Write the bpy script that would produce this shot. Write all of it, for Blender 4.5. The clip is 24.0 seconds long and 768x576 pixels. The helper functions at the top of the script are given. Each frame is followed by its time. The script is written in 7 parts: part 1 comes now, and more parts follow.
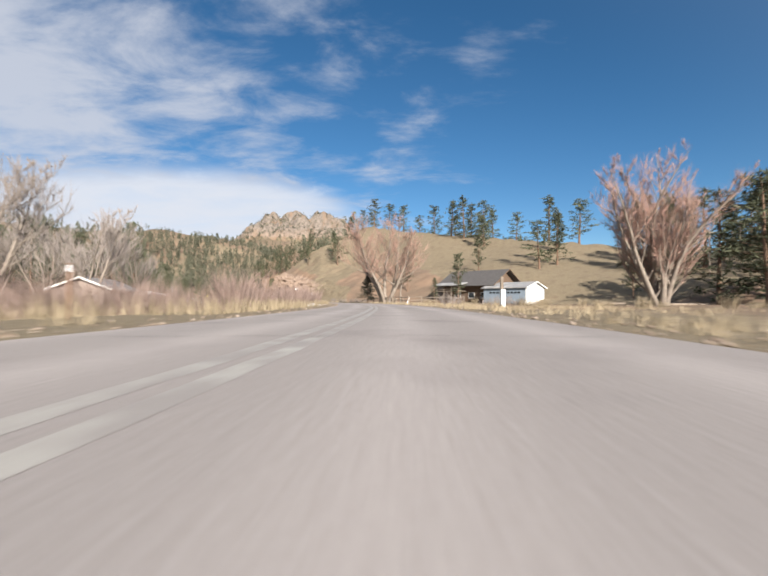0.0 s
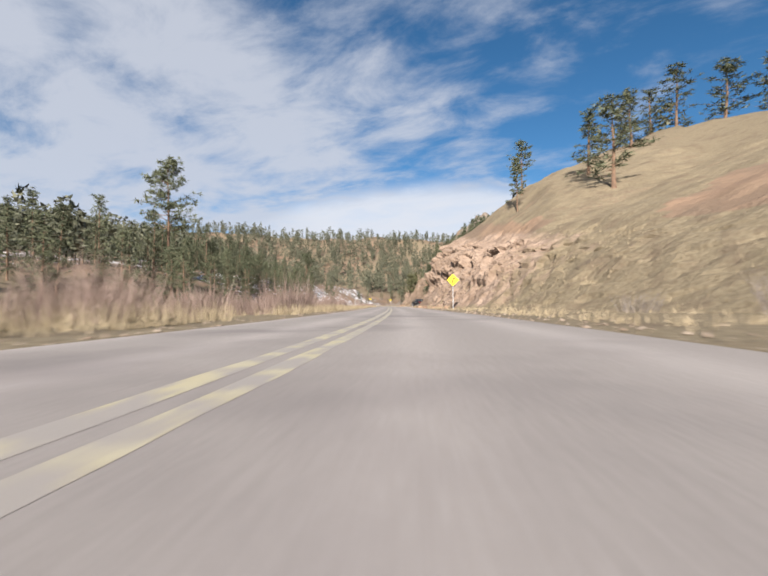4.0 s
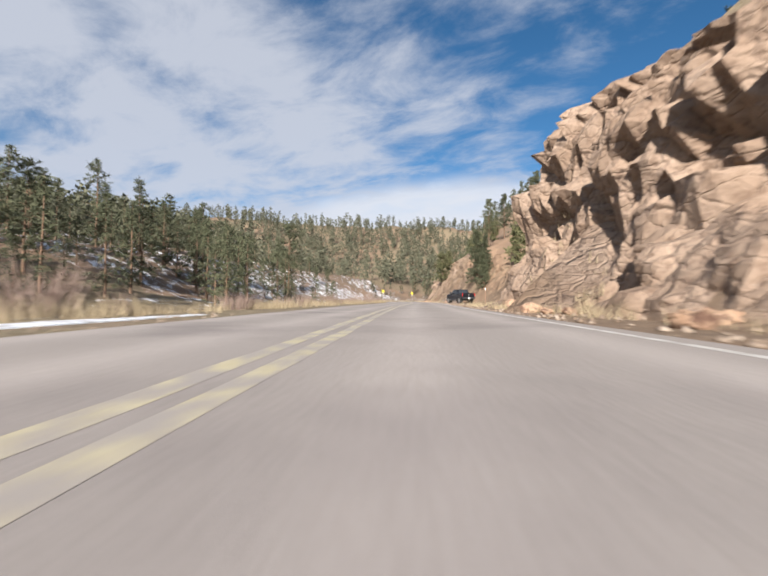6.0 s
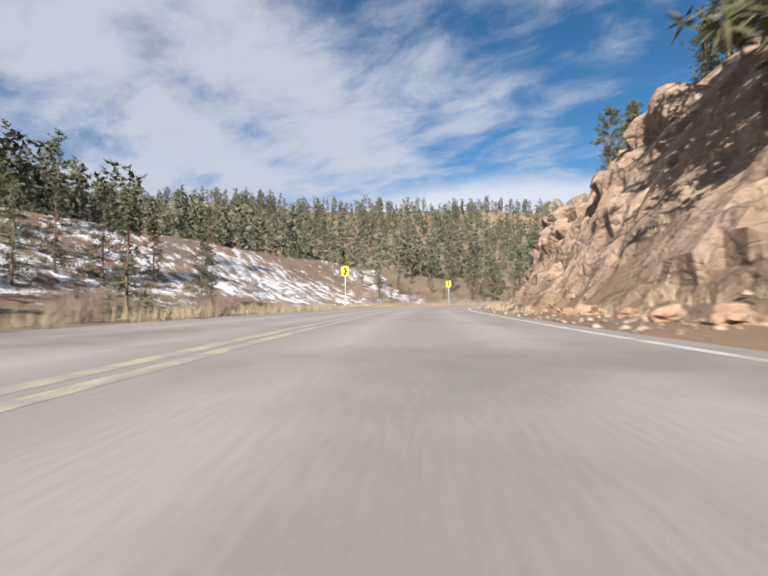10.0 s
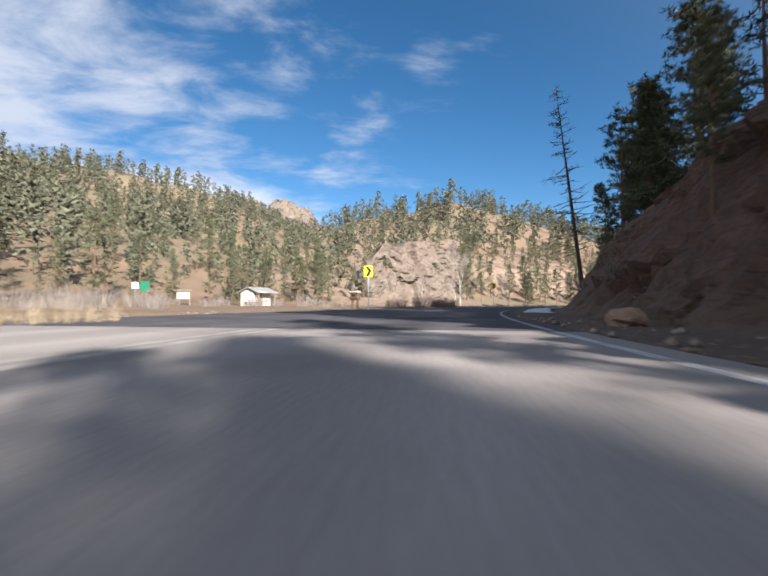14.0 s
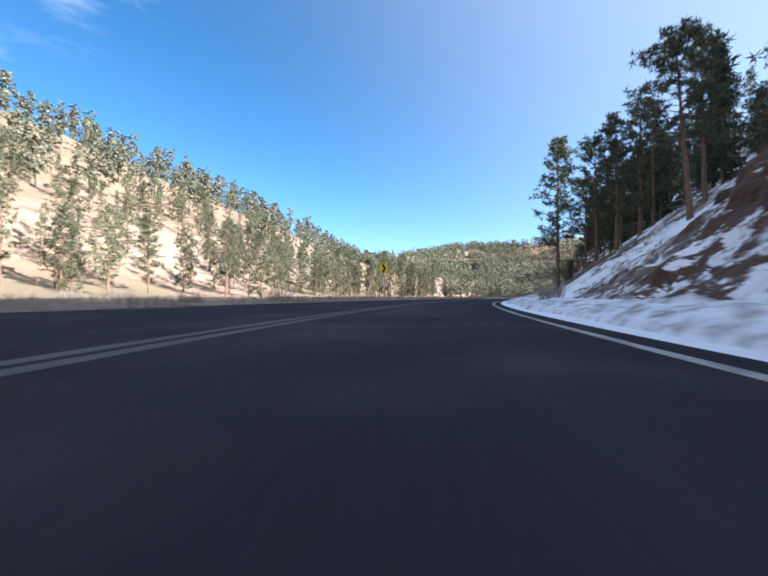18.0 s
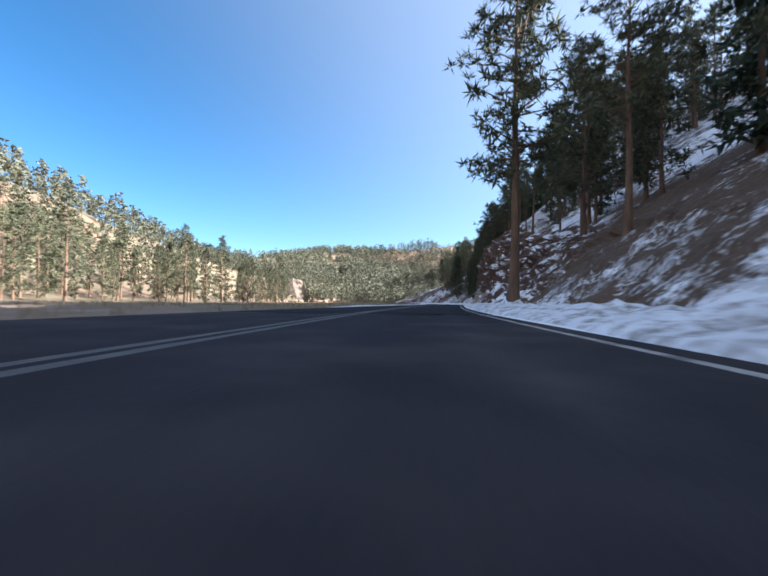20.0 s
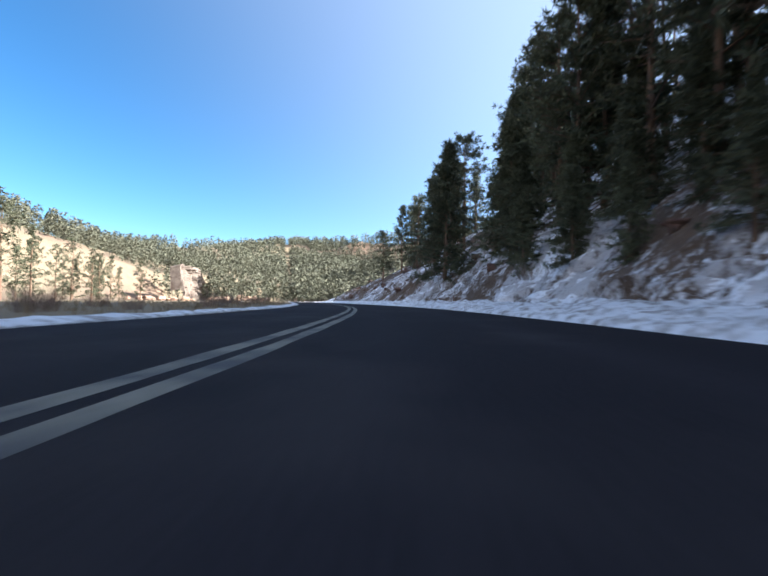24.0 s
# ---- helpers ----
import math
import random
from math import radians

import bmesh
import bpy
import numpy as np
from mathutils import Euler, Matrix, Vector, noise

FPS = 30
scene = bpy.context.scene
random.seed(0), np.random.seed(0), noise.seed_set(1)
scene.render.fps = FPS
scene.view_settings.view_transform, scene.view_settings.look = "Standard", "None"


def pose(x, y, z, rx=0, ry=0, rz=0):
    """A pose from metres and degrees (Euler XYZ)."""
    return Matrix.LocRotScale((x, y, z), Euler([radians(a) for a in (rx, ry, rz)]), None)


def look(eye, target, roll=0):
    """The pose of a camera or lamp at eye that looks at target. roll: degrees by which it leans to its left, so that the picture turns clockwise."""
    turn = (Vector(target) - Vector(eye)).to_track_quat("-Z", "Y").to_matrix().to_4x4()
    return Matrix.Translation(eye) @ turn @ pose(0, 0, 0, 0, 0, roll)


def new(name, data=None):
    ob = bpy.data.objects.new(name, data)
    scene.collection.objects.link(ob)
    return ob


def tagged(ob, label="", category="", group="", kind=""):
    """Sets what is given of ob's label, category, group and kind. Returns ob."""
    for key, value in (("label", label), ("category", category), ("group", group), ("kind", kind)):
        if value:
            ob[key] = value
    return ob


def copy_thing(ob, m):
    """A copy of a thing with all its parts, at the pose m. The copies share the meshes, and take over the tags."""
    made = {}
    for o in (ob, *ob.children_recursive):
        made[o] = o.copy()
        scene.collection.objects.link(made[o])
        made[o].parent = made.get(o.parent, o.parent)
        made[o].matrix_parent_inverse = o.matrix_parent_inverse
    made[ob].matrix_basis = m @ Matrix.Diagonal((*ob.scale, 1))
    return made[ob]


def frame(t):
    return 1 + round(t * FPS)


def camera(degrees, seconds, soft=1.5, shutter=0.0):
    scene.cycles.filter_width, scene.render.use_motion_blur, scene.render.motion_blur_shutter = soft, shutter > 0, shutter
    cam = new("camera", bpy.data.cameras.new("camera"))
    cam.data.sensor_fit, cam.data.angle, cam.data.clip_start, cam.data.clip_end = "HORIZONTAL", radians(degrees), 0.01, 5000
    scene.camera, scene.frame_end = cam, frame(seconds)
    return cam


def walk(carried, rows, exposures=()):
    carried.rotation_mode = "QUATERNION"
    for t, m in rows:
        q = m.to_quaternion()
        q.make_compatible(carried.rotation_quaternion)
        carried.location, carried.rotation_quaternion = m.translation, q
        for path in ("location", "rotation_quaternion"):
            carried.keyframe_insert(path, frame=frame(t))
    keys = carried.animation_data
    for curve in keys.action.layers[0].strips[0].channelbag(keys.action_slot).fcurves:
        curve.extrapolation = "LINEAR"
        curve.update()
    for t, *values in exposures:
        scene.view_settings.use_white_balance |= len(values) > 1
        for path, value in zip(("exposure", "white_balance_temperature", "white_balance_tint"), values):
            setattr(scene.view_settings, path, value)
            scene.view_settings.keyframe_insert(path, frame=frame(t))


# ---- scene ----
cam = camera(82.0, 24.0, soft=1.8, shutter=0.2)
PATH = [
    (0.0, 0.00, 0.00, 0.36, 91.70, -0.28, -0.00),
    (0.5, 0.59, 14.19, 0.36, 91.72, -0.16, 2.66),
    (1.0, 0.30, 28.34, 0.36, 91.62, 0.16, 5.83),
    (1.5, -0.75, 42.12, 0.36, 91.75, 0.47, 9.40),
    (2.0, -2.46, 55.33, 0.36, 92.24, -0.27, 13.01),
    (2.5, -5.00, 68.41, 0.36, 92.29, 0.32, 17.09),
    (3.0, -8.36, 81.06, 0.36, 92.82, 0.82, 21.12),
    (3.5, -12.59, 93.35, 0.36, 92.51, 0.99, 24.69),
    (4.0, -17.43, 105.39, 0.36, 92.27, 0.39, 27.40),
    (4.5, -22.73, 117.20, 0.36, 92.07, 0.04, 29.23),
    (5.0, -28.29, 128.81, 0.36, 91.88, -0.29, 30.24),
    (5.5, -33.96, 140.29, 0.36, 91.66, -0.79, 30.58),
    (6.0, -39.69, 151.63, 0.36, 91.60, -0.26, 30.45),
    (6.5, -45.37, 162.82, 0.36, 91.42, -0.13, 30.08),
    (7.0, -50.76, 173.85, 0.36, 91.42, -0.62, 29.37),
    (7.5, -55.98, 184.95, 0.36, 91.59, -0.32, 28.76),
    (8.0, -61.07, 196.22, 0.36, 91.76, 0.13, 29.48),
    (8.5, -66.38, 207.03, 0.36, 91.98, 0.21, 31.46),
    (9.0, -71.47, 216.67, 0.36, 91.99, 0.48, 33.19),
    (9.5, -76.06, 225.04, 0.36, 92.23, 1.03, 34.55),
    (10.0, -81.07, 233.37, 0.36, 92.00, 0.63, 35.14),
    (10.5, -86.13, 241.93, 0.36, 91.77, 0.63, 33.66),
    (11.0, -90.90, 250.97, 0.36, 91.50, 1.03, 29.59),
    (11.5, -94.96, 260.73, 0.36, 91.15, 2.08, 23.22),
    (12.0, -97.66, 271.40, 0.36, 91.84, 1.15, 15.66),
    (12.5, -99.02, 282.16, 0.36, 91.51, 1.22, 9.15),
    (13.0, -99.03, 292.89, 0.36, 92.13, 1.23, 3.40),
    (13.5, -98.29, 303.43, 0.36, 92.30, 0.71, -1.44),
    (14.0, -96.75, 313.51, 0.36, 92.14, -0.13, -6.44),
    (14.5, -94.31, 323.12, 0.36, 91.78, -0.88, -12.36),
    (15.0, -91.11, 332.23, 0.36, 91.58, -1.21, -18.04),
    (15.5, -86.66, 341.59, 0.36, 91.61, -0.10, -23.69),
    (16.0, -81.21, 351.10, 0.36, 91.60, 0.49, -28.58),
    (16.5, -74.30, 360.59, 0.36, 91.36, 0.86, -33.80),
    (17.0, -66.41, 369.70, 0.36, 91.29, 0.28, -39.13),
    (17.5, -57.62, 378.11, 0.36, 91.08, -0.26, -44.31),
    (18.0, -47.96, 385.99, 0.36, 91.03, -0.32, -48.89),
    (18.5, -37.54, 392.88, 0.36, 91.21, 0.15, -54.04),
    (19.0, -26.98, 398.65, 0.36, 91.52, -0.97, -58.85),
    (19.5, -16.26, 403.70, 0.36, 91.59, -1.29, -62.73),
    (20.0, -5.22, 408.05, 0.36, 91.88, -0.56, -65.83),
    (20.5, 6.03, 411.89, 0.36, 92.14, -0.19, -68.15),
    (21.0, 17.44, 415.35, 0.36, 92.42, 0.07, -69.78),
    (21.5, 28.96, 418.55, 0.36, 92.77, 0.36, -70.80),
    (22.0, 40.56, 421.67, 0.36, 92.40, 0.53, -71.33),
    (22.5, 52.02, 424.67, 0.36, 91.99, -0.43, -71.82),
    (23.0, 63.23, 427.55, 0.36, 91.29, -0.23, -72.28),
    (23.5, 74.16, 430.41, 0.36, 91.69, 0.66, -71.78),
    (24.0, 85.00, 433.71, 0.36, 91.75, -0.47, -69.76),
]
walk(cam, [(r[0], pose(*r[1:])) for r in PATH], exposures=[
    (0.0, 1.2, 6300, 11), (13.3, 1.25, 6300, 11), (14.0, 1.5, 6150, 11), (15.0, 1.65, 5900, 11), (16.0, 1.95, 5850, 11), (17.0, 2.3, 5850, 11), (20.0, 2.3, 5900, 11), (22.0, 2.4, 5900, 11), (24.0, 2.4, 5900, 11)])

# ---- world, sun ----
SUN_YAW, SUN_UP = 198.0, 25.5
sun_way = Vector((-math.sin(radians(SUN_YAW)) * math.cos(radians(SUN_UP)),
                  math.cos(radians(SUN_YAW)) * math.cos(radians(SUN_UP)), math.sin(radians(SUN_UP))))


def build_world():
    w = bpy.data.worlds.new("sky")
    scene.world = w
    w.use_nodes = True
    t = w.node_tree
    t.nodes.clear()
    sky = t.nodes.new("ShaderNodeTexSky")
    sky.sky_type = "NISHITA"
    sky.sun_disc = False
    sky.sun_elevation = radians(SUN_UP)
    sky.sun_rotation = math.atan2(sun_way.x, sun_way.y)
    sky.altitude = 2200
    sky.air_density, sky.dust_density, sky.ozone_density = 1.0, 1.5, 1.5
    # thin wind-combed cloud sheet: the way up projected on a plane
    co = t.nodes.new("ShaderNodeTexCoord")
    sep = t.nodes.new("ShaderNodeSeparateXYZ")
    t.links.new(co.outputs["Generated"], sep.inputs[0])
    def mth(op, a, b=None, clamp=False):
        n = t.nodes.new("ShaderNodeMath")
        n.operation, n.use_clamp = op, clamp
        for i, v in enumerate((a, b)):
            if v is None:
                continue
            if isinstance(v, (int, float)):
                n.inputs[i].default_value = v
            else:
                t.links.new(v, n.inputs[i])
        return n.outputs[0]
    up = mth("ADD", mth("MAXIMUM", sep.outputs[2], 0.0), 0.16)
    px, py = mth("DIVIDE", sep.outputs[0], up), mth("DIVIDE", sep.outputs[1], up)
    flat = t.nodes.new("ShaderNodeCombineXYZ")
    t.links.new(px, flat.inputs[0]), t.links.new(py, flat.inputs[1])
    def cloud(scale, detail, rot, sx, sy, off):
        m = t.nodes.new("ShaderNodeMapping")
        m.inputs["Rotation"].default_value[2] = radians(rot)
        m.inputs["Scale"].default_value = (sx, sy, 1)
        m.inputs["Location"].default_value = off
        t.links.new(flat.outputs[0], m.inputs[0])
        n = t.nodes.new("ShaderNodeTexNoise")
        n.inputs["Scale"].default_value, n.inputs["Detail"].default_value = scale, detail
        n.inputs["Roughness"].default_value, n.inputs["Distortion"].default_value = 0.6, 0.3
        t.links.new(m.outputs[0], n.inputs[0])
        return n.outputs[0]
    big = cloud(0.9, 3, 20, 1, 1, (0.3, 0.1, 0))
    fine = cloud(2.6, 9, 35, 1.0, 1.5, (1.7, 0, 0))
    # the sheet lies over the western half of the sky
    west = mth("ADD", mth("MULTIPLY", px, -0.30), mth("MULTIPLY", py, 0.02))
    dens = mth("ADD", mth("ADD", mth("MULTIPLY", big, 0.9), mth("MULTIPLY", fine, 1.15)), mth("MINIMUM", west, 0.34))
    r = t.nodes.new("ShaderNodeMapRange")
    r.interpolation_type = "SMOOTHSTEP"
    r.inputs["From Min"].default_value, r.inputs["From Max"].default_value = 1.02, 1.5
    t.links.new(dens, r.inputs[0])
    # a low bank far to the north-west
    low = t.nodes.new("ShaderNodeMapRange")
    low.interpolation_type = "SMOOTHSTEP"
    low.inputs["From Min"].default_value, low.inputs["From Max"].default_value = 0.275, 0.235
    off = mth("ADD", sep.outputs[0], 0.33)
    arch = mth("MULTIPLY", mth("MULTIPLY", off, off), 0.6)
    t.links.new(mth("ADD", mth("ADD", sep.outputs[2], arch), mth("MULTIPLY", mth("SUBTRACT", fine, 0.5), 0.09)), low.inputs[0])
    ends = []
    for near, far in ((0.02, -0.20), (-0.75, -0.55)):
        side = t.nodes.new("ShaderNodeMapRange")
        side.interpolation_type = "SMOOTHSTEP"
        side.inputs["From Min"].default_value, side.inputs["From Max"].default_value = near, far
        t.links.new(sep.outputs[0], side.inputs[0])
        ends.append(side.outputs[0])
    bank = mth("MULTIPLY", mth("MULTIPLY", mth("MULTIPLY", low.outputs[0], ends[0]), ends[1]), 0.8)
    total = mth("MULTIPLY", r.outputs[0], 0.85, True)
    mix = t.nodes.new("ShaderNodeMix")
    mix.data_type = "RGBA"
    t.links.new(total, mix.inputs["Factor"])
    deep = t.nodes.new("ShaderNodeHueSaturation")
    deep.inputs["Saturation"].default_value, deep.inputs["Hue"].default_value = 1.27, 0.494
    t.links.new(sky.outputs[0], deep.inputs["Color"])
    t.links.new(deep.outputs[0], mix.inputs[6])
    mix.inputs[7].default_value = (5.6, 5.8, 6.3, 1)
    shelf = t.nodes.new("ShaderNodeMix")
    shelf.data_type = "RGBA"
    t.links.new(bank, shelf.inputs["Factor"])
    t.links.new(mix.outputs[2], shelf.inputs[6])
    shelf.inputs[7].default_value = (7.0, 7.2, 7.6, 1)
    # thin haze, paler towards the sun
    way = t.nodes.new("ShaderNodeVectorMath")
    way.operation = "DOT_PRODUCT"
    t.links.new(co.outputs["Generated"], way.inputs[0])
    way.inputs[1].default_value = tuple(sun_way)
    haze = t.nodes.new("ShaderNodeMapRange")
    haze.interpolation_type = "SMOOTHSTEP"
    haze.inputs["From Min"].default_value, haze.inputs["From Max"].default_value, haze.inputs["To Max"].default_value = -0.45, 0.9, 0.45
    t.links.new(way.outputs["Value"], haze.inputs[0])
    veil = t.nodes.new("ShaderNodeMix")
    veil.data_type = "RGBA"
    t.links.new(haze.outputs[0], veil.inputs["Factor"])
    t.links.new(shelf.outputs[2], veil.inputs[6])
    veil.inputs[7].default_value = (6.6, 7.2, 8.2, 1)
    bg = t.nodes.new("ShaderNodeBackground")
    bg.inputs["Strength"].default_value = 0.05
    out = t.nodes.new("ShaderNodeOutputWorld")
    t.links.new(veil.outputs[2], bg.inputs[0])
    t.links.new(bg.outputs[0], out.inputs[0])


build_world()
sun_data = bpy.data.lights.new("sun", "SUN")
sun_data.energy, sun_data.angle, sun_data.color = 5.0, radians(0.53), (1.0, 0.93, 0.83)
sun = new("sun", sun_data)
sun.matrix_world = look(sun_way * 300, (0, 0, 0))


# ---- materials ----
def material(name, a, b, scale=3.0, rough=0.9, bump=0.3, fine=40.0, c=None, c_scale=0.4, c_at=(0.5, 0.62), metal=0.0, detail=6, coords="Object", rand=0.0, spec=0.3, stretch=(1, 1, 1), dist=0.02):
    """Two-tone grain a-b, an optional patchy third tone c, fine relief."""
    m = bpy.data.materials.new(name)
    m.use_nodes = True
    t = m.node_tree
    p = t.nodes["Principled BSDF"]
    co = t.nodes.new("ShaderNodeTexCoord")
    mp = t.nodes.new("ShaderNodeMapping")
    mp.inputs["Scale"].default_value = stretch
    t.links.new(co.outputs[coords], mp.inputs[0])
    def noise_tex(s, d):
        n = t.nodes.new("ShaderNodeTexNoise")
        n.inputs["Scale"].default_value, n.inputs["Detail"].default_value, n.inputs["Roughness"].default_value = s, d, 0.62
        t.links.new(mp.outputs[0], n.inputs[0])
        return n.outputs[0]
    def mixed(fac, x, y):
        n = t.nodes.new("ShaderNodeMix")
        n.data_type = "RGBA"
        if isinstance(fac, float):
            n.inputs[0].default_value = fac
        else:
            t.links.new(fac, n.inputs[0])
        for i, v in ((6, x), (7, y)):
            if isinstance(v, tuple):
                n.inputs[i].default_value = (*v, 1)
            else:
                t.links.new(v, n.inputs[i])
        return n.outputs[2]
    def ramp(src, lo, hi):
        n = t.nodes.new("ShaderNodeMapRange")
        n.inputs["From Min"].default_value, n.inputs["From Max"].default_value = lo, hi
        t.links.new(src, n.inputs[0])
        return n.outputs[0]
    col = mixed(ramp(noise_tex(scale, detail), 0.32, 0.68), a, b)
    if c:
        col = mixed(ramp(noise_tex(c_scale, 4), *c_at), col, c)
    if rand:
        info = t.nodes.new("ShaderNodeObjectInfo")
        hsv = t.nodes.new("ShaderNodeHueSaturation")
        t.links.new(ramp(info.outputs["Random"], 0, 1), hsv.inputs["Fac"])
        v = t.nodes.new("ShaderNodeMapRange")
        v.inputs["To Min"].default_value, v.inputs["To Max"].default_value = 1 - rand, 1 + rand
        t.links.new(info.outputs["Random"], v.inputs[0])
        t.links.new(v.outputs[0], hsv.inputs["Value"])
        hsv.inputs["Fac"].default_value = 1
        t.links.remove(hsv.inputs["Fac"].links[0])
        t.links.new(col, hsv.inputs["Color"])
        col = hsv.outputs[0]
    t.links.new(col, p.inputs["Base Color"])
    p.inputs["Roughness"].default_value, p.inputs["Metallic"].default_value = rough, metal
    p.inputs["Specular IOR Level"].default_value = spec
    if bump:
        bp = t.nodes.new("ShaderNodeBump")
        bp.inputs["Strength"].default_value, bp.inputs["Distance"].default_value = bump, dist
        t.links.new(noise_tex(fine, 5), bp.inputs["Height"])
        t.links.new(bp.outputs[0], p.inputs["Normal"])
    return m


def leafy(name, a, b, rand=0.25, rough=0.75, trans=0.0):
    """Foliage or twigs: tone varies piece by piece and tree by tree."""
    m = bpy.data.materials.new(name)
    m.use_nodes = True
    t = m.node_tree
    p = t.nodes["Principled BSDF"]
    geo = t.nodes.new("ShaderNodeNewGeometry")
    info = t.nodes.new("ShaderNodeObjectInfo")
    mx = t.nodes.new("ShaderNodeMix")
    mx.data_type = "RGBA"
    t.links.new(geo.outputs["Random Per Island"], mx.inputs[0])
    mx.inputs[6].default_value, mx.inputs[7].default_value = (*a, 1), (*b, 1)
    v = t.nodes.new("ShaderNodeMapRange")
    v.inputs["To Min"].default_value, v.inputs["To Max"].default_value = 1 - rand, 1 + rand
    t.links.new(info.outputs["Random"], v.inputs[0])
    hsv = t.nodes.new("ShaderNodeHueSaturation")
    t.links.new(v.outputs[0], hsv.inputs["Value"])
    t.links.new(mx.outputs[2], hsv.inputs["Color"])
    t.links.new(hsv.outputs[0], p.inputs["Base Color"])
    p.inputs["Roughness"].default_value, p.inputs["Specular IOR Level"].default_value = rough, 0.25
    return m


def ground_material():
    """Dry grass, bare earth, rock and snow, shared out by the mesh's cover attribute and broken up by noise."""
    m = bpy.data.materials.new("hillside_cover")
    m.use_nodes = True
    t = m.node_tree
    p = t.nodes["Principled BSDF"]
    co = t.nodes.new("ShaderNodeTexCoord")
    at = t.nodes.new("ShaderNodeVertexColor")
    at.layer_name = "cover"
    sep = t.nodes.new("ShaderNodeSeparateColor")
    t.links.new(at.outputs[0], sep.inputs[0])
    def nz(s, d=6, r=0.6):
        n = t.nodes.new("ShaderNodeTexNoise")
        n.inputs["Scale"].default_value, n.inputs["Detail"].default_value, n.inputs["Roughness"].default_value = s, d, r
        t.links.new(co.outputs["Object"], n.inputs[0])
        return n.outputs[0]
    def rg(src, lo, hi):
        n = t.nodes.new("ShaderNodeMapRange")
        n.inputs["From Min"].default_value, n.inputs["From Max"].default_value = lo, hi
        t.links.new(src, n.inputs[0])
        return n.outputs[0]
    def mx(fac, x, y):
        n = t.nodes.new("ShaderNodeMix")
        n.data_type = "RGBA"
        t.links.new(fac, n.inputs[0])
        for i, v in ((6, x), (7, y)):
            if isinstance(v, tuple):
                n.inputs[i].default_value = (*v, 1)
            else:
                t.links.new(v, n.inputs[i])
        return n.outputs[2]
    def ma(op, a, b):
        n = t.nodes.new("ShaderNodeMath")
        n.operation = op
        for i, v in enumerate((a, b)):
            if isinstance(v, (int, float)):
                n.inputs[i].default_value = v
            else:
                t.links.new(v, n.inputs[i])
        return n.outputs[0]
    n1, n2, n3 = nz(0.55), nz(4.5), nz(0.09, 4)
    grass = mx(rg(n2, 0.3, 0.7), (0.138, 0.107, 0.067), (0.235, 0.19, 0.125))
    grass = mx(rg(n1, 0.5, 0.72), grass, (0.135, 0.10, 0.068))
    earth = mx(rg(n2, 0.3, 0.7), (0.122, 0.086, 0.06), (0.20, 0.146, 0.102))
    earth = mx(rg(n3, 0.42, 0.62), earth, (0.225, 0.15, 0.10))
    rock = mx(rg(n1, 0.35, 0.65), (0.225, 0.158, 0.113), (0.315, 0.235, 0.178))
    rock = mx(rg(n2, 0.48, 0.72), rock, (0.15, 0.10, 0.072))
    # joints that part the rock into blocks
    def joints(scale, squash):
        mp = t.nodes.new("ShaderNodeMapping")
        mp.inputs["Scale"].default_value = (1, 1, squash)
        warp = t.nodes.new("ShaderNodeMix")
        warp.data_type = "RGBA"
        warp.inputs[0].default_value = 0.12
        nt = t.nodes.new("ShaderNodeTexNoise")
        nt.inputs["Scale"].default_value, nt.inputs["Detail"].default_value = 1.3, 4
        t.links.new(co.outputs["Object"], nt.inputs[0])
        t.links.new(co.outputs["Object"], mp.inputs[0])
        t.links.new(mp.outputs[0], warp.inputs[6])
        sc = t.nodes.new("ShaderNodeVectorMath")
        sc.operation = "MULTIPLY_ADD"
        t.links.new(nt.outputs["Color"], sc.inputs[0])
        sc.inputs[1].default_value = (1.1, 1.1, 1.1)
        t.links.new(mp.outputs[0], sc.inputs[2])
        v = t.nodes.new("ShaderNodeTexVoronoi")
        v.feature = "DISTANCE_TO_EDGE"
        v.inputs["Scale"].default_value = scale
        t.links.new(sc.outputs[0], v.inputs["Vector"])
        t.nodes.remove(warp)
        return v.outputs["Distance"]
    j1, j2 = joints(0.42, 1.5), joints(1.5, 1.8)
    rock = mx(rg(ma("MINIMUM", j1, ma("MULTIPLY", ma("ADD", j2, 0.02), 0.9)), 0.012, 0.003), rock, (0.14, 0.098, 0.075))
    # inside the bend redder rock; the slope's shade is painted into rock and soil
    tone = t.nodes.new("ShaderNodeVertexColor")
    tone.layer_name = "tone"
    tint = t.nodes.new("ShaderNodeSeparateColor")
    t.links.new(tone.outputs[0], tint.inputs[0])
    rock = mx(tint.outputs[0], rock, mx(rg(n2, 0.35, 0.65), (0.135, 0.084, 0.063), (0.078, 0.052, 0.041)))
    # the high summits are granite, greyed in its colour to stand for distance haze
    rock = mx(at.outputs["Alpha"], mx(rg(n3, 0.4, 0.6), (0.20, 0.165, 0.135), (0.12, 0.10, 0.082)), rock)
    def mask(ch, k=1.0):
        return rg(ma("ADD", ch, ma("MULTIPLY", ma("SUBTRACT", ma("ADD", ma("MULTIPLY", n1, 0.6), ma("MULTIPLY", n2, 0.4)), 0.5), k)), 0.42, 0.58)
    col = mx(mask(sep.outputs[0], 1.2), earth, grass)
    # the soil's colour is painted darker there too, standing for shade
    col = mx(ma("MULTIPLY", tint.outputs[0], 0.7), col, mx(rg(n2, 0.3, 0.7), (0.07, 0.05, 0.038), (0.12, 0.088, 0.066)))
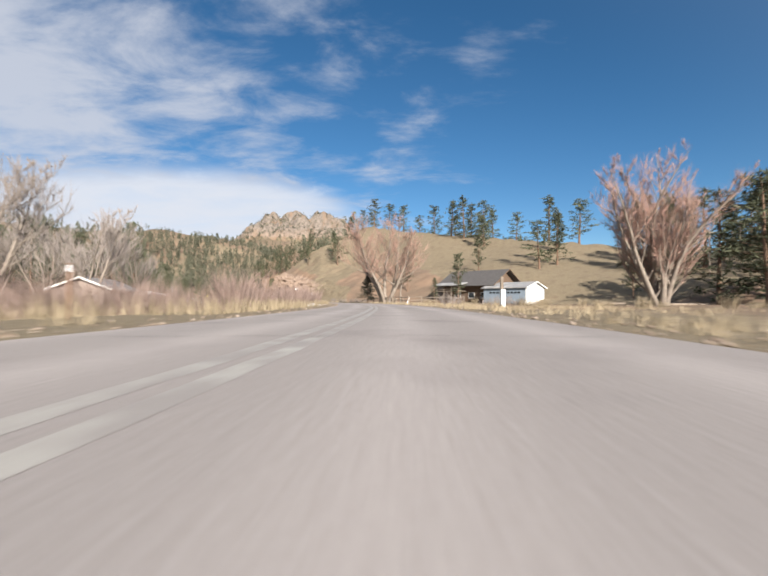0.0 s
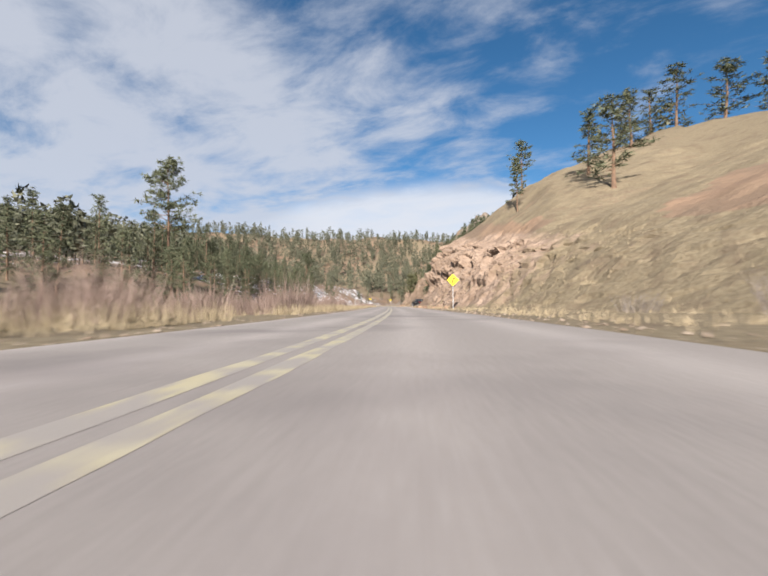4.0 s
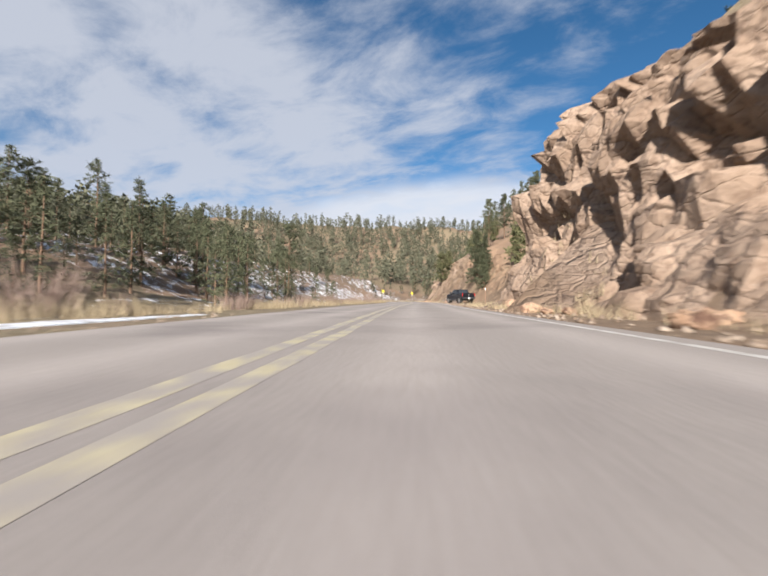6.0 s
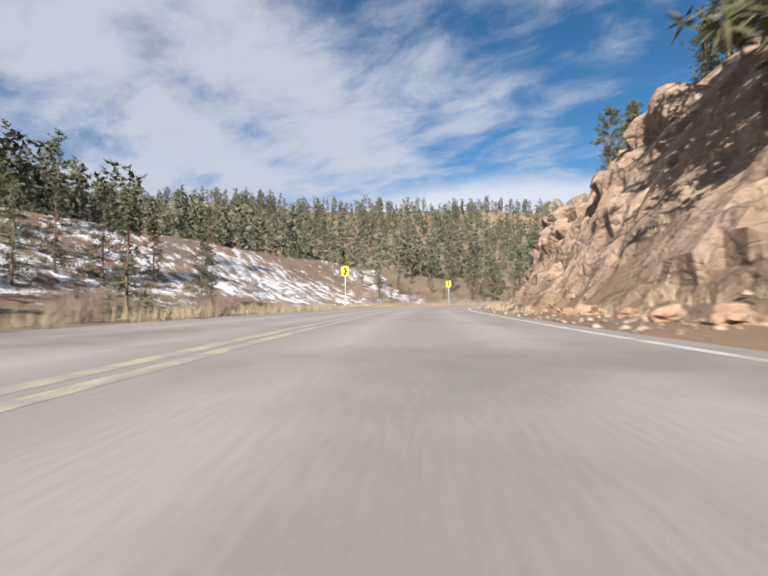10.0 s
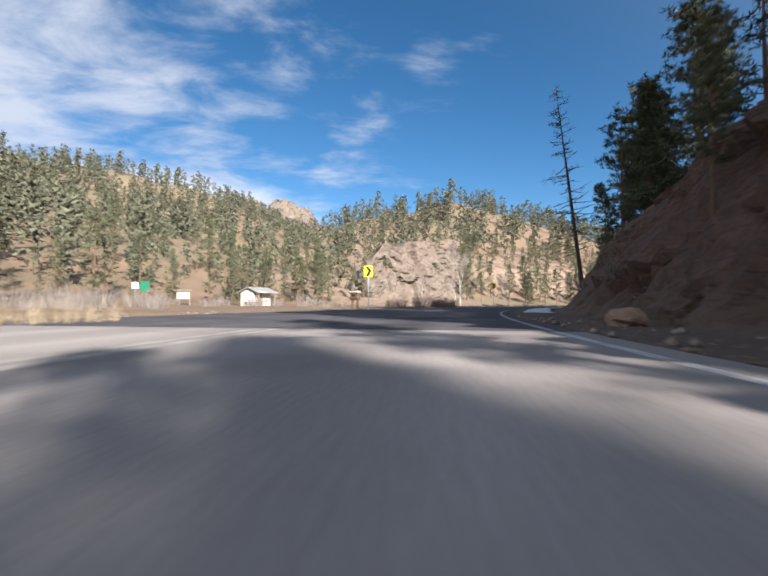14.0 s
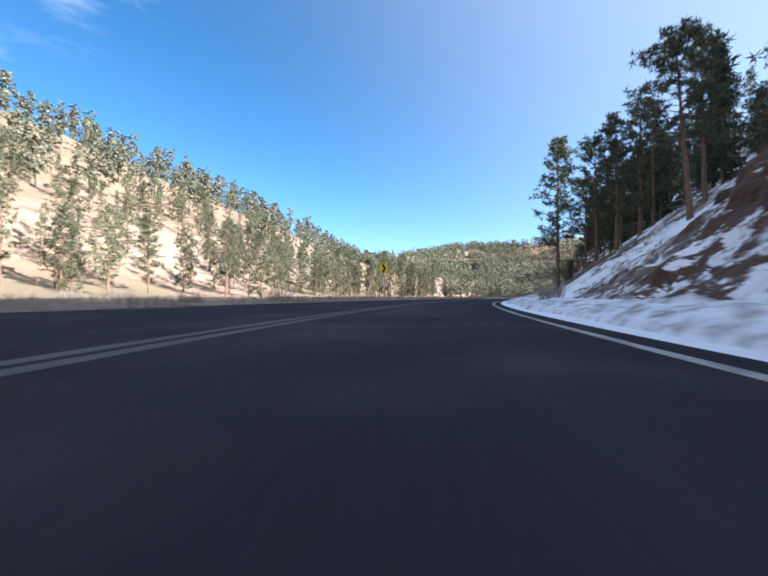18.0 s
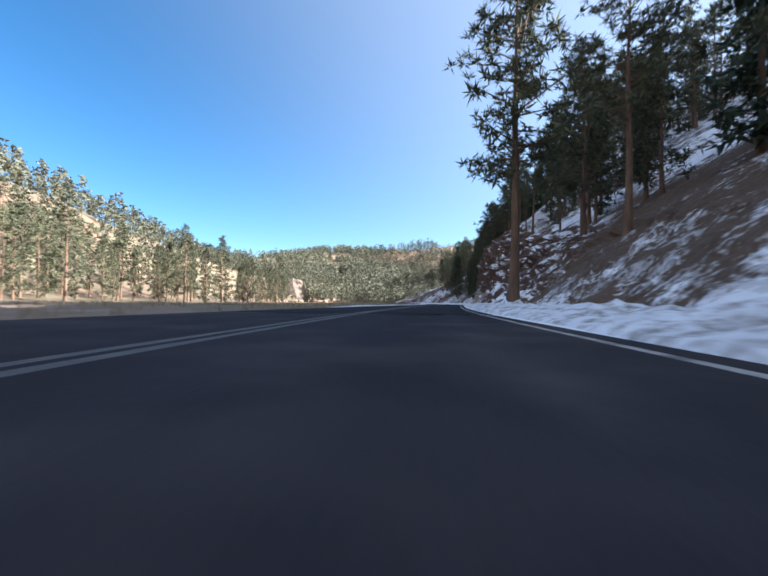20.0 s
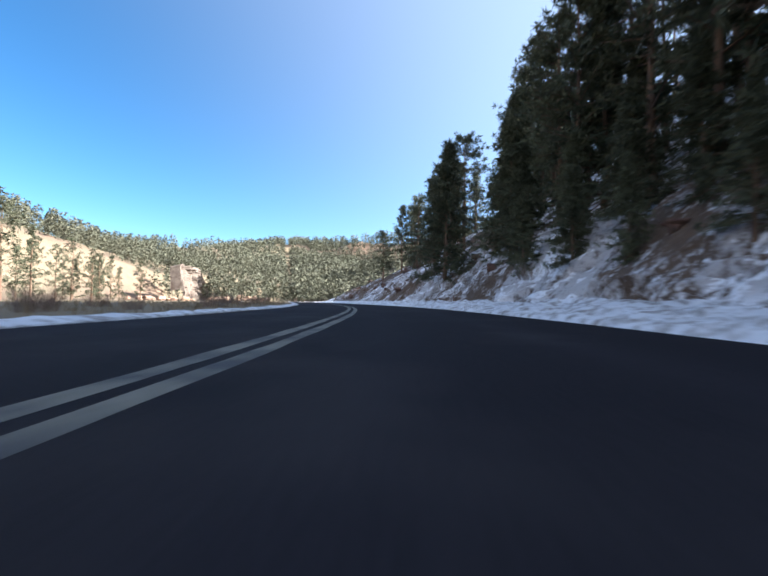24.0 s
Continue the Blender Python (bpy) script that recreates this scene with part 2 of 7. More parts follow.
    col = mx(mask(sep.outputs[2], 0.8), col, rock)
    # snow holds on ledges, not on steep faces of rock
    geo = t.nodes.new("ShaderNodeNewGeometry")
    up = t.nodes.new("ShaderNodeSeparateXYZ")
    t.links.new(geo.outputs["True Normal"], up.inputs[0])
    layers = t.nodes.new("ShaderNodeMapping")
    layers.inputs["Scale"].default_value = (0.55, 0.55, 1.5)
    t.links.new(co.outputs["Object"], layers.inputs[0])
    shelf = t.nodes.new("ShaderNodeTexNoise")
    shelf.inputs["Scale"].default_value, shelf.inputs["Detail"].default_value, shelf.inputs["Roughness"].default_value = 1.0, 7, 0.65
    t.links.new(layers.outputs[0], shelf.inputs[0])
    ledge = ma("MAXIMUM", rg(ma("ADD", shelf.outputs[0], ma("MULTIPLY", up.outputs[2], 0.10)), 0.565, 0.60), rg(sep.outputs[2], 0.5, 0.3))
    snow_here = ma("MULTIPLY", mask(sep.outputs[1], 1.6), ledge)
    col = mx(snow_here, col, (0.80, 0.82, 0.86))
    t.links.new(col, p.inputs["Base Color"])
    p.inputs["Roughness"].default_value, p.inputs["Specular IOR Level"].default_value = 0.92, 0.2
    bp = t.nodes.new("ShaderNodeBump")
    bp.inputs["Strength"].default_value, bp.inputs["Distance"].default_value = 0.6, 0.16
    cleft = ma("MULTIPLY", ma("ADD", rg(j1, 0.0, 0.07), ma("MULTIPLY", rg(j2, 0.0, 0.10), 0.5)), sep.outputs[2])
    t.links.new(ma("ADD", cleft, ma("ADD", nz(2.2, 8, 0.7), ma("MULTIPLY", n1, 0.6))), bp.inputs["Height"])
    t.links.new(bp.outputs[0], p.inputs["Normal"])
    return m


COVER = ground_material()
NEEDLES = leafy("pine_needles", (0.045, 0.055, 0.030), (0.125, 0.13, 0.075))
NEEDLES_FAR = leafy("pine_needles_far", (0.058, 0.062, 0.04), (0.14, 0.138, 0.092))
DULL_SPRUCE = leafy("dull_spruce_needles", (0.032, 0.034, 0.024), (0.085, 0.078, 0.055))
SPRUCE = leafy("spruce_needles", (0.024, 0.042, 0.028), (0.06, 0.085, 0.055))
RUSTY = leafy("browning_needles", (0.075, 0.062, 0.045), (0.17, 0.125, 0.085))
JUNIPER = leafy("juniper_scales", (0.06, 0.065, 0.03), (0.15, 0.145, 0.07))
BARK = material("pine_bark", (0.10, 0.065, 0.045), (0.20, 0.125, 0.08), 6, bump=0.6, fine=25, stretch=(1, 1, 0.25))
DEADWOOD = material("dead_wood", (0.055, 0.046, 0.04), (0.11, 0.092, 0.08), 8, stretch=(1, 1, 0.2))
WILLOW_BARK = material("willow_bark", (0.15, 0.12, 0.095), (0.28, 0.235, 0.19), 5, bump=0.5, stretch=(1, 1, 0.2))
TWIGS = leafy("willow_twigs", (0.25, 0.145, 0.115), (0.40, 0.27, 0.21), 0.15)
SHRUB = leafy("shrub_stems", (0.14, 0.095, 0.08), (0.27, 0.20, 0.165), 0.2)
GREY_TWIGS = leafy("grey_twigs", (0.15, 0.125, 0.11), (0.28, 0.24, 0.21), 0.15)
DRY_GRASS = leafy("dry_grass", (0.18, 0.14, 0.085), (0.34, 0.275, 0.18), 0.15)
ROCK = material("red_granite", (0.27, 0.16, 0.10), (0.46, 0.32, 0.22), 1.1, bump=0.8, fine=6, c=(0.15, 0.085, 0.06), c_scale=0.8, dist=0.08, rand=0.2)
SNOW = material("old_snow", (0.60, 0.62, 0.66), (0.76, 0.78, 0.82), 2.0, rough=0.7, bump=0.6, fine=7, c=(0.27, 0.25, 0.24), c_scale=3.0, c_at=(0.46, 0.64), dist=0.10)


# ---- plan: the road's middle line ----
ROAD = [
    (-6.3, -74.7), (-4.8, -53.9), (-3.3, -33.1), (-1.8, -12.3), (-0.6, 8.5), (-0.8, 29.3),
    (-2.8, 50.1), (-6.7, 70.5), (-12.7, 90.5), (-20.4, 109.8), (-29.3, 128.7), (-38.6, 147.4),
    (-48.0, 166.0), (-57.1, 184.7), (-66.1, 203.6), (-75.8, 222.0), (-86.8, 239.7), (-96.3, 258.2),
    (-101.3, 278.2), (-101.4, 298.9), (-97.9, 319.4), (-90.7, 338.9), (-80.1, 356.7), (-66.7, 372.6),
    (-51.0, 386.3), (-33.5, 397.5), (-14.7, 406.5), (4.8, 413.6), (24.8, 419.5), (45.1, 424.7),
    (65.3, 429.5), (85.4, 435.0), (104.8, 442.7), (123.1, 452.6), (140.7, 463.8), (158.2, 475.2),
    (175.7, 486.5), (193.2, 497.9), (210.7, 509.2), (228.2, 520.6),
]


def spline(nodes, step):
    """Points every step metres along a smooth line through the nodes, with their way and distance."""
    p = np.array(nodes)
    k = np.arange(len(p))
    u = np.linspace(0, len(p) - 1, 6000)
    i = np.clip(u.astype(int), 0, len(p) - 2)
    f = (u - i)[:, None]
    q = np.vstack([2 * p[0] - p[1], p, 2 * p[-1] - p[-2]])
    a, b, c, d = q[i], q[i + 1], q[i + 2], q[i + 3]
    xy = 0.5 * (2 * b + (c - a) * f + (2 * a - 5 * b + 4 * c - d) * f ** 2 + (3 * b - a - 3 * c + d) * f ** 3)
    s = np.r_[0, np.cumsum(np.linalg.norm(np.diff(xy, axis=0), axis=1))]
    v = np.arange(0, s[-1], step)
    out = np.c_[np.interp(v, s, xy[:, 0]), np.interp(v, s, xy[:, 1])]
    way = np.gradient(out, axis=0)
    way /= np.linalg.norm(way, axis=1)[:, None]
    return out, way, v


LINE, WAY, LINE_S = spline(ROAD, 0.5)
LINE_S = LINE_S - 75.0
S_END = float(LINE_S[-1])


# the valley's line goes on past both ends of the modelled road
FAR_S = np.r_[np.arange(-1500, -76, 4.0), LINE_S[::4], np.arange(S_END + 4, S_END + 2500, 4.0)]
FAR_XY = np.vstack([LINE[0] + np.outer(np.arange(-1500, -76, 4.0) + 75, WAY[0]), LINE[::4], LINE[-1] + np.outer(np.arange(4.0, 2500, 4.0), WAY[-1])])
FAR_WAY = np.vstack([np.repeat(WAY[:1], len(np.arange(-1500, -76, 4.0)), 0), WAY[::4], np.repeat(WAY[-1:], len(np.arange(4.0, 2500, 4.0)), 0)])
# width of the valley floor on the left
FLOOR = np.array([(-75, 40), (120, 40), (200, 34), (300, 34), (340, 50), (390, 62), (430, 50), (470, 62), (520, 64), (570, 84), (650, 100), (760, 90), (860, 3)])


def on_road(s, d, z=0.0):
    """The place d metres to the right of the road's middle at s metres along it."""
    x, y = np.interp(s, LINE_S, LINE[:, 0]), np.interp(s, LINE_S, LINE[:, 1])
    wx, wy = np.interp(s, LINE_S, WAY[:, 0]), np.interp(s, LINE_S, WAY[:, 1])
    return x + wy * d, y - wx * d, z + 0 * s


def heading(s):
    """The road's yaw in degrees at s."""
    return math.degrees(math.atan2(-np.interp(s, LINE_S, WAY[:, 0]), np.interp(s, LINE_S, WAY[:, 1])))


def road_coords(x, y):
    """s and signed d of places in the plan."""
    x, y = np.asarray(x, float).ravel(), np.asarray(y, float).ravel()
    s, d = np.zeros(len(x)), np.zeros(len(x))
    px, py, wx, wy = FAR_XY[:, 0], FAR_XY[:, 1], FAR_WAY[:, 0], FAR_WAY[:, 1]
    for k in range(0, len(x), 3000):
        dx, dy = x[k:k + 3000, None] - px, y[k:k + 3000, None] - py
        i = np.argmin(dx ** 2 + dy ** 2, axis=1)
        r = np.arange(len(i))
        a, b = dx[r, i], dy[r, i]
        along = a * wx[i] + b * wy[i]
        s[k:k + 3000] = FAR_S[i] + np.clip(along, -3, 3)
        side = a * wy[i] - b * wx[i]
        d[k:k + 3000] = np.where(side < 0, -1, 1) * np.hypot(a, b)
    return s, d


def hashed(ix, iy, iz):
    n = (ix.astype(np.int64) * 374761393 + iy.astype(np.int64) * 668265263 + iz.astype(np.int64) * 2147483647) & 0xFFFFFFFF
    n = ((n ^ (n >> 13)) * 1274126177) & 0xFFFFFFFF
    n = ((n ^ (n >> 16)) * 2246822519) & 0xFFFFFFFF
    return ((n ^ (n >> 15)) & 0xFFFFFF) / float(0xFFFFFF)


def value_noise(x, y, z=0.0, octaves=4, gain=0.5):
    """Smooth noise from -1 to 1."""
    x, y = np.asarray(x, float), np.asarray(y, float)
    z = np.asarray(z, float) + 0 * x
    total, amp, norm = 0.0, 1.0, 0.0
    for o in range(octaves):
        ix, iy, iz = np.floor(x), np.floor(y), np.floor(z)
        fx, fy, fz = x - ix, y - iy, z - iz
        fx, fy, fz = fx * fx * (3 - 2 * fx), fy * fy * (3 - 2 * fy), fz * fz * (3 - 2 * fz)
        acc = 0.0
        for a in (0, 1):
            for b in (0, 1):
                for c in (0, 1):
                    w = (fx if a else 1 - fx) * (fy if b else 1 - fy) * (fz if c else 1 - fz)
                    acc = acc + w * hashed(ix + a, iy + b, iz + c)
        total, norm = total + amp * (2 * acc - 1), norm + amp
        amp *= gain
        x, y, z = x * 2.03 + 17.1, y * 2.03 + 5.3, z * 2.03 + 9.7
    return total / norm


def blocks(x, y, z):
    """Fractured rock: every joint block has its own offset and tilt, from -1 to 1."""
    ix, iy, iz = np.floor(x), np.floor(y), np.floor(z)
    best, val = np.full(x.shape, 1e9), np.zeros(x.shape)
    for a in (-1, 0, 1):
        for b in (-1, 0, 1):
            for c in (-1, 0, 1):
                jx, jy, jz = ix + a, iy + b, iz + c
                h1, h2, h3 = hashed(jx, jy, jz), hashed(jx + 57, jy, jz), hashed(jx, jy + 91, jz)
                ex, ey, ez = x - jx - h1, y - jy - h2, z - jz - h3
                dist = ex ** 2 + ey ** 2 + ez ** 2
                near = dist < best
                off = 2 * hashed(jx + 13, jy + 7, jz + 3) - 1 + (h1 - 0.5) * ex * 1.6 + (h2 - 0.5) * ez * 1.6 + (h3 - 0.5) * ey * 1.6
                val = np.where(near, off, val)
                best = np.where(near, dist, best)
    return val


# Ridges of the hills: ends, heights there, reach, steepness of the fall
RIDGES = [
    (-520, 180, 70, -470, 330, 80, 270, 1.35),
    (-470, 330, 77, -262, 580, 79, 250, 1.35),
    (-262, 580, 79, -195, 605, 80, 170, 1.3),
    (-195, 605, 80, -180, 760, 70, 200, 1.3),
    (-75, 580, 52, -20, 612, 71, 165, 1.25),
    (-20, 612, 71, 95, 660, 62, 165, 1.25),
    (95, 660, 62, 300, 735, 34, 150, 1.25),
    (300, 735, 34, 760, 900, 95, 240, 1.3),
    (760, 900, 105, 1500, 560, 150, 520, 1.3),
]
RIDGES_RIGHT = [
    (190, 10, 8, 85, 112, 12, 65, 1.2),
    (85, 112, 12, 50, 150, 22, 75, 1.2),
    (50, 150, 22, -8, 213, 36, 80, 1.2),
    (-8, 213, 36, -34, 268, 31, 80, 0.9),
    (-34, 268, 32, -38, 300, 35, 66, 0.4),
    (-38, 300, 35, -10, 326, 40, 80, 0.6),
    (-10, 326, 40, 20, 345, 44, 95, 1.0),
    (20, 345, 44, 120, 372, 44, 95, 1.0),
    (120, 372, 44, 200, 395, 26, 95, 1.0),
    (200, 395, 26, 330, 430, 24, 100, 1.0),
]
RIDGES_FAR = [
    (-900, 900, 150, -330, 1150, 165, 520, 1.2),
    (-330, 1150, 165, 200, 1300, 120, 520, 1.2),
    (-570, 2340, 478, -480, 2340, 482, 900, 1.5),
    (-390, 2300, 425, -290, 2320, 445, 800, 1.5),
    (640, 930, 78, 765, 757, 104, 190, 1.2),
    (765, 757, 104, 818, 600, 112, 190, 1.2),
    (818, 600, 112, 860, 440, 112, 190, 1.2),
    (1500, 560, 150, 3000, 1450, 430, 900, 1.2),
    (-1400, -200, 150, -520, 180, 85, 500, 1.3),
    (360, 400, 50, 900, 200, 110, 220, 1.2),
    (420, -80, 40, 800, -700, 90, 300, 1.2),
]


def ridge_field(x, y, ridges):
    z = np.zeros(x.shape)
    for ax, ay, ha, bx, by, hb, reach, power in ridges:
        vx, vy = bx - ax, by - ay
        u = np.clip(((x - ax) * vx + (y - ay) * vy) / (vx * vx + vy * vy), 0, 1)
        r = np.hypot(x - ax - u * vx, y - ay - u * vy) / reach
        top = ha + (hb - ha) * u
        z = np.maximum(z, top * np.clip(1 - r, 0, 1) ** power)
    return z


# The cut on the road's right: s, its foot's distance, the face's height and depth, the slope above it, how rocky it is
CUT = np.array([
    (-75, 70, 0, 5, .25, 0), (0, 70, 0, 5, .25, 0), (50, 58, 0.3, 5, .3, 0), (85, 32, 1, 5, .42, 0), (100, 20, 1.5, 5, .48, 0), (122, 11, 3.0, 5, .55, .1),
    (146, 6.6, 5, 5, .68, .6), (160, 5.8, 7.0, 5.5, .72, 1), (172, 5.6, 7.9, 5.0, .76, 1), (182, 5.4, 9.4, 4.0, .78, 1), (187, 8.4, 9, 5, .78, .8), (192, 9.6, 8, 6, .75, .5),
    (224, 9.5, 6, 6, .7, .3), (236, 7.0, 9, 6, .6, .4), (262, 6.4, 9, 6, .6, .5), (282, 6.2, 5.5, 3.5, .95, 1), (300, 6.8, 4.6, 2.6, .98, 1),
    (345, 6.5, 4.4, 2.6, 1.0, .8), (366, 6.6, 3.4, 3.2, .82, .3), (388, 6.6, 3.0, 4, .62, .3), (396, 6.6, 4.5, 5, .65, .7), (404, 6.3, 8.6, 5.5, .75, 1), (420, 6.4, 9, 5.5, .75, 1), (434, 6.4, 6.5, 5.5, .75, .8), (448, 6.8, 3.0, 5, .68, .3),
    (500, 6.8, 4, 5, .66, .4), (520, 6.4, 6.0, 6, .68, .8), (537, 6.0, 8.0, 5, .7, .9), (543, 5.6, 9.5, 3.4, .7, 1), (551, 5.5, 10, 3.0, .78, 1), (559, 5.6, 9.5, 3.0, .8, 1), (562.5, 6.6, 5.4, 4, .8, .5), (566, 6.8, 4.6, 4.5, .78, .4), (610, 6.8, 4.0, 4.5, .7, .4), (660, 7.0, 3.2, 5, .5, .4), (760, 7, 3, 5, .4, .3)])


# the pavement's edges, to the left and right of the middle line
LEFT_EDGE = np.array([(-75, -2.6), (60, -2.5), (150, -2.6), (185, -3.3), (240, -3.8), (272, -4.8), (292, -6.4), (425, -6.4), (455, -5.4), (524, -4.4), (547, -4.1), (572, -3.5), (760, -3.5)])
RIGHT_EDGE = np.array([(-75, 3.6), (150, 3.5), (183, 3.8), (208, 4.1), (232, 4.0), (270, 4.1), (302, 4.45), (342, 4.4), (366, 4.1), (402, 4.05), (427, 3.9), (452, 4.1), (524, 4.15), (547, 3.75), (572, 4.4), (760, 4.4)])


def cut_profile(s, d):
    foot, face, depth, slope = (np.interp(s, CUT[:, 0], CUT[:, k]) for k in (1, 2, 3, 4))
    u = np.clip((d - foot) / depth, 0, 1)
    return face * (u * u * (3 - 2 * u) * 0.5 + u * 0.5) + slope * np.maximum(d - foot - depth, 0)


def land(x, y, s=None, d=None):
    """The height of the ground."""
    x, y = np.asarray(x, float), np.asarray(y, float)
    if s is None:
        s, d = road_coords(x, y)
        s, d = s.reshape(x.shape), d.reshape(x.shape)
    left = ridge_field(x, y, RIDGES + RIDGES_FAR)
    # gullies, stronger on high ground
    left = left * (1 + 0.16 * value_noise(x / 70, y / 70, 3)) + 0.05 * left * value_noise(x / 22, y / 22, 5)
    crag = np.clip((left - 300) / 120, 0, 1)
    left = left + crag * 34 * value_noise(x / 110, y / 110, 8, 5)
    hill = ridge_field(x, y, RIDGES_RIGHT) * (1 + 0.10 * value_noise(x / 35, y / 35, 7))
    right = np.minimum(hill, cut_profile(s, np.maximum(d, 0)))
    floor = np.interp(s, FLOOR[:, 0], FLOOR[:, 1])
    flat = np.clip((np.abs(d) - 0.6 * floor) / (0.7 * floor), 0, 1)
    far_end = np.clip((s - 640) / 80, 0, 1)
    flat = np.where(d < 0, flat, flat * far_end + (1 - far_end) * np.clip((d - 120) / 200, 0, 1))
    low = np.maximum(left * flat * flat, np.where(d > 0, right * (1 - np.clip((s - 690) / 60, 0, 1)), 0))
    near = np.clip((np.abs(d) - np.where(d < 0, np.maximum(4.2, 0.3 - np.interp(s, LEFT_EDGE[:, 0], LEFT_EDGE[:, 1])), 4.2)) / 4, 0, 1)
    bed = np.where(d < 0, -np.clip((-d - 6.0) / 8, 0, 1) * 0.9, 0)
    bed = bed * np.clip((350 - s) / 30, 0, 1)
    return low + near * (bed + 0.22 * value_noise(x / 5, y / 5, 1) + np.clip(low, 0, 6) * 0.10 * value_noise(x / 3.1, y / 3.1, 2))


def cover_of(x, y, z, s, d):
    """Shares of grass, snow and rock."""
    n = value_noise(x / 26, y / 26, 4)
    m = value_noise(x / 9, y / 9, 6)
    rocky = np.interp(s, CUT[:, 0], CUT[:, 5])
    foot, depth = np.interp(s, CUT[:, 0], CUT[:, 1]), np.interp(s, CUT[:, 0], CUT[:, 3])
    right = d > 0
    face = np.clip((d - foot + 0.6) / 1.5, 0, 1) * np.clip((foot + depth + 5 - d) / 4, 0, 1)
    rock = np.where(right, rocky * face, 0.25 + 0.30 * n + 0.15 * m)
    rock = np.where((z > 300), 0.62 + 0.35 * n, rock)
    rock = np.where((~right) & (np.hypot(x + 50, y - 470) < 75), 0.55 + 0.3 * n, rock)
    grass = np.where(right, np.where(s < 150, 0.85 - 0.25 * np.clip(m, 0, 1), np.where((s < 200) & (d > 16), 0.72 + 0.4 * m, 0.35 + 0.25 * m)), 0.50 + 0.35 * n)
    grass = np.where(right & (s < 62) & (d > 10), 0.28 + 0.4 * m, grass)
    grass = np.where(right & (np.hypot((s - 115) / 24, (d - 26) / 10) + 0.5 * m < 1), 0.05, grass)
    grass = np.where((~right) & (-d < 45), 0.75 + 0.2 * m, grass)
    # the flat by the outer bend is gravel and earth
    bend = (~right) & (s > 285) & (s < 410)
    grass = np.where(bend & (-d < 60), 0.25 + 0.3 * m, grass)
    grass = np.where((~right) & (s > 430) & (-d < 60), 1.0, grass)
    # snow lies where the low sun does not reach: the inner bend's north slope and the wooded west slope
    snow = np.where(right & (d < 70) & (s < 760), np.clip((s - np.where(d < foot + 0.2, 360, 385)) / 25, 0, 1) * np.where(d < foot - 0.2, 0.74, np.where((rocky > 0.6) & (d < foot + depth + 3), 0.54 - 0.10 * np.clip((s - 540) / 3, 0, 1) + 0.22 * m, 0.47 + 0.36 * m + 0.02 * np.clip((s - 545) / 20, 0, 1))), 0)
    snow = np.where(right & (s > 505) & (s < 541) & (d < foot + depth + 3), np.where(d < foot + 1.6, 0.72 + 0.25 * m, 0.57 + 0.36 * m), snow)
    west = (~right) & (x < -95) & (s < 345) & (-d > 14)
    grass = np.where(west, 0.25 + 0.3 * n, grass)
    snow = np.where(west, 0.37 + 0.28 * n + 0.14 * m, snow)
    snow = np.where((~right) & (-d < 32) & (-d > 6) & (s > 150) & (s < 335), 0.37 + 0.32 * m, snow)
    snow = np.where((~right) & (-d < 16) & (s < 120), 0.12 + 0.28 * m, snow)
    return np.clip(np.stack([grass, snow, np.clip(rock, 0, 1), np.clip((360 - z) / 90, 0, 1)], axis=-1), 0, 1)


def mesh_of(name, verts, faces, mat=None, smooth=False):
    me = bpy.data.meshes.new(name)
    me.from_pydata([tuple(v) for v in verts] if not isinstance(verts, np.ndarray) else verts.tolist(), [], faces if not isinstance(faces, np.ndarray) else faces.tolist())
    if mat:
        me.materials.append(mat)
    if smooth:
        me.polygons.foreach_set("use_smooth", [True] * len(me.polygons))
    me.update()
    return me


def grid_faces(nu, nv):
    i = np.arange((nu - 1) * nv).reshape(nu - 1, nv)[:, :-1].ravel()
    return np.c_[i, i + 1, i + nv + 1, i + nv]


def give_cover(me, rgba, name="cover"):
    at = me.color_attributes.new(name, "FLOAT_COLOR", "POINT")
    at.data.foreach_set("color", np.ascontiguousarray(rgba, np.float32).ravel())


# ---- ground ----
def axis(a, b, step, out_a, out_b):
    mid = list(np.arange(a, b + 1, step))
    lo, hi, k = [], [], step
    v = a
    while v > out_a:
        k *= 1.13
        v -= k
        lo.append(v)
    v, k = b, step
    while v < out_b:
        k *= 1.13
        v += k
        hi.append(v)
    return np.array(lo[::-1] + mid + hi)


def build_ground():
    gx, gy = axis(-330, 420, 5.0, -3200, 3600), axis(-80, 800, 5.0, -2500, 4200)
    x, y = np.meshgrid(gx, gy, indexing="ij")
    s, d = road_coords(x, y)
    s, d = s.reshape(x.shape), d.reshape(x.shape)
    z = land(x, y, s, d)
    peak = (x > -930) & (x < 40) & (y > 1670) & (y < 2680)
    z = np.where(peak, z - 45, z)
    inside = (d > -34) & (d < 40) & (s > -73) & (s < S_END - 3)
    z = np.where(inside, z - 1.6 - 0.9 * np.clip((d - 5) / 6, 0, 1), z)
    me = mesh_of("ground", np.stack([x, y, z], -1).reshape(-1, 3), grid_faces(*x.shape), COVER, True)
    give_cover(me, cover_of(x, y, z, s, d))
    tagged(new("ground", me), "dry grassy and wooded valley floor and hills with snow patches", "ground", kind="structure")


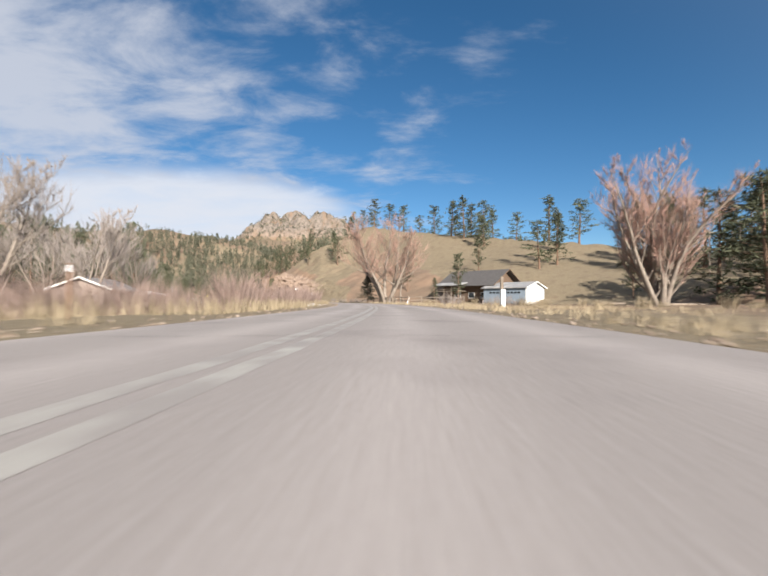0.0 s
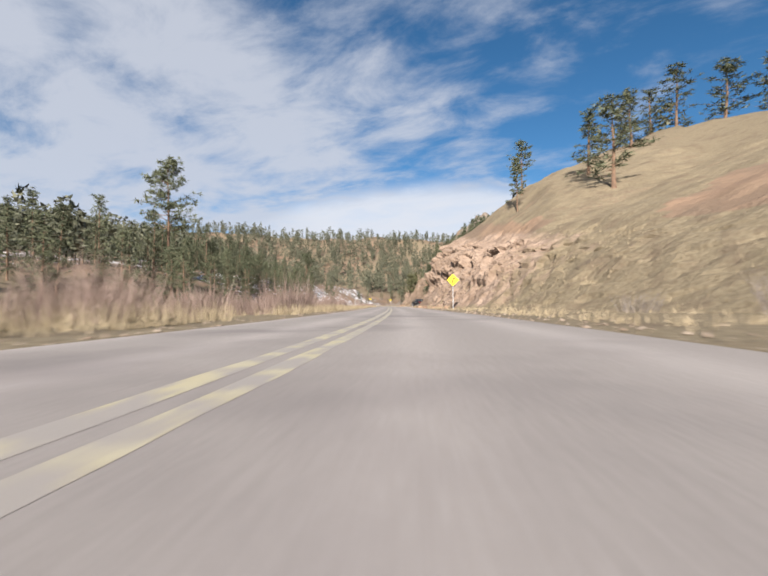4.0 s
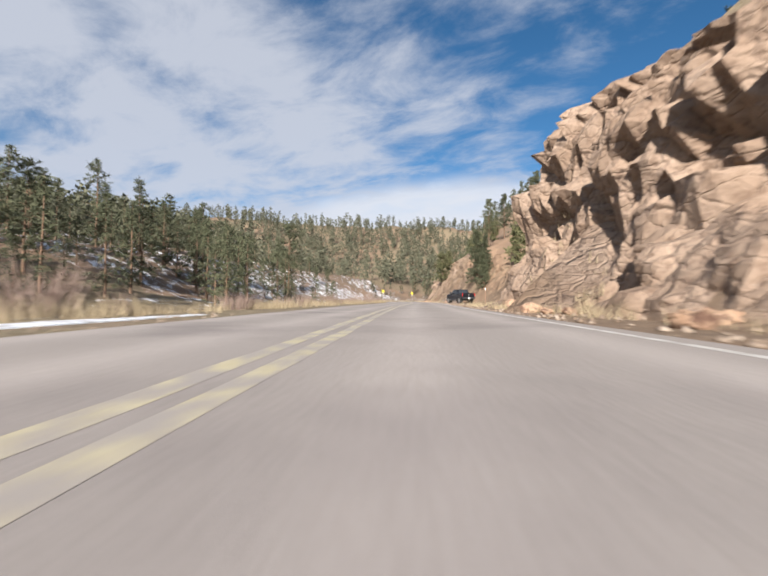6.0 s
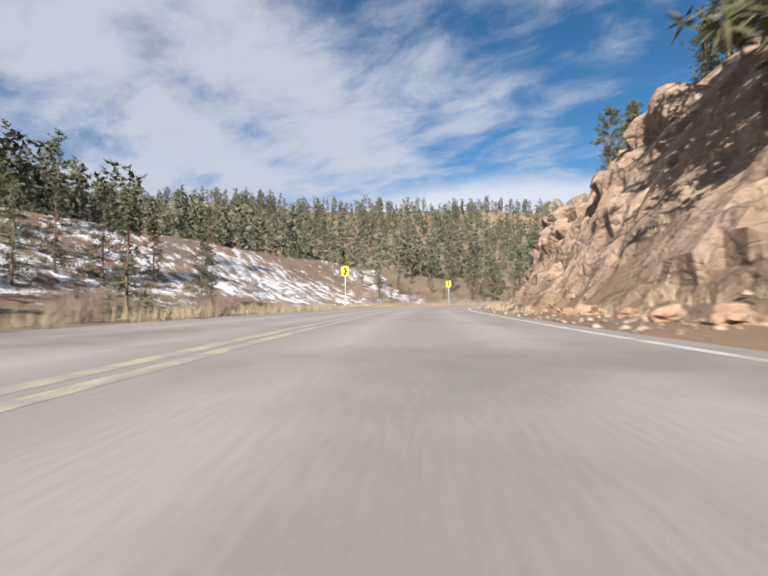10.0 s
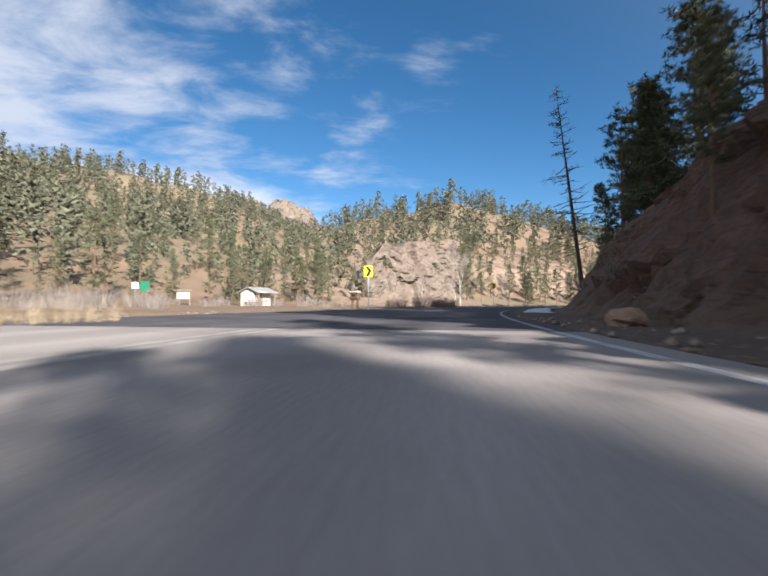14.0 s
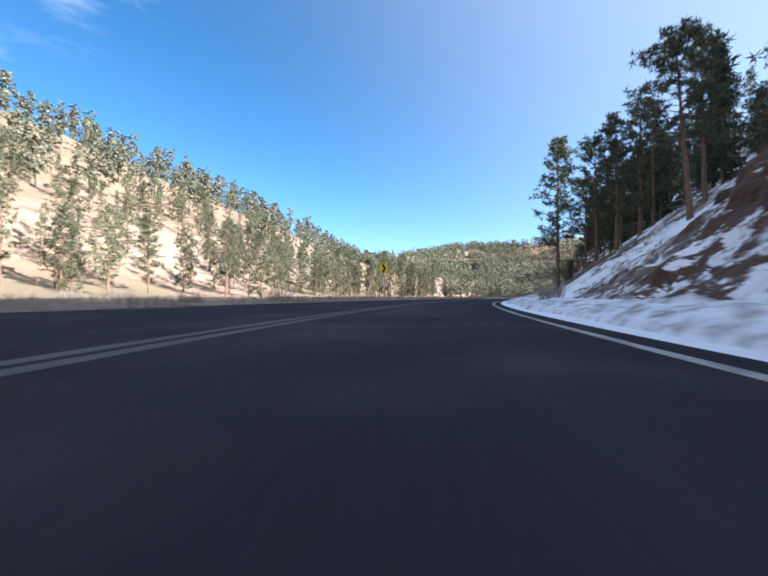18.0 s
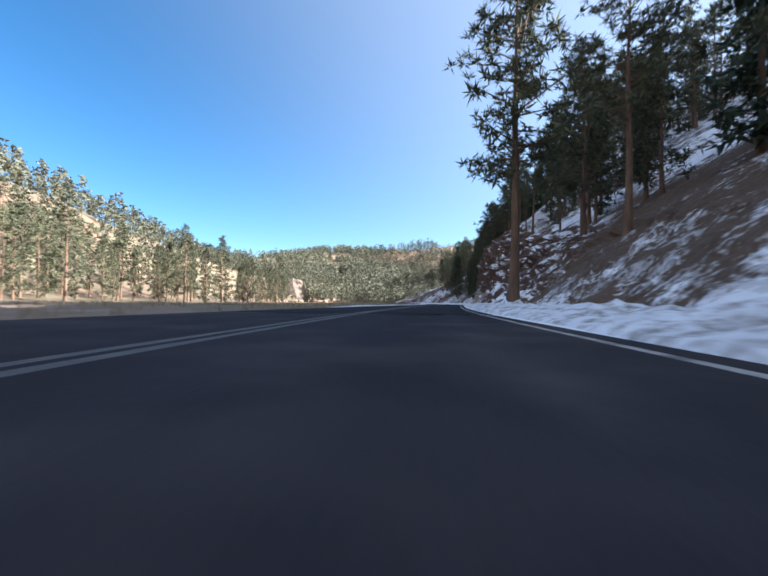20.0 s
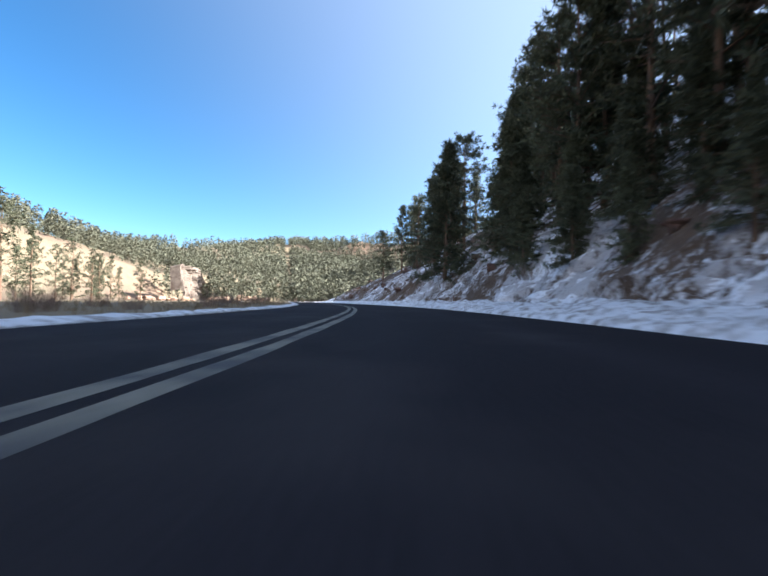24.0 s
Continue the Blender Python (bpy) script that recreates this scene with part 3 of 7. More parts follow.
def build_summit():
    """The granite summit to the north, finer than the ground round it."""
    x, y = np.meshgrid(np.arange(-960, 71, 10.0), np.arange(1640, 2711, 10.0), indexing="ij")
    s, d = road_coords(x, y)
    s, d = s.reshape(x.shape), d.reshape(x.shape)
    z = land(x, y, s, d)
    me = mesh_of("mountain", np.stack([x, y, z], -1).reshape(-1, 3), grid_faces(*x.shape), COVER)
    give_cover(me, cover_of(x, y, z, s, d))
    tagged(new("mountain", me), "distant bare granite summit above forest", "mountain", kind="structure")


def build_verges():
    """The finely modelled land on both sides of the road, out to 44 m."""
    ss = np.r_[np.arange(-74.5, 140, 0.6), np.arange(140, 360, 0.33), np.arange(360, 500, 0.45), np.arange(500, 570, 0.33), np.arange(570, S_END - 1, 0.6)]
    foot, depth, rocky = (np.interp(ss, CUT[:, 0], CUT[:, k]) for k in (1, 3, 5))
    ease = lambda n: np.linspace(0, 1, n)
    edge = np.interp(ss, RIGHT_EDGE[:, 0], RIGHT_EDGE[:, 1]) - 0.12
    cols = [edge + (foot - 0.4 - edge) * u for u in ease(9)[:-1]]
    cols += [foot - 0.4 + (depth + 1.2) * u for u in ease(26)]
    start = foot + depth + 0.8
    cols += [start + (np.maximum(44, start + 4) - start) * (u ** 1.25) for u in ease(30)[1:]]
    d = np.stack(cols, 1)
    s = ss[:, None] + 0 * d
    x, y, _ = on_road(s, d)
    z = land(x, y, s, d)
    edge_fall = np.clip((0.5 - np.arange(d.shape[1])) / 1, 0, 1)[None, :]
    z = z - 0.05 * edge_fall - np.clip((np.arange(d.shape[1]) - d.shape[1] + 3) / 2, 0, 1)[None, :] * 1.2
    # joints and ledges of the rock faces
    face = rocky[:, None] * np.clip((d - foot[:, None] + 0.4) / 1.0, 0, 1) * np.clip((foot[:, None] + depth[:, None] + 4 - d) / 4, 0, 1)
    b1, b2 = blocks(x / 2.6, y / 2.6, z / 1.5), blocks(x / 0.95 + 31, y / 0.95, z / 0.7)
    b3 = value_noise(x / 7, y / 7, z / 7)
    b4 = blocks(x / 0.5 + 11, y / 0.5, z / 0.38)
    # massive below, shattered above, with an overhanging ledge on the first cut
    high = np.clip((z - 2.6 - 0.9 * b3) / 1.2, 0, 1)
    ledge = 0.75 * np.clip((z - 4.0 - 1.2 * b3) / 0.35, 0, 1) * np.clip((s - 158) / 6, 0, 1) * np.clip((188 - s) / 4, 0, 1)
    push = face * ((0.34 + 0.36 * high) * b1 + (0.14 + 0.26 * high) * b2 + 0.50 * b3 + (0.05 + 0.10 * high) * b4 + ledge)
    _, way_x, way_y = s, np.interp(s, LINE_S, WAY[:, 0]), np.interp(s, LINE_S, WAY[:, 1])
    x, y, z = x - way_y * push, y + way_x * push, z + face * (0.30 * b1 + 0.12 * b2)
    z = np.maximum(z, -0.3)
    me = mesh_of("verge_right", np.stack([x, y, z], -1).reshape(-1, 3), grid_faces(*x.shape)[:, ::-1], COVER)
    give_cover(me, cover_of(x, y, z, s, d))
    # where the rock reddens and the slope's shade is painted in
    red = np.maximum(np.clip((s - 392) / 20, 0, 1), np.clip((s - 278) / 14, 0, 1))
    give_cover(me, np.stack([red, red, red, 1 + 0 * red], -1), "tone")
    tagged(new("rock_cut_right", me), "tan broken rock cut and steep dry slope along the road", "rock cut", kind="structure")
    edge = np.interp(ss, LEFT_EDGE[:, 0], LEFT_EDGE[:, 1]) + 0.12
    d = np.stack([edge + (-38 - edge) * (u ** 1.5) for u in ease(44)], 1)
    s = ss[:, None] + 0 * d
    x, y, _ = on_road(s, d)
    z = land(x, y, s, d)
    z = z - 0.05 * (np.arange(d.shape[1]) == 0) - np.clip((np.arange(d.shape[1]) - d.shape[1] + 3) / 2, 0, 1)[None, :] * 0.8
    me = mesh_of("verge_left", np.stack([x, y, z], -1).reshape(-1, 3), grid_faces(*x.shape), COVER, True)
    give_cover(me, cover_of(x, y, z, s, d))
    tagged(new("verge_left", me), "flat verge of dry grass and gravel along the road", "verge", kind="structure")


build_ground()
build_summit()
build_verges()


# ---- road ----
def asphalt_material(name, *tones, **more):
    """Worn asphalt; the wheel tracks, marked by the mesh's cover attribute, are polished paler."""
    m = material(name, *tones, **more)
    t = m.node_tree
    p = t.nodes["Principled BSDF"]
    at = t.nodes.new("ShaderNodeVertexColor")
    at.layer_name = "cover"
    sep = t.nodes.new("ShaderNodeSeparateColor")
    t.links.new(at.outputs[0], sep.inputs[0])
    hsv = t.nodes.new("ShaderNodeHueSaturation")
    v = t.nodes.new("ShaderNodeMapRange")
    v.inputs["To Min"].default_value, v.inputs["To Max"].default_value = 0.90, 1.17
    t.links.new(sep.outputs[0], v.inputs[0])
    t.links.new(v.outputs[0], hsv.inputs["Value"])
    t.links.new(p.inputs["Base Color"].links[0].from_socket, hsv.inputs["Color"])
    t.links.new(hsv.outputs[0], p.inputs["Base Color"])
    return m


def old_asphalt():
    m = asphalt_material("worn_asphalt", (0.238, 0.21, 0.193), (0.34, 0.306, 0.284), 30, rough=0.95, spec=0.08, bump=0.5, fine=90, c=(0.195, 0.172, 0.165), c_scale=0.35, c_at=(0.5, 0.75), dist=0.006)
    return m


ASPHALT = old_asphalt()
YELLOW = material("worn_yellow_paint", (0.36, 0.31, 0.19), (0.45, 0.40, 0.28), 7, rough=0.7, bump=0.3, c=(0.28, 0.25, 0.225), c_scale=3.2, c_at=(0.43, 0.53))
WHITE = material("worn_white_paint", (0.40, 0.385, 0.36), (0.50, 0.48, 0.45), 9, rough=0.7, bump=0.3, c=(0.24, 0.22, 0.20), c_scale=3.0, c_at=(0.5, 0.68))


def strip(name, s0, s1, step, da, db, z, mat, across=2):
    ss = np.arange(s0, s1, step)
    a = np.interp(ss, da[:, 0], da[:, 1]) if isinstance(da, np.ndarray) else np.full(len(ss), da)
    b = np.interp(ss, db[:, 0], db[:, 1]) if isinstance(db, np.ndarray) else np.full(len(ss), db)
    u = np.linspace(0, 1, across)
    d = a[:, None] + (b - a)[:, None] * u
    x, y, _ = on_road(ss[:, None] + 0 * d, d)
    zz = z + 0.0 * x
    me = mesh_of(name, np.stack([x, y, zz], -1).reshape(-1, 3), grid_faces(*x.shape)[:, ::-1], mat, True)
    if across > 2:
        track = sum(np.exp(-((np.abs(d) - c) / 0.32) ** 2) for c in (0.95, 2.6)) * (0.75 + 0.35 * value_noise(x / 6, y / 6, 40))
        give_cover(me, np.stack([track, 0 * track, 0 * track, 1 + 0 * track], -1))
    return me


NEW_ASPHALT = asphalt_material("dark_new_asphalt", (0.015, 0.0145, 0.0185), (0.027, 0.0255, 0.031), 30, rough=0.95, spec=0.06, bump=0.5, fine=90, c=(0.045, 0.042, 0.045), c_scale=0.3, c_at=(0.5, 0.75), dist=0.006)
# past here the hill's shade is put into the asphalt's grey colour
SHADE_START = 343.0
road = tagged(new("road", strip("road", -74.5, SHADE_START + 0.5, 1.0, LEFT_EDGE, RIGHT_EDGE, 0.0, ASPHALT, 31)), "pale worn two-lane asphalt road with painted lines", "road", kind="structure")
SHADED_ASPHALT = asphalt_material("shade_grey_asphalt", (0.070, 0.065, 0.070), (0.118, 0.110, 0.115), 24, rough=0.9, spec=0.15, bump=0.5, fine=90, c=(0.045, 0.042, 0.045), c_scale=0.5, c_at=(0.45, 0.7), dist=0.006)
older = new("patched_pavement", strip("patched_pavement", SHADE_START - 0.5, 420.0, 1.0, LEFT_EDGE, RIGHT_EDGE, 0.004, SHADED_ASPHALT, 31))
older.parent = road
tagged(older, "grey asphalt, darkened for the hill's shade")
DUSTY_ASPHALT = asphalt_material("dusty_new_asphalt", (0.022, 0.021, 0.026), (0.039, 0.036, 0.043), 30, rough=0.95, spec=0.06, bump=0.5, fine=90, c=(0.066, 0.058, 0.060), c_scale=0.3, c_at=(0.48, 0.72), dist=0.006)
dusty = new("dusty_pavement", strip("dusty_pavement", 419.5, 490.0, 1.0, LEFT_EDGE, RIGHT_EDGE, 0.004, DUSTY_ASPHALT, 31))
dusty.parent = road
tagged(dusty, "dark asphalt with reddish dust")
newer = new("new_pavement", strip("new_pavement", 490.0, S_END - 1, 1.0, LEFT_EDGE, RIGHT_EDGE, 0.004, NEW_ASPHALT, 31))
newer.parent = road
tagged(newer, "darker newer asphalt")
# second white for the edge line, its colour darkened for the shaded stretch
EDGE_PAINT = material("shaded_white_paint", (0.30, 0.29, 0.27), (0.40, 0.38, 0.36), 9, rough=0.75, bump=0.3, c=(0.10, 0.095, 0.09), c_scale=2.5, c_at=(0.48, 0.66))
FADED = material("nearly_worn_off_paint", (0.085, 0.08, 0.072), (0.115, 0.108, 0.095), 9, rough=0.75, bump=0.3, c=(0.075, 0.07, 0.07), c_scale=2.2, c_at=(0.38, 0.55))
DULL = material("dull_yellow_paint", (0.14, 0.13, 0.10), (0.20, 0.185, 0.145), 9, rough=0.75, bump=0.3, c=(0.05, 0.047, 0.047), c_scale=1.2, c_at=(0.44, 0.62))
PALE = material("pale_worn_paint", (0.30, 0.28, 0.25), (0.38, 0.36, 0.32), 9, rough=0.75, bump=0.3, c=(0.25, 0.225, 0.205), c_scale=2.2, c_at=(0.38, 0.55))
MIDDLE = np.array([(-75, 0.0), (0, -0.05), (28, 0.08), (55, 0.22), (69, 0.1), (100, 0.05), (158, 0.09), (183, -0.08), (208, 0.14), (232, -0.02), (427, 0.0), (452, 0.15), (490, -0.2), (524, -0.5), (547, -0.58), (570, 0.02), (760, 0.0)])


def paint_line(name, s0, s1, offset, table, width, z, paint, seed):
    """A painted line whose edges are worn ragged."""
    ss = np.arange(s0, s1, 0.3)
    mid = np.interp(ss, table[:, 0], table[:, 1]) + offset
    wear = [0.16 * width * value_noise(ss / 0.8, 0 * ss + seed + k, 0, 3) + 0.10 * width * value_noise(ss / 5, 0 * ss + seed + k, 4) for k in (0, 31)]
    d = np.stack([mid - width / 2 + wear[0], mid, mid + width / 2 + wear[1]], 1)
    x, y, _ = on_road(ss[:, None] + 0 * d, d)
    ob = new(name, mesh_of(name, np.stack([x, y, z + 0 * x], -1).reshape(-1, 3), grid_faces(*x.shape)[:, ::-1], paint, True))
    ob.parent = road


for offset in (-0.135, 0.135):
    for a, b, z, paint in ((-74, 64, 0.0012, PALE), (64, SHADE_START - 60, 0.0012, YELLOW), (SHADE_START - 60, SHADE_START - 0.4, 0.0012, PALE), (SHADE_START - 0.4, 490, 0.0052, FADED), (490, S_END - 2, 0.0052, DULL)):
        paint_line("yellow_line", a, b, offset, MIDDLE, 0.15, z, paint, 3 + 10 * offset)
for a, b, z, paint in ((150, SHADE_START - 0.4, 0.0012, WHITE), (SHADE_START - 0.4, 560, 0.0052, EDGE_PAINT)):
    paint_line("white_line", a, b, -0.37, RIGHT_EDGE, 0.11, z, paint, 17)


# ---- plants ----
def part(name, me, parent, label=""):
    """Links a mesh as one object under a thing or a part."""
    ob = new(name, me)
    ob.parent = parent
    return tagged(ob, label)


def tube(verts, faces, a, b, ra, rb, sides=5):
    """A tapered limb from a to b."""
    a, b = Vector(a), Vector(b)
    w = (b - a).normalized()
    u = w.orthogonal().normalized()
    v = w.cross(u)
    k = len(verts)
    for p, r in ((a, ra), (b, rb)):
        for i in range(sides):
            g = 2 * math.pi * i / sides
            verts.append(p + (u * math.cos(g) + v * math.sin(g)) * r)
    for i in range(sides):
        j = (i + 1) % sides
        faces.append((k + i, k + j, k + sides + j, k + sides + i))


def tuft(verts, faces, rng, p, size, n, droop=0.0, wide=0.3):
    """A clump of n pointed sprays round p."""
    for _ in range(n):
        w = Vector((rng.gauss(0, 1), rng.gauss(0, 1), rng.gauss(0, 0.7) - droop)).normalized()
        side = w.cross(Vector((rng.gauss(0, 1), rng.gauss(0, 1), rng.gauss(0, 1)))).normalized()
        c = p + w * size * rng.uniform(0.0, 0.35)
        tip = c + w * size * rng.uniform(0.6, 1.1)
        half = side * size * rng.uniform(0.5, 1.0) * wide
        k = len(verts)
        verts.extend((c - half, c + half, tip))
        faces.append((k, k + 1, k + 2))


def conifer(seed, h, bare, spread, limbs, clumps, sprays, size, kind="pine", wide=0.3):
    """Trunk and crown of one conifer: verts and faces of each."""
    rng = random.Random(seed)
    tv, tf, cv, cf = [], [], [], []
    r0 = h * 0.0145
    lean = Vector((rng.uniform(-0.02, 0.02), rng.uniform(-0.02, 0.02), 0))
    n = 6
    def stem(z):
        return Vector((lean.x * z + 0.03 * math.sin(z * 0.9 + seed), lean.y * z + 0.03 * math.cos(z * 0.7 + seed), z))
    for i in range(n):
        za, zb = h * i / n - (0.4 if i == 0 else 0), h * (i + 1) / n
        tube(tv, tf, stem(za), stem(zb), r0 * (1 - 0.93 * i / n) * (1.25 if i == 0 else 1), r0 * (1 - 0.93 * (i + 1) / n), 6)
    for i in range(limbs):
        u = (i + rng.random()) / limbs
        z = h * (bare + (0.985 - bare) * u)
        if kind == "pine":
            reach = spread * (0.35 + 0.65 * math.sin(math.pi * min(1, 0.22 + u * 0.80))) * rng.uniform(0.55, 1.15)
            rise = rng.uniform(-0.05, 0.45) + 0.5 * u
        elif kind == "spruce":
            reach = spread * (1.04 - u) * rng.uniform(0.75, 1.1)
            rise = rng.uniform(-0.35, 0.05) + 0.5 * u
        else:
            reach = spread * (0.5 + 0.5 * math.sin(math.pi * min(1, 0.35 + u * 0.62))) * rng.uniform(0.6, 1.1)
            rise = rng.uniform(0.2, 0.9)
        g = rng.uniform(0, 2 * math.pi)
        w = Vector((math.cos(g), math.sin(g), rise)).normalized()
        base = stem(z)
        end = base + w * reach
        if limbs > 25:
            tube(tv, tf, base, end, r0 * 0.28 * (1.1 - u), r0 * 0.05, 3)
        for c in range(clumps):
            f = (0.35 if kind == "pine" else 0.15) + (0.72 if kind == "pine" else 0.9) * (c + rng.random()) / clumps
            p = base + w * reach * f + Vector((rng.gauss(0, 1), rng.gauss(0, 1), rng.gauss(0, 0.5))) * size * 0.55
            tuft(cv, cf, rng, p, size * rng.uniform(0.75, 1.2), sprays, 0.25 if kind == "spruce" else -0.15, wide)
    tuft(cv, cf, rng, stem(h), size * 0.9, sprays, -1.2, wide)
    return tv, tf, cv, cf


def conifer_thing(name, label, category, leaves, *args, **kw):
    tv, tf, cv, cf = conifer(*args, **kw)
    root = tagged(new(name), label, category)
    part("trunk", mesh_of("trunk", tv, tf, BARK, True), root)
    part("crown", mesh_of("crown", cv, cf, leaves), root)
    root.location = (0, 0, -500)
    return root


SPOTS = []


def ground_at(x, y):
    s, d = road_coords([x], [y])
    return float(land(np.array([x]), np.array([y]), s, d)[0])


def plant(proto, x, y, height, scale_h, rng, sink=0.15, group=""):
    k = height / scale_h
    m = Matrix.Translation((x, y, ground_at(x, y) - sink)) @ Matrix.Rotation(rng.uniform(0, 6.28), 4, "Z") @ Matrix.Rotation(rng.gauss(0, 0.02), 4, "X")
    ob = copy_thing(proto, m)
    ob.scale = (k * rng.uniform(0.9, 1.12), k * rng.uniform(0.9, 1.12), k)
    if group:
        tagged(ob, group=group)
    SPOTS.append((x, y))
    return ob


# prototypes: near pines are dense, those farther off coarser
NEAR = [conifer_thing("pine_tree", "tall ponderosa pine with an open needled crown", "pine tree", NEEDLES, 11 + i, 12.0, b, sp, 62, 7, 17, 0.34, wide=0.13)
        for i, (b, sp) in enumerate(((0.26, 2.3), (0.34, 2.0), (0.18, 2.5), (0.42, 2.6)))]
LOW = [conifer_thing("pine_tree", "green pine with a low crown", "pine tree", NEEDLES, 41 + i, 12.0, b, sp, 40, 4, 12, 0.52, kind=k, wide=0.15)
       for i, (b, sp, k) in enumerate(((0.05, 2.4, "pine"), (0.08, 2.7, "spruce"), (0.04, 2.2, "pine")))]
MID = [conifer_thing("pine_tree", "green ponderosa pine standing on a dry slope", "pine tree", NEEDLES, 31 + i, 12.0, b, sp, 36, 4, 12, 0.52, wide=0.15)
       for i, (b, sp) in enumerate(((0.16, 2.2), (0.28, 2.0), (0.10, 2.5), (0.22, 1.7), (0.36, 2.3)))]
SPRUCES = [conifer_thing("spruce_tree", "dark dense spruce with a bare lower trunk", "spruce tree", DULL_SPRUCE, 51, 9.0, 0.15, 2.1, 130, 9, 15, 0.26, kind="spruce", wide=0.15),
           conifer_thing("fir_tree", "slim dark fir on the wooded slope", "fir tree", SPRUCE, 52, 12.0, 0.06, 2.1, 60, 4, 9, 0.6, kind="spruce", wide=0.2)]
JUNIPERS = [conifer_thing("juniper_bush", "bushy yellow-green juniper on the earth bank", "juniper", JUNIPER, 61 + i, 5.0, 0.04, 1.7, 46, 6, 12, 0.36, kind="juniper", wide=0.18) for i in range(2)]


BUSHY = conifer_thing("bushy_pine", "broad young pine with needles down to the ground", "pine tree", NEEDLES, 66, 8.0, 0.05, 2.3, 105, 7, 16, 0.33, kind="spruce", wide=0.13)


def bare_tree(seed, h, spread, twig_mat, bark, name, label, trunks=1, depth=5, twigs=3, up=0.75, open_angle=0.55, twig=(0.8, 1.9), low=0.6, stout=0.021, fine=0.006):
    """A leafless broad-leaved tree: forking limbs that end in thin twigs."""
    rng = random.Random(seed)
    tv, tf, cv, cf = [], [], [], []
    def fork(p, w, length, r, level):
        end = p + w * length
        tube(tv if level < 4 else cv, tf if level < 4 else cf, p, end, r, r * 0.62, 5 if level < 3 else 3)
        if level == depth:
            for _ in range(twigs):
                t = (w + Vector((rng.gauss(0, 0.45), rng.gauss(0, 0.45), rng.gauss(0.25, 0.3)))).normalized()
                s = t.orthogonal().normalized() * fine
                q = end + t * length * rng.uniform(*twig)
                k = len(cv)
                cv.extend((end - s * 1.6, end + s * 1.6, q))
                cf.append((k, k + 1, k + 2))
            return
        for i in range(rng.choice((2, 3, 3)) if level < depth - 1 else 3):
            t = (w + Vector((rng.gauss(0, open_angle), rng.gauss(0, open_angle), rng.gauss(up * 0.45, 0.25)))).normalized()
            fork(p + w * length * rng.uniform(low, 1.0), t, length * rng.uniform(0.62, 0.86), r * 0.58, level + 1)
    for i in range(trunks):
        g = 6.28 * i / trunks + 0.6
        a = Vector((0.35 * math.cos(g), 0.35 * math.sin(g), -0.3)) if trunks > 1 else Vector((0, 0, -0.3))
        w = Vector((math.cos(g) * 0.30, math.sin(g) * 0.30, 1)).normalized() if trunks > 1 else Vector((0.04, 0, 1))
        fork(a, w, h * 0.22, h * stout, 0)
    top = max(v.z for v in cv)
    k = h / top
    tv, cv = [v * k for v in tv], [v * k for v in cv]
    root = tagged(new(name), label, "bare tree")
    part("trunk", mesh_of("trunk", tv, tf, bark, True), root)
    part("crown", mesh_of("crown", cv, cf, twig_mat), root)
    return root


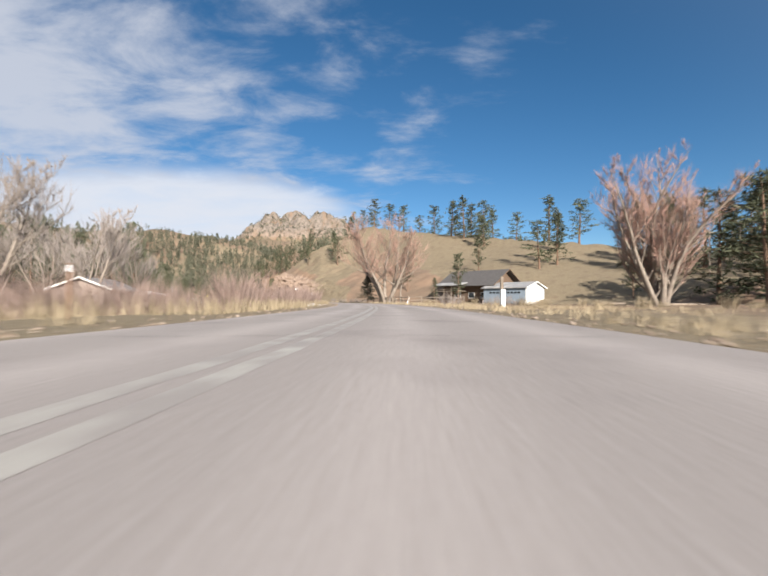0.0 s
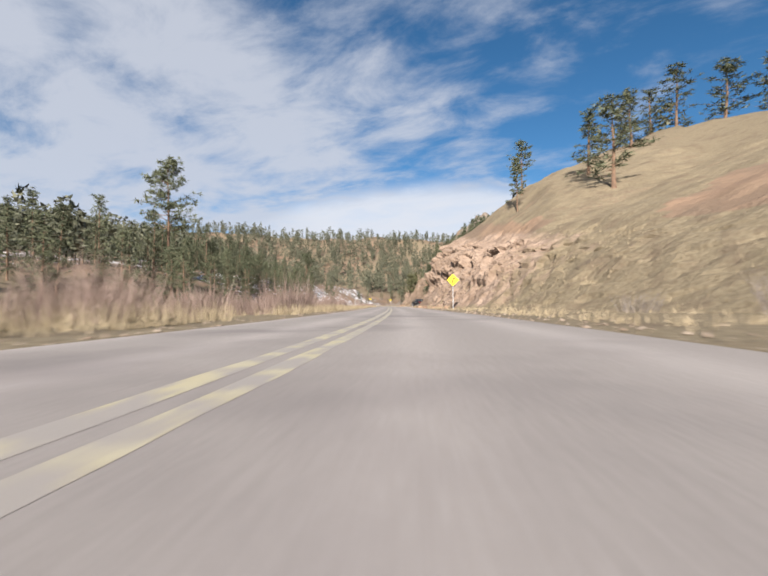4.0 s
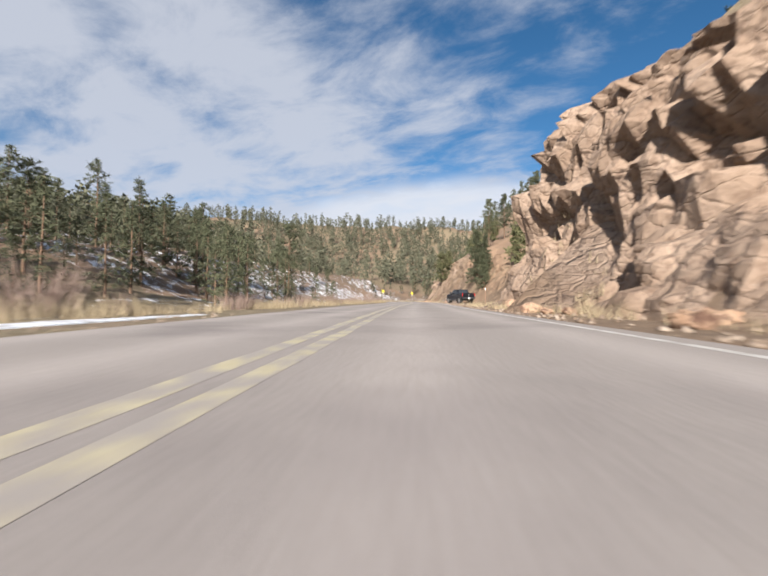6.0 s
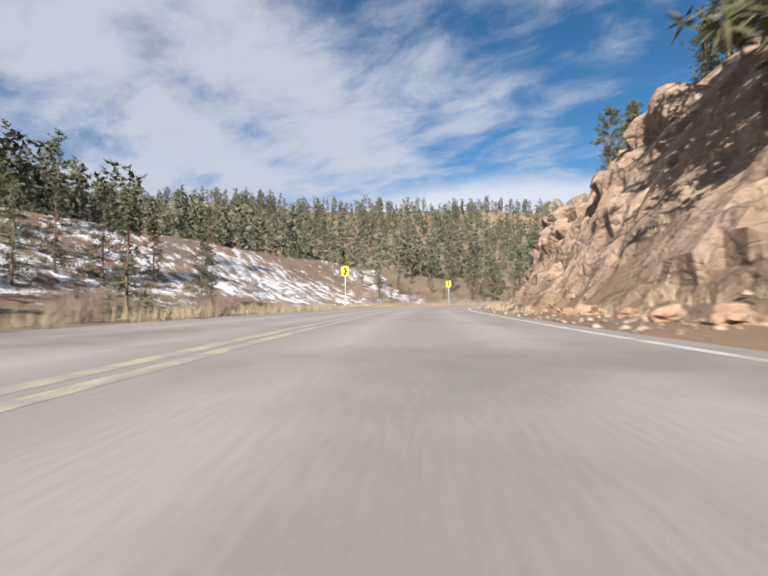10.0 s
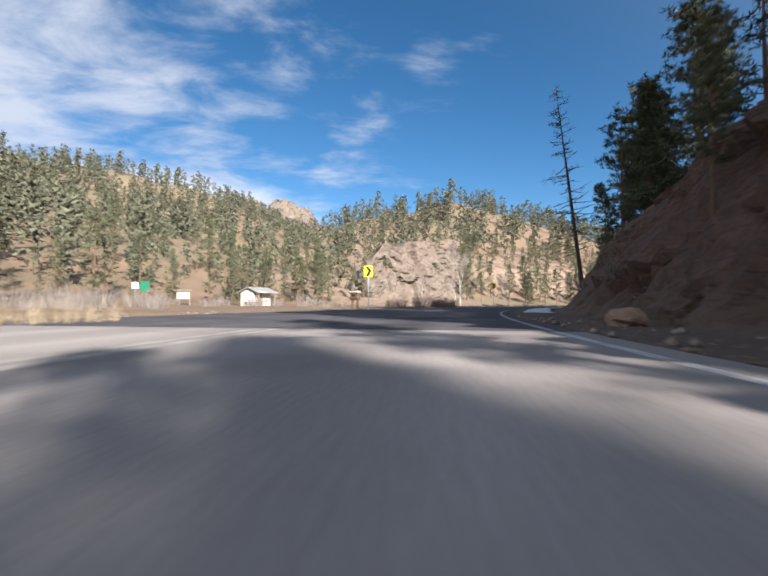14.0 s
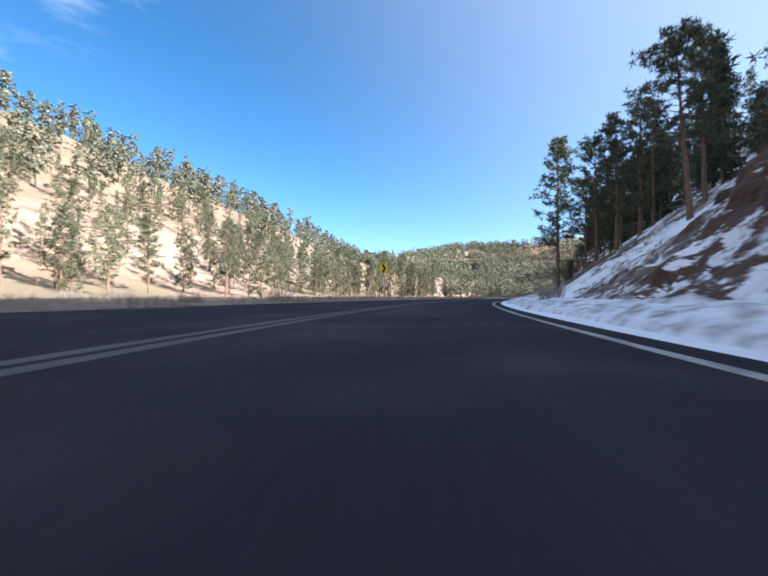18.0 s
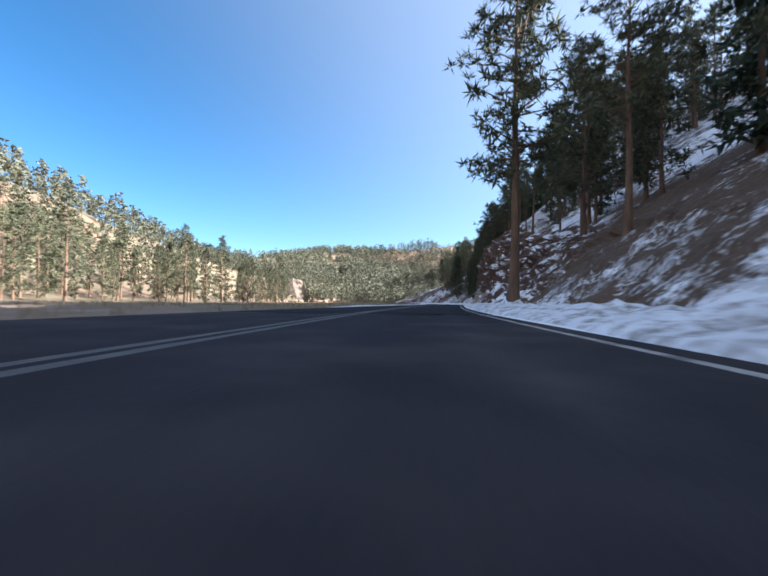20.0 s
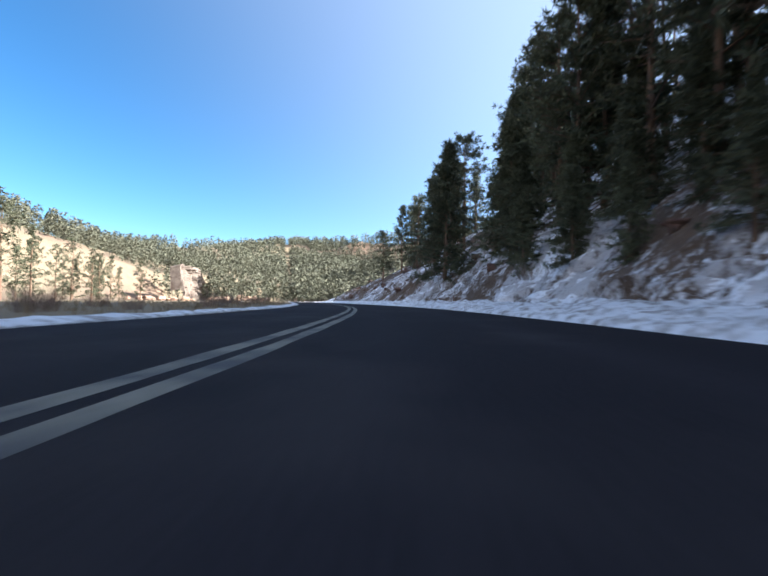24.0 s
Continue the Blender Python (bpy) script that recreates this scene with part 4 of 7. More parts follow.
def spreading_tree(seed, h, radius, twig_mat, bark, name, label, stems, girth=0.16, low=0.22, sides=15, shoots=7, twigs=9, fine=0.008, lean=0.0, rise=0.75):
    """A broad leafless tree: bowed stems from one foot, side limbs along them, shoots and thin twigs that fill a rounded crown."""
    rng = random.Random(seed)
    tv, tf, cv, cf = [], [], [], []
    def limb(p, way, length, r0, r1, steps, bend, verts, faces, n):
        """A bowed limb; gives back its points."""
        pts, w = [p], way.normalized()
        for i in range(steps):
            w = (w + bend / steps + Vector((rng.gauss(0, 0.09), rng.gauss(0, 0.09), rng.gauss(0, 0.06)))).normalized()
            pts.append(pts[-1] + w * length / steps)
            tube(verts, faces, pts[-2], pts[-1], r0 + (r1 - r0) * i / steps, r0 + (r1 - r0) * (i + 1) / steps, n)
        return pts
    def at(pts, u):
        k = min(int(u * (len(pts) - 1)), len(pts) - 2)
        f = u * (len(pts) - 1) - k
        return pts[k].lerp(pts[k + 1], f), (pts[k + 1] - pts[k]).normalized()
    for i in range(stems):
        g = 6.283 * (i + rng.uniform(-0.3, 0.3)) / stems
        tilt = (0.12 + 0.40 * rng.random()) if stems > 1 else 0.03
        out = Vector((math.cos(g), math.sin(g), 0))
        size = rng.uniform(0.82, 1.0)
        way = Vector((out.x * tilt + lean, out.y * tilt, 1))
        stem = limb(Vector((out.x * girth * 1.1, out.y * girth * 1.1, -0.3)), way, h * size * 0.94, girth * rng.uniform(0.7, 1.0), 0.018, 9, Vector((-out.x * 0.15, -out.y * 0.15, 0.25)), tv, tf, 7)
        for j in range(sides):
            u = low + (0.97 - low) * (j + rng.random()) / sides
            p, w = at(stem, u)
            a = rng.uniform(0, 6.283)
            side = Vector((math.cos(a), math.sin(a), 0)) + out * 0.5
            reach = radius * (0.45 + 0.75 * math.sin(math.pi * min(1.0, 0.28 + 0.72 * u))) * rng.uniform(0.55, 1.0) * (1.15 - 0.55 * u)
            branch = limb(p, side.normalized() + Vector((0, 0, rise * rng.uniform(0.6, 1.2))), reach, girth * 0.34 * (1.08 - u), 0.010, 5, Vector((0, 0, 0.55)), tv, tf, 5)
            for k in range(shoots):
                v = 0.22 + 0.78 * (k + rng.random()) / shoots
                q, w2 = at(branch, v)
                shoot = limb(q, w2 + Vector((rng.gauss(0, 0.6), rng.gauss(0, 0.6), rng.gauss(0.45, 0.3))), reach * rng.uniform(0.22, 0.42), 0.014, 0.005, 3, Vector((0, 0, 0.5)), cv, cf, 3)
                for _ in range(twigs):
                    e, w3 = at(shoot, rng.uniform(0.15, 1.0))
                    t = (w3 + Vector((rng.gauss(0, 0.45), rng.gauss(0, 0.45), rng.gauss(0.35, 0.3)))).normalized()
                    half = t.orthogonal().normalized() * fine
                    n = len(cv)
                    cv.extend((e - half, e + half, e + t * reach * rng.uniform(0.14, 0.34)))
                    cf.append((n, n + 1, n + 2))
    root = tagged(new(name), label, "bare tree")
    part("trunk", mesh_of("trunk", tv, tf, bark, True), root)
    part("crown", mesh_of("crown", cv, cf, twig_mat), root)
    return root


def snag(seed, h):
    """A dead conifer: one straight stem with thin level branches."""
    rng = random.Random(seed)
    tv, tf, cv, cf = [], [], [], []
    for i in range(6):
        tube(tv, tf, (0.03 * i, 0, h * i / 6 - 0.3), (0.03 * (i + 1), 0, h * (i + 1) / 6 - 0.3), 0.15 * (1 - i / 6.3), 0.15 * (1 - (i + 1) / 6.3), 6)
    for i in range(120):
        u = rng.uniform(0.18, 0.99)
        g, ln = rng.uniform(0, 6.28), (0.35 + 2.6 * (1 - u)) * rng.uniform(0.4, 1.0)
        a = Vector((0.18 * u, 0, h * u - 0.3))
        b = a + Vector((math.cos(g) * ln, math.sin(g) * ln, ln * rng.uniform(-0.25, 0.3)))
        tube(cv, cf, a, b, 0.034, 0.010, 3)
        for _ in range(4):
            p = a + (b - a) * rng.uniform(0.4, 1.0)
            tube(cv, cf, p, p + Vector((rng.gauss(0, 0.25), rng.gauss(0, 0.25), rng.gauss(0.05, 0.15))), 0.012, 0.005, 3)
    root = tagged(new("dead_tree"), "dead grey pine snag with bare level branches", "dead tree")
    part("trunk", mesh_of("trunk", tv, tf, DEADWOOD, True), root)
    part("dead_limb", mesh_of("dead_limb", cv, cf, DEADWOOD), root)
    return root


def shrub(seed, h, w, stems, mat, name, label):
    """A thicket of thin upright stems with side twigs."""
    rng = random.Random(seed)
    v, f = [], []
    for _ in range(stems):
        g, r = rng.uniform(0, 6.28), w * math.sqrt(rng.random())
        p = Vector((math.cos(g) * r * 0.6, math.sin(g) * r * 0.6, -0.1))
        way = Vector((math.cos(g) * 0.28 + rng.gauss(0, 0.12), math.sin(g) * 0.28 + rng.gauss(0, 0.12), 1)).normalized()
        ln = h * rng.uniform(0.5, 1.05)
        side = Vector((rng.gauss(0, 1), rng.gauss(0, 1), 0)).normalized() * 0.013
        mid = p + way * ln * 0.55
        tip = mid + (way + Vector((rng.gauss(0, 0.15), rng.gauss(0, 0.15), 0))).normalized() * ln * 0.5
        k = len(v)
        v.extend((p - side, p + side, mid + side * 0.7, mid - side * 0.7, tip))
        f.extend(((k, k + 1, k + 2, k + 3), (k + 3, k + 2, k + 4)))
        for _ in range(4):
            q = p + (mid - p) * rng.uniform(0.4, 1.3)
            t = q + (way + Vector((rng.gauss(0, 0.5), rng.gauss(0, 0.5), 0.1))).normalized() * ln * rng.uniform(0.15, 0.35)
            k = len(v)
            v.extend((q - side * 0.5, q + side * 0.5, t))
            f.append((k, k + 1, k + 2))
    ob = tagged(new(name, mesh_of(name, v, f, mat)), label, "shrub")
    ob.location = (0, 0, -500)
    return ob


WILLOWS = [shrub(71 + i, 2.4, 1.5, 130, SHRUB, "willow_shrub", "leafless reddish-brown willow thicket in dry grass") for i in range(3)]
GREY_SHRUBS = [shrub(81 + i, 1.5, 1.1, 90, GREY_TWIGS, "grey_shrub", "leafless grey shrub at the foot of the bank") for i in range(2)]


def place_shrub(proto, s, d, k, rng, group=""):
    x, y, _ = on_road(s, d)
    ob = copy_thing(proto, Matrix.Translation((x, y, ground_at(float(x), float(y)) - 0.05)) @ Matrix.Rotation(rng.uniform(0, 6.28), 4, "Z"))
    ob.scale = (k * rng.uniform(0.9, 1.3), k * rng.uniform(0.9, 1.3), k * rng.uniform(0.8, 1.15))
    if group:
        tagged(ob, group=group)
    return ob


GROVES = {}


def grove_meshes(protos):
    """One joined mesh a stand, of the same trunks and crowns as the single trees."""
    rng = np.random.default_rng(15)
    data = []
    for proto in protos:
        vs, fs, mats, base = [], [], [], 0
        for ob in proto.children:
            me = ob.data
            co = np.empty(len(me.vertices) * 3)
            me.vertices.foreach_get("co", co)
            me.calc_loop_triangles()
            tri = np.empty(len(me.loop_triangles) * 3, int)
            me.loop_triangles.foreach_get("vertices", tri)
            vs.append(co.reshape(-1, 3)), fs.append(tri.reshape(-1, 3) + base), mats.append(np.full(len(tri) // 3, 0 if ob.name.startswith("trunk") else 1))
            base += len(me.vertices)
        data.append((np.vstack(vs), np.vstack(fs), np.concatenate(mats)))
    for label, rows in GROVES.items():
        vs, fs, mats, base = [], [], [], 0
        for x, y, h in rows:
            v, f, m = data[rng.integers(0, len(data))]
            k, g = h / 12.0, rng.uniform(0, 6.28)
            c, sn = math.cos(g) * k, math.sin(g) * k
            vs.append(np.c_[v[:, 0] * c - v[:, 1] * sn + x, v[:, 0] * sn + v[:, 1] * c + y, v[:, 2] * k + ground_at(x, y) - 0.15])
            fs.append(f + base), mats.append(m)
            base += len(v)
        me = tri_mesh("pine_grove", np.vstack(vs), np.vstack(fs))
        me.materials.append(BARK), me.materials.append(NEEDLES)
        me.polygons.foreach_set("material_index", np.concatenate(mats).astype(np.int32))
        tagged(new("pine_grove", me), "stand of many green pines, " + label, "woods", kind="stuff")


def tri_mesh(name, v, f):
    me = bpy.data.meshes.new(name)
    me.vertices.add(len(v))
    me.vertices.foreach_set("co", v.ravel())
    me.loops.add(f.size)
    me.loops.foreach_set("vertex_index", f.ravel())
    me.polygons.add(len(f))
    me.polygons.foreach_set("loop_start", np.arange(0, f.size, 3))
    me.update(calc_edges=True)
    return me


def plant_all():
    rng = random.Random(5)
    def stand(s, d, h, label):
        x, y, _ = on_road(s, d)
        GROVES.setdefault(label, []).append((float(x), float(y), h))
    def tree(protos, base_h, s, d, h, group=""):
        x, y, _ = on_road(s, d)
        plant(rng.choice(protos), float(x), float(y), h, base_h, rng, group=group)
    # left of the first bend and the creek: pines standing singly
    for s, d, h in ((150, -34, 13), (160, -40, 15), (168, -30, 12), (178, -42, 14), (190, -42, 24), (199, -38, 15), (208, -33, 14), (215, -36, 15), (224, -31, 16), (236, -36, 14), (247, -33, 15),
                    (269, -28.4, 19.5), (262, -38, 12), (279, -34, 12), (291, -36, 10), (300, -41, 11), (120, -52, 14), (104, -58, 16), (136, -58, 15), (87, -70, 14), (182, -50, 17), (230, -45, 16)):
        tree((NEAR[2], LOW[0], LOW[2], LOW[1]) if h < 19 else (NEAR[3],), 12, s, d, h if h > 18 else h * 0.76, "pines beyond the creek")
    # crest and flank of the grassy hill
    for x, y, h in ((88, 106, 12), (78, 122, 11), (70, 128, 9), (62, 140, 11), (55, 147, 12), (48, 160, 9), (42, 170, 11), (40, 181, 12), (30, 186, 10), (22, 192, 12), (16, 199, 9), (9, 203, 11), (2, 207, 10), (-5, 213, 11),
                    (-10, 206, 7), (-14, 190, 8), (-17, 161, 8), (-20, 172, 7), (34, 150, 8), (50, 128, 9), (66, 108, 10), (70, 96, 13), (60, 90, 12), (56, 100, 11), (80, 92, 14), (92, 84, 15), (100, 74, 14), (86, 70, 15), (108, 60, 16), (98, 50, 15), (76, 78, 13), (112, 88, 13), (120, 70, 15), (90, 36, 15), (104, 30, 16), (48, 55, 13), (53, 60, 14), (50, 66, 13), (58, 63, 14), (56, 53, 14), (62, 58, 15), (38, 108, 9), (44, 112, 10), (36, 160, 11), (30, 165, 12), (34, 172, 11), (26, 170, 11)):
        ob = plant(rng.choice(LOW + MID[:1]), x, y, h * 1.3, 12, rng, group="pines on the grassy hill")
        ob.scale = (ob.scale.x * 1.6, ob.scale.y * 1.6, ob.scale.z)
    # earth bank round the parked truck
    for s, d, h in ((196, 12, 6.0), (201, 14, 5), (206, 12.5, 6.5), (222, 15, 5), (240, 13.0, 4), (252, 15, 4), (258, 9.3, 6.6), (262, 11, 4.5), (247, 18, 4), (212, 16, 5)):
        tree(JUNIPERS, 5, s, d, h, "junipers on the bank")
    for s, d, h in ((237, 14, 11.5), (241, 18, 11), (219, 22, 11), (228, 24, 12), (236, 22, 11), (205, 26, 11), (192, 24, 10), (243, 26, 9), (250, 24, 10), (256, 21, 8), (268, 22, 8), (276, 19, 7),
                    (288, 13.5, 6), (299, 14, 6), (306, 12.5, 5), (313.5, 9.6, 4.2), (314.5, 11.6, 4.4), (318, 10.2, 5.6), (319.5, 12.8, 4.8), (323, 11.4, 5.4), (327, 13, 6), (331, 12.6, 7), (334.5, 12.4, 7.5), (329, 15.5, 7), (338.5, 12.5, 7), (340, 9.8, 4.6), (346.5, 7.9, 3.6), (350, 9.4, 4.4), (353, 10.8, 5), (180, 22, 9), (172, 19, 8)):
        tree(NEAR, 12, s, d, h * (0.78 if 190 < s < 280 else 1), "pines above the rock cut")
    for i in range(26):
        place_shrub(rng.choice(GREY_SHRUBS), rng.uniform(366, 403), rng.uniform(7.6, 15), rng.uniform(0.5, 1.1), rng, "brush on the shaded bank")
    # pines that lean out from the slope, over the road
    for s, d, h, lean, turn in ((342, 11.2, 8, 0.05, 0.2), (335, 9.0, 5.2, 0.08, 0.1), (399, 9.9, 11.5, 0.22, 0.0), (408.2, 7.6, 9.5, 0.08, 0.0), (402, 11.5, 12, 0.12, 0.5), (405, 13, 12, 0.1, 0.9)):
        x, y, _ = on_road(s, d)
        ob = plant(rng.choice((NEAR[1], NEAR[3])), float(x), float(y), h, 12, rng, group="leaning pines over the cut")
        ob.matrix_basis = Matrix.Translation(ob.location) @ Matrix.Rotation(radians(heading(s)) + turn, 4, "Z") @ Matrix.Rotation(-lean, 4, "Y") @ Matrix.Diagonal((*ob.scale, 1))
    for s, d, h in ((358, 12, 8), (362, 13, 9), (369, 10.5, 9), (373, 12.5, 11), (381, 14, 12), (386, 11.5, 12), (391, 13, 10), (397, 15, 12), (404, 14, 9), (412, 12, 8), (418, 15, 9), (430, 11.5, 9), (435.5, 9.4, 9.5),
                    (438, 16, 10), (455, 14, 11), (462, 17, 12), (470, 13, 12), (478, 16, 14), (486, 12.5, 15), (492, 15, 14), (499, 11.5, 14), (507, 7.2, 26), (512, 13, 15), (518, 15, 14), (525, 14, 8), (531, 15, 9), (541, 12.5, 8), (545, 11.2, 8.4), (549, 11, 8.4), (553, 10.8, 9), (557, 11, 10), (565, 9.6, 17), (568, 9.8, 17), (571, 10.5, 17),
                    (538, 13, 12), (544, 12, 13), (551, 12, 12), (556, 13, 13), (562, 13, 14), (569, 11.5, 15), (575, 14, 16), (582, 12.5, 15), (588, 17, 15), (596, 15, 15), (604, 16.5, 15), (612, 19, 15), (620, 16, 14), (628, 17.6, 14), (636, 15, 11), (645, 15, 12), (655, 14, 10)):
        tree(NEAR if h > 8.5 else MID, 12, s, d, h, "dark pines on the snowy slope")
    for s, d, h in ((582, 10.6, 13), (586, 11.4, 14), (590, 10.8, 13), (594, 12, 13), (579, 13, 13), (585, 14.5, 14), (592, 15, 14), (576, 15, 13)):
        tree((NEAR[0], NEAR[2]), 12, s, d, h, "dark pines beside the road")
    for s, d, h in ((579, 8.8, 3.6), (581.5, 9.8, 4.6), (583, 8.6, 3.4), (585, 10, 5), (587, 8.8, 4.2), (589, 9.8, 5.2), (591.5, 8.7, 4), (577.5, 10.6, 5), (580, 11.6, 5.5), (594, 9.4, 4.6), (584, 12, 6), (588, 12.4, 6)):
        tree([BUSHY], 8, s, d, h, "young pines beside the road")
    for s, d, h in ((607, 9.0, 12.5), (597, 10.4, 9), (599, 11.6, 9.5)):
        tree([BUSHY], 8, s, d, h, "bushy pines by the road")
    for s, d, h in ((492, 20, 13), (500, 18, 15), (478, 22, 12), (520, 20, 12), (566, 18, 17), (574, 21, 18), (580, 18, 17), (587, 22, 16), (468, 20, 12), (592, 24, 18), (556, 20, 16), (640, 20, 14)):
        tree(SPRUCES[1:], 12, s, d, h, "firs on the snowy slope")
    for s, d, h in ((231, 10.8, 8.4), (194, 11.5, 7), (300, 16, 8), (365, 11.5, 8), (577, 10.5, 11), (590, 12, 12), (604, 14, 12), (571, 9.0, 4), (574, 8.6, 3), (622, 13, 11)):
        tree([BUSHY], 8, s, d, h, "bushy pines by the road")
    # meadow and far side of the creek on the last stretch
    for s, d, h in ((470, -46, 10), (478, -50, 12), (487, -44, 13), (495, -52, 12), (503, -47, 11), (512, -54, 12), (521, -60, 11), (530, -52, 13), (538, -62, 12), (548, -56, 10), (556, -66, 12), (565, -60, 13), (575, -70, 12), (584, -64, 11), (594, -72, 12),
                    (604, -66, 12), (615, -74, 13), (625, -62, 11), (636, -58, 10), (645, -50, 12), (460, -58, 11), (452, -52, 9), (443, -60, 10)):
        tree(MID + NEAR[:1], 12, s, d, h, "pines on the sunlit meadow")
    for i in range(105):
        stand(rng.uniform(465, 720), -(44 + 60 * rng.random() ** 1.2), rng.uniform(9, 15), "on the sunlit meadow")
    # pines standing apart on the open slope behind the outer bend
    for i in range(190):
        s, d, h = rng.uniform(385, 560), -(50 + 58 * rng.random()), rng.uniform(7, 13.5)
        if i % 10 < 7:
            stand(s, d, h, "standing apart on the open slope")
    # pines and brush at the foot of the open slope beyond the bend
    for i in range(18):
        stand(rng.uniform(352, 420), -rng.uniform(46, 66), rng.uniform(7, 12), "at the foot of the slope beyond the bend")
    for x, y, h in ((-127.2, 353.2, 12.5), (-131, 362, 9), (-118, 392, 8), (-140, 372, 11), (-104, 408, 10), (-126, 398, 9), (-98, 420, 11), (-92, 428, 8)):
        plant(rng.choice(MID), x, y, h, 12, rng, group="pines beyond the bend")
    for i in range(26):
        stand(rng.uniform(328, 372), -rng.uniform(36, 62), rng.uniform(2.5, 5.5), "low on the slope beyond the bend")
    for i in range(60):
        place_shrub(rng.choice(GREY_SHRUBS), rng.uniform(326, 392), -rng.uniform(26, 62), rng.uniform(0.9, 1.7), rng, "brush at the foot of the slope")
    for i in range(60):
        place_shrub(rng.choice(GREY_SHRUBS), rng.uniform(300, 366), -(19 + 22 * rng.random()), rng.uniform(0.5, 1.0), rng, "brush at the foot of the slope")
    # tall pines at the back of the yard
    for i in range(44):
        GROVES.setdefault("at the back of the yard", []).append((rng.uniform(58, 135), rng.uniform(40, 135), rng.uniform(13, 18)))
    for i in range(22):
        stand(rng.uniform(330, 356), rng.uniform(16, 42), rng.uniform(5.5, 8), "above the rock cut")
    # added pines that block the sun from the road farther round the bend
    for i in range(20):
        stand(rng.uniform(334, 350), rng.uniform(20, 33), rng.uniform(6, 8), "above the rock cut")
    for i in range(62):
        stand(rng.uniform(190, 330), rng.uniform(18, 44), rng.uniform(6, 9), "above the rock cut")
    for i in range(105):
        stand(rng.uniform(356, 520), rng.uniform(14, 44), rng.uniform(8, 12), "on the snowy slope inside the bend")
    for i in range(95):
        s, d, h = rng.uniform(70, 345), -rng.uniform(36, 66), rng.uniform(8, 14)
        if s < 290:
            stand(s, d, h, "at the foot of the west slope")
    # unseen pines added up the slope to keep sun off the road
    for i in range(26):
        GROVES.setdefault("on the shaded snowy slope, some added to block sun", []).append((rng.uniform(90, 128), rng.uniform(384, 420), rng.uniform(14, 18)))
    for i in range(105):
        stand(rng.uniform(520, 655), rng.uniform(15, 40), rng.uniform(10, 16), "on the shaded snowy slope, some added to block sun")
    # single trees
    more = random.Random(29)
    for s, d, h in ((565.5, 8.8, 7), (569.5, 9.6, 10), (227.4, 11.2, 5.4), (229.8, 11.8, 6.3)):
        x, y, _ = on_road(s, d)
        plant(BUSHY, float(x), float(y), h, 8, more, group="bushy pines by the road")
    skirt = plant(SPRUCES[0], -2.95, 79.3, 6.3, 9, rng)
    skirt.scale = (skirt.scale.x * 1.25, skirt.scale.y * 1.25, skirt.scale.z)
    for x, y, h in ((11.9, 71, 8.2), (8.6, 75.5, 4.4), (24, 112, 10), (6, 112, 9), (44, 78, 9)):
        plant(rng.choice(NEAR[:3]), x, y, h, 12, rng, group="yard pines")
    # a denser stand along the creek
    for i in range(70):
        s, d, h = rng.uniform(150, 335), -rng.uniform(20, 52), rng.uniform(6, 11.5)
        if s < 290:
            stand(s, d, h, "beyond the creek")
    # thickets along the creek
    for i in range(132):
        s = rng.uniform(11, 74)
        d = -(5.0 + 11 * rng.random() ** 1.3)
        place_shrub(rng.choice(WILLOWS), s, d, rng.uniform(0.6, 0.88) if s < 40 else rng.uniform(0.65, 1.1), rng, "willow thickets by the creek")
    for i in range(82):
        s = rng.uniform(94, 168)
        place_shrub(rng.choice(WILLOWS), s, -(6.0 + 12 * rng.random() ** 1.3), rng.uniform(0.65, 1.15), rng, "willow thickets by the creek")
    for i in range(46):
        s = 148 + i * 3.0 + rng.uniform(-1, 1)
        place_shrub(rng.choice(WILLOWS), s, -(5.0 + 5 * rng.random()), rng.uniform(0.4, 0.65), rng, "willow thickets by the creek")
    for i in range(40):
        place_shrub(rng.choice(GREY_SHRUBS), rng.uniform(295, 470), -(9 + 30 * rng.random()), rng.uniform(0.4, 0.9), rng, "shrubs on the gravel flat")
    for s, d, k in ((186, 6.6, .5), (190, 8, .7), (194, 8.5, .6), (232, 7.2, .5), (238, 6.8, .6), (243, 7, .5), (296, 6.2, .8), (299, 6.6, 1.0), (302, 6.4, .7), (308, 6.9, .6), (320, 7, .6), (338, 7.2, .7), (352, 7.5, .6),
                    (452, 6.6, .7), (458, 7.4, .8), (474, 8, .6), (577, 8, .6), (590, 8.4, .7), (583, 9, .6), (600, 8.6, .6), (100, 12, .9), (106, 11, 1.0), (112, 10.5, 1.1), (118, 10, 1.0), (124, 9.5, .9), (110, 14, 1), (44, 16, 1.0), (47, 14, .9), (50, 17, 1.1)):
        place_shrub(rng.choice(GREY_SHRUBS), s, d, k, rng, "shrubs on the bank")
    for i in range(16):
        place_shrub(rng.choice(WILLOWS), 384 + i * 0.9, -(9.5 + 4 * rng.random()), rng.uniform(0.6, 0.85), rng, "thicket beyond the bend")
    for i in range(24):
        place_shrub(rng.choice(WILLOWS), 560 + i * 2.8, -(6.5 + 6 * rng.random()), rng.uniform(0.3, 0.5), rng, "reddish reeds by the meadow")
    place_shrub(GREY_SHRUBS[0], 60, 14, 1.9, rng, "shrubs on the bank")
    # bare trees
    big = spreading_tree(91, 17.0, 5.6, TWIGS, WILLOW_BARK, "cottonwood_tree", "large leafless cottonwood with reddish twigs by the fence", 5, girth=0.40, low=0.20, sides=19, shoots=10, twigs=24, fine=0.013, lean=-0.03, rise=0.6)
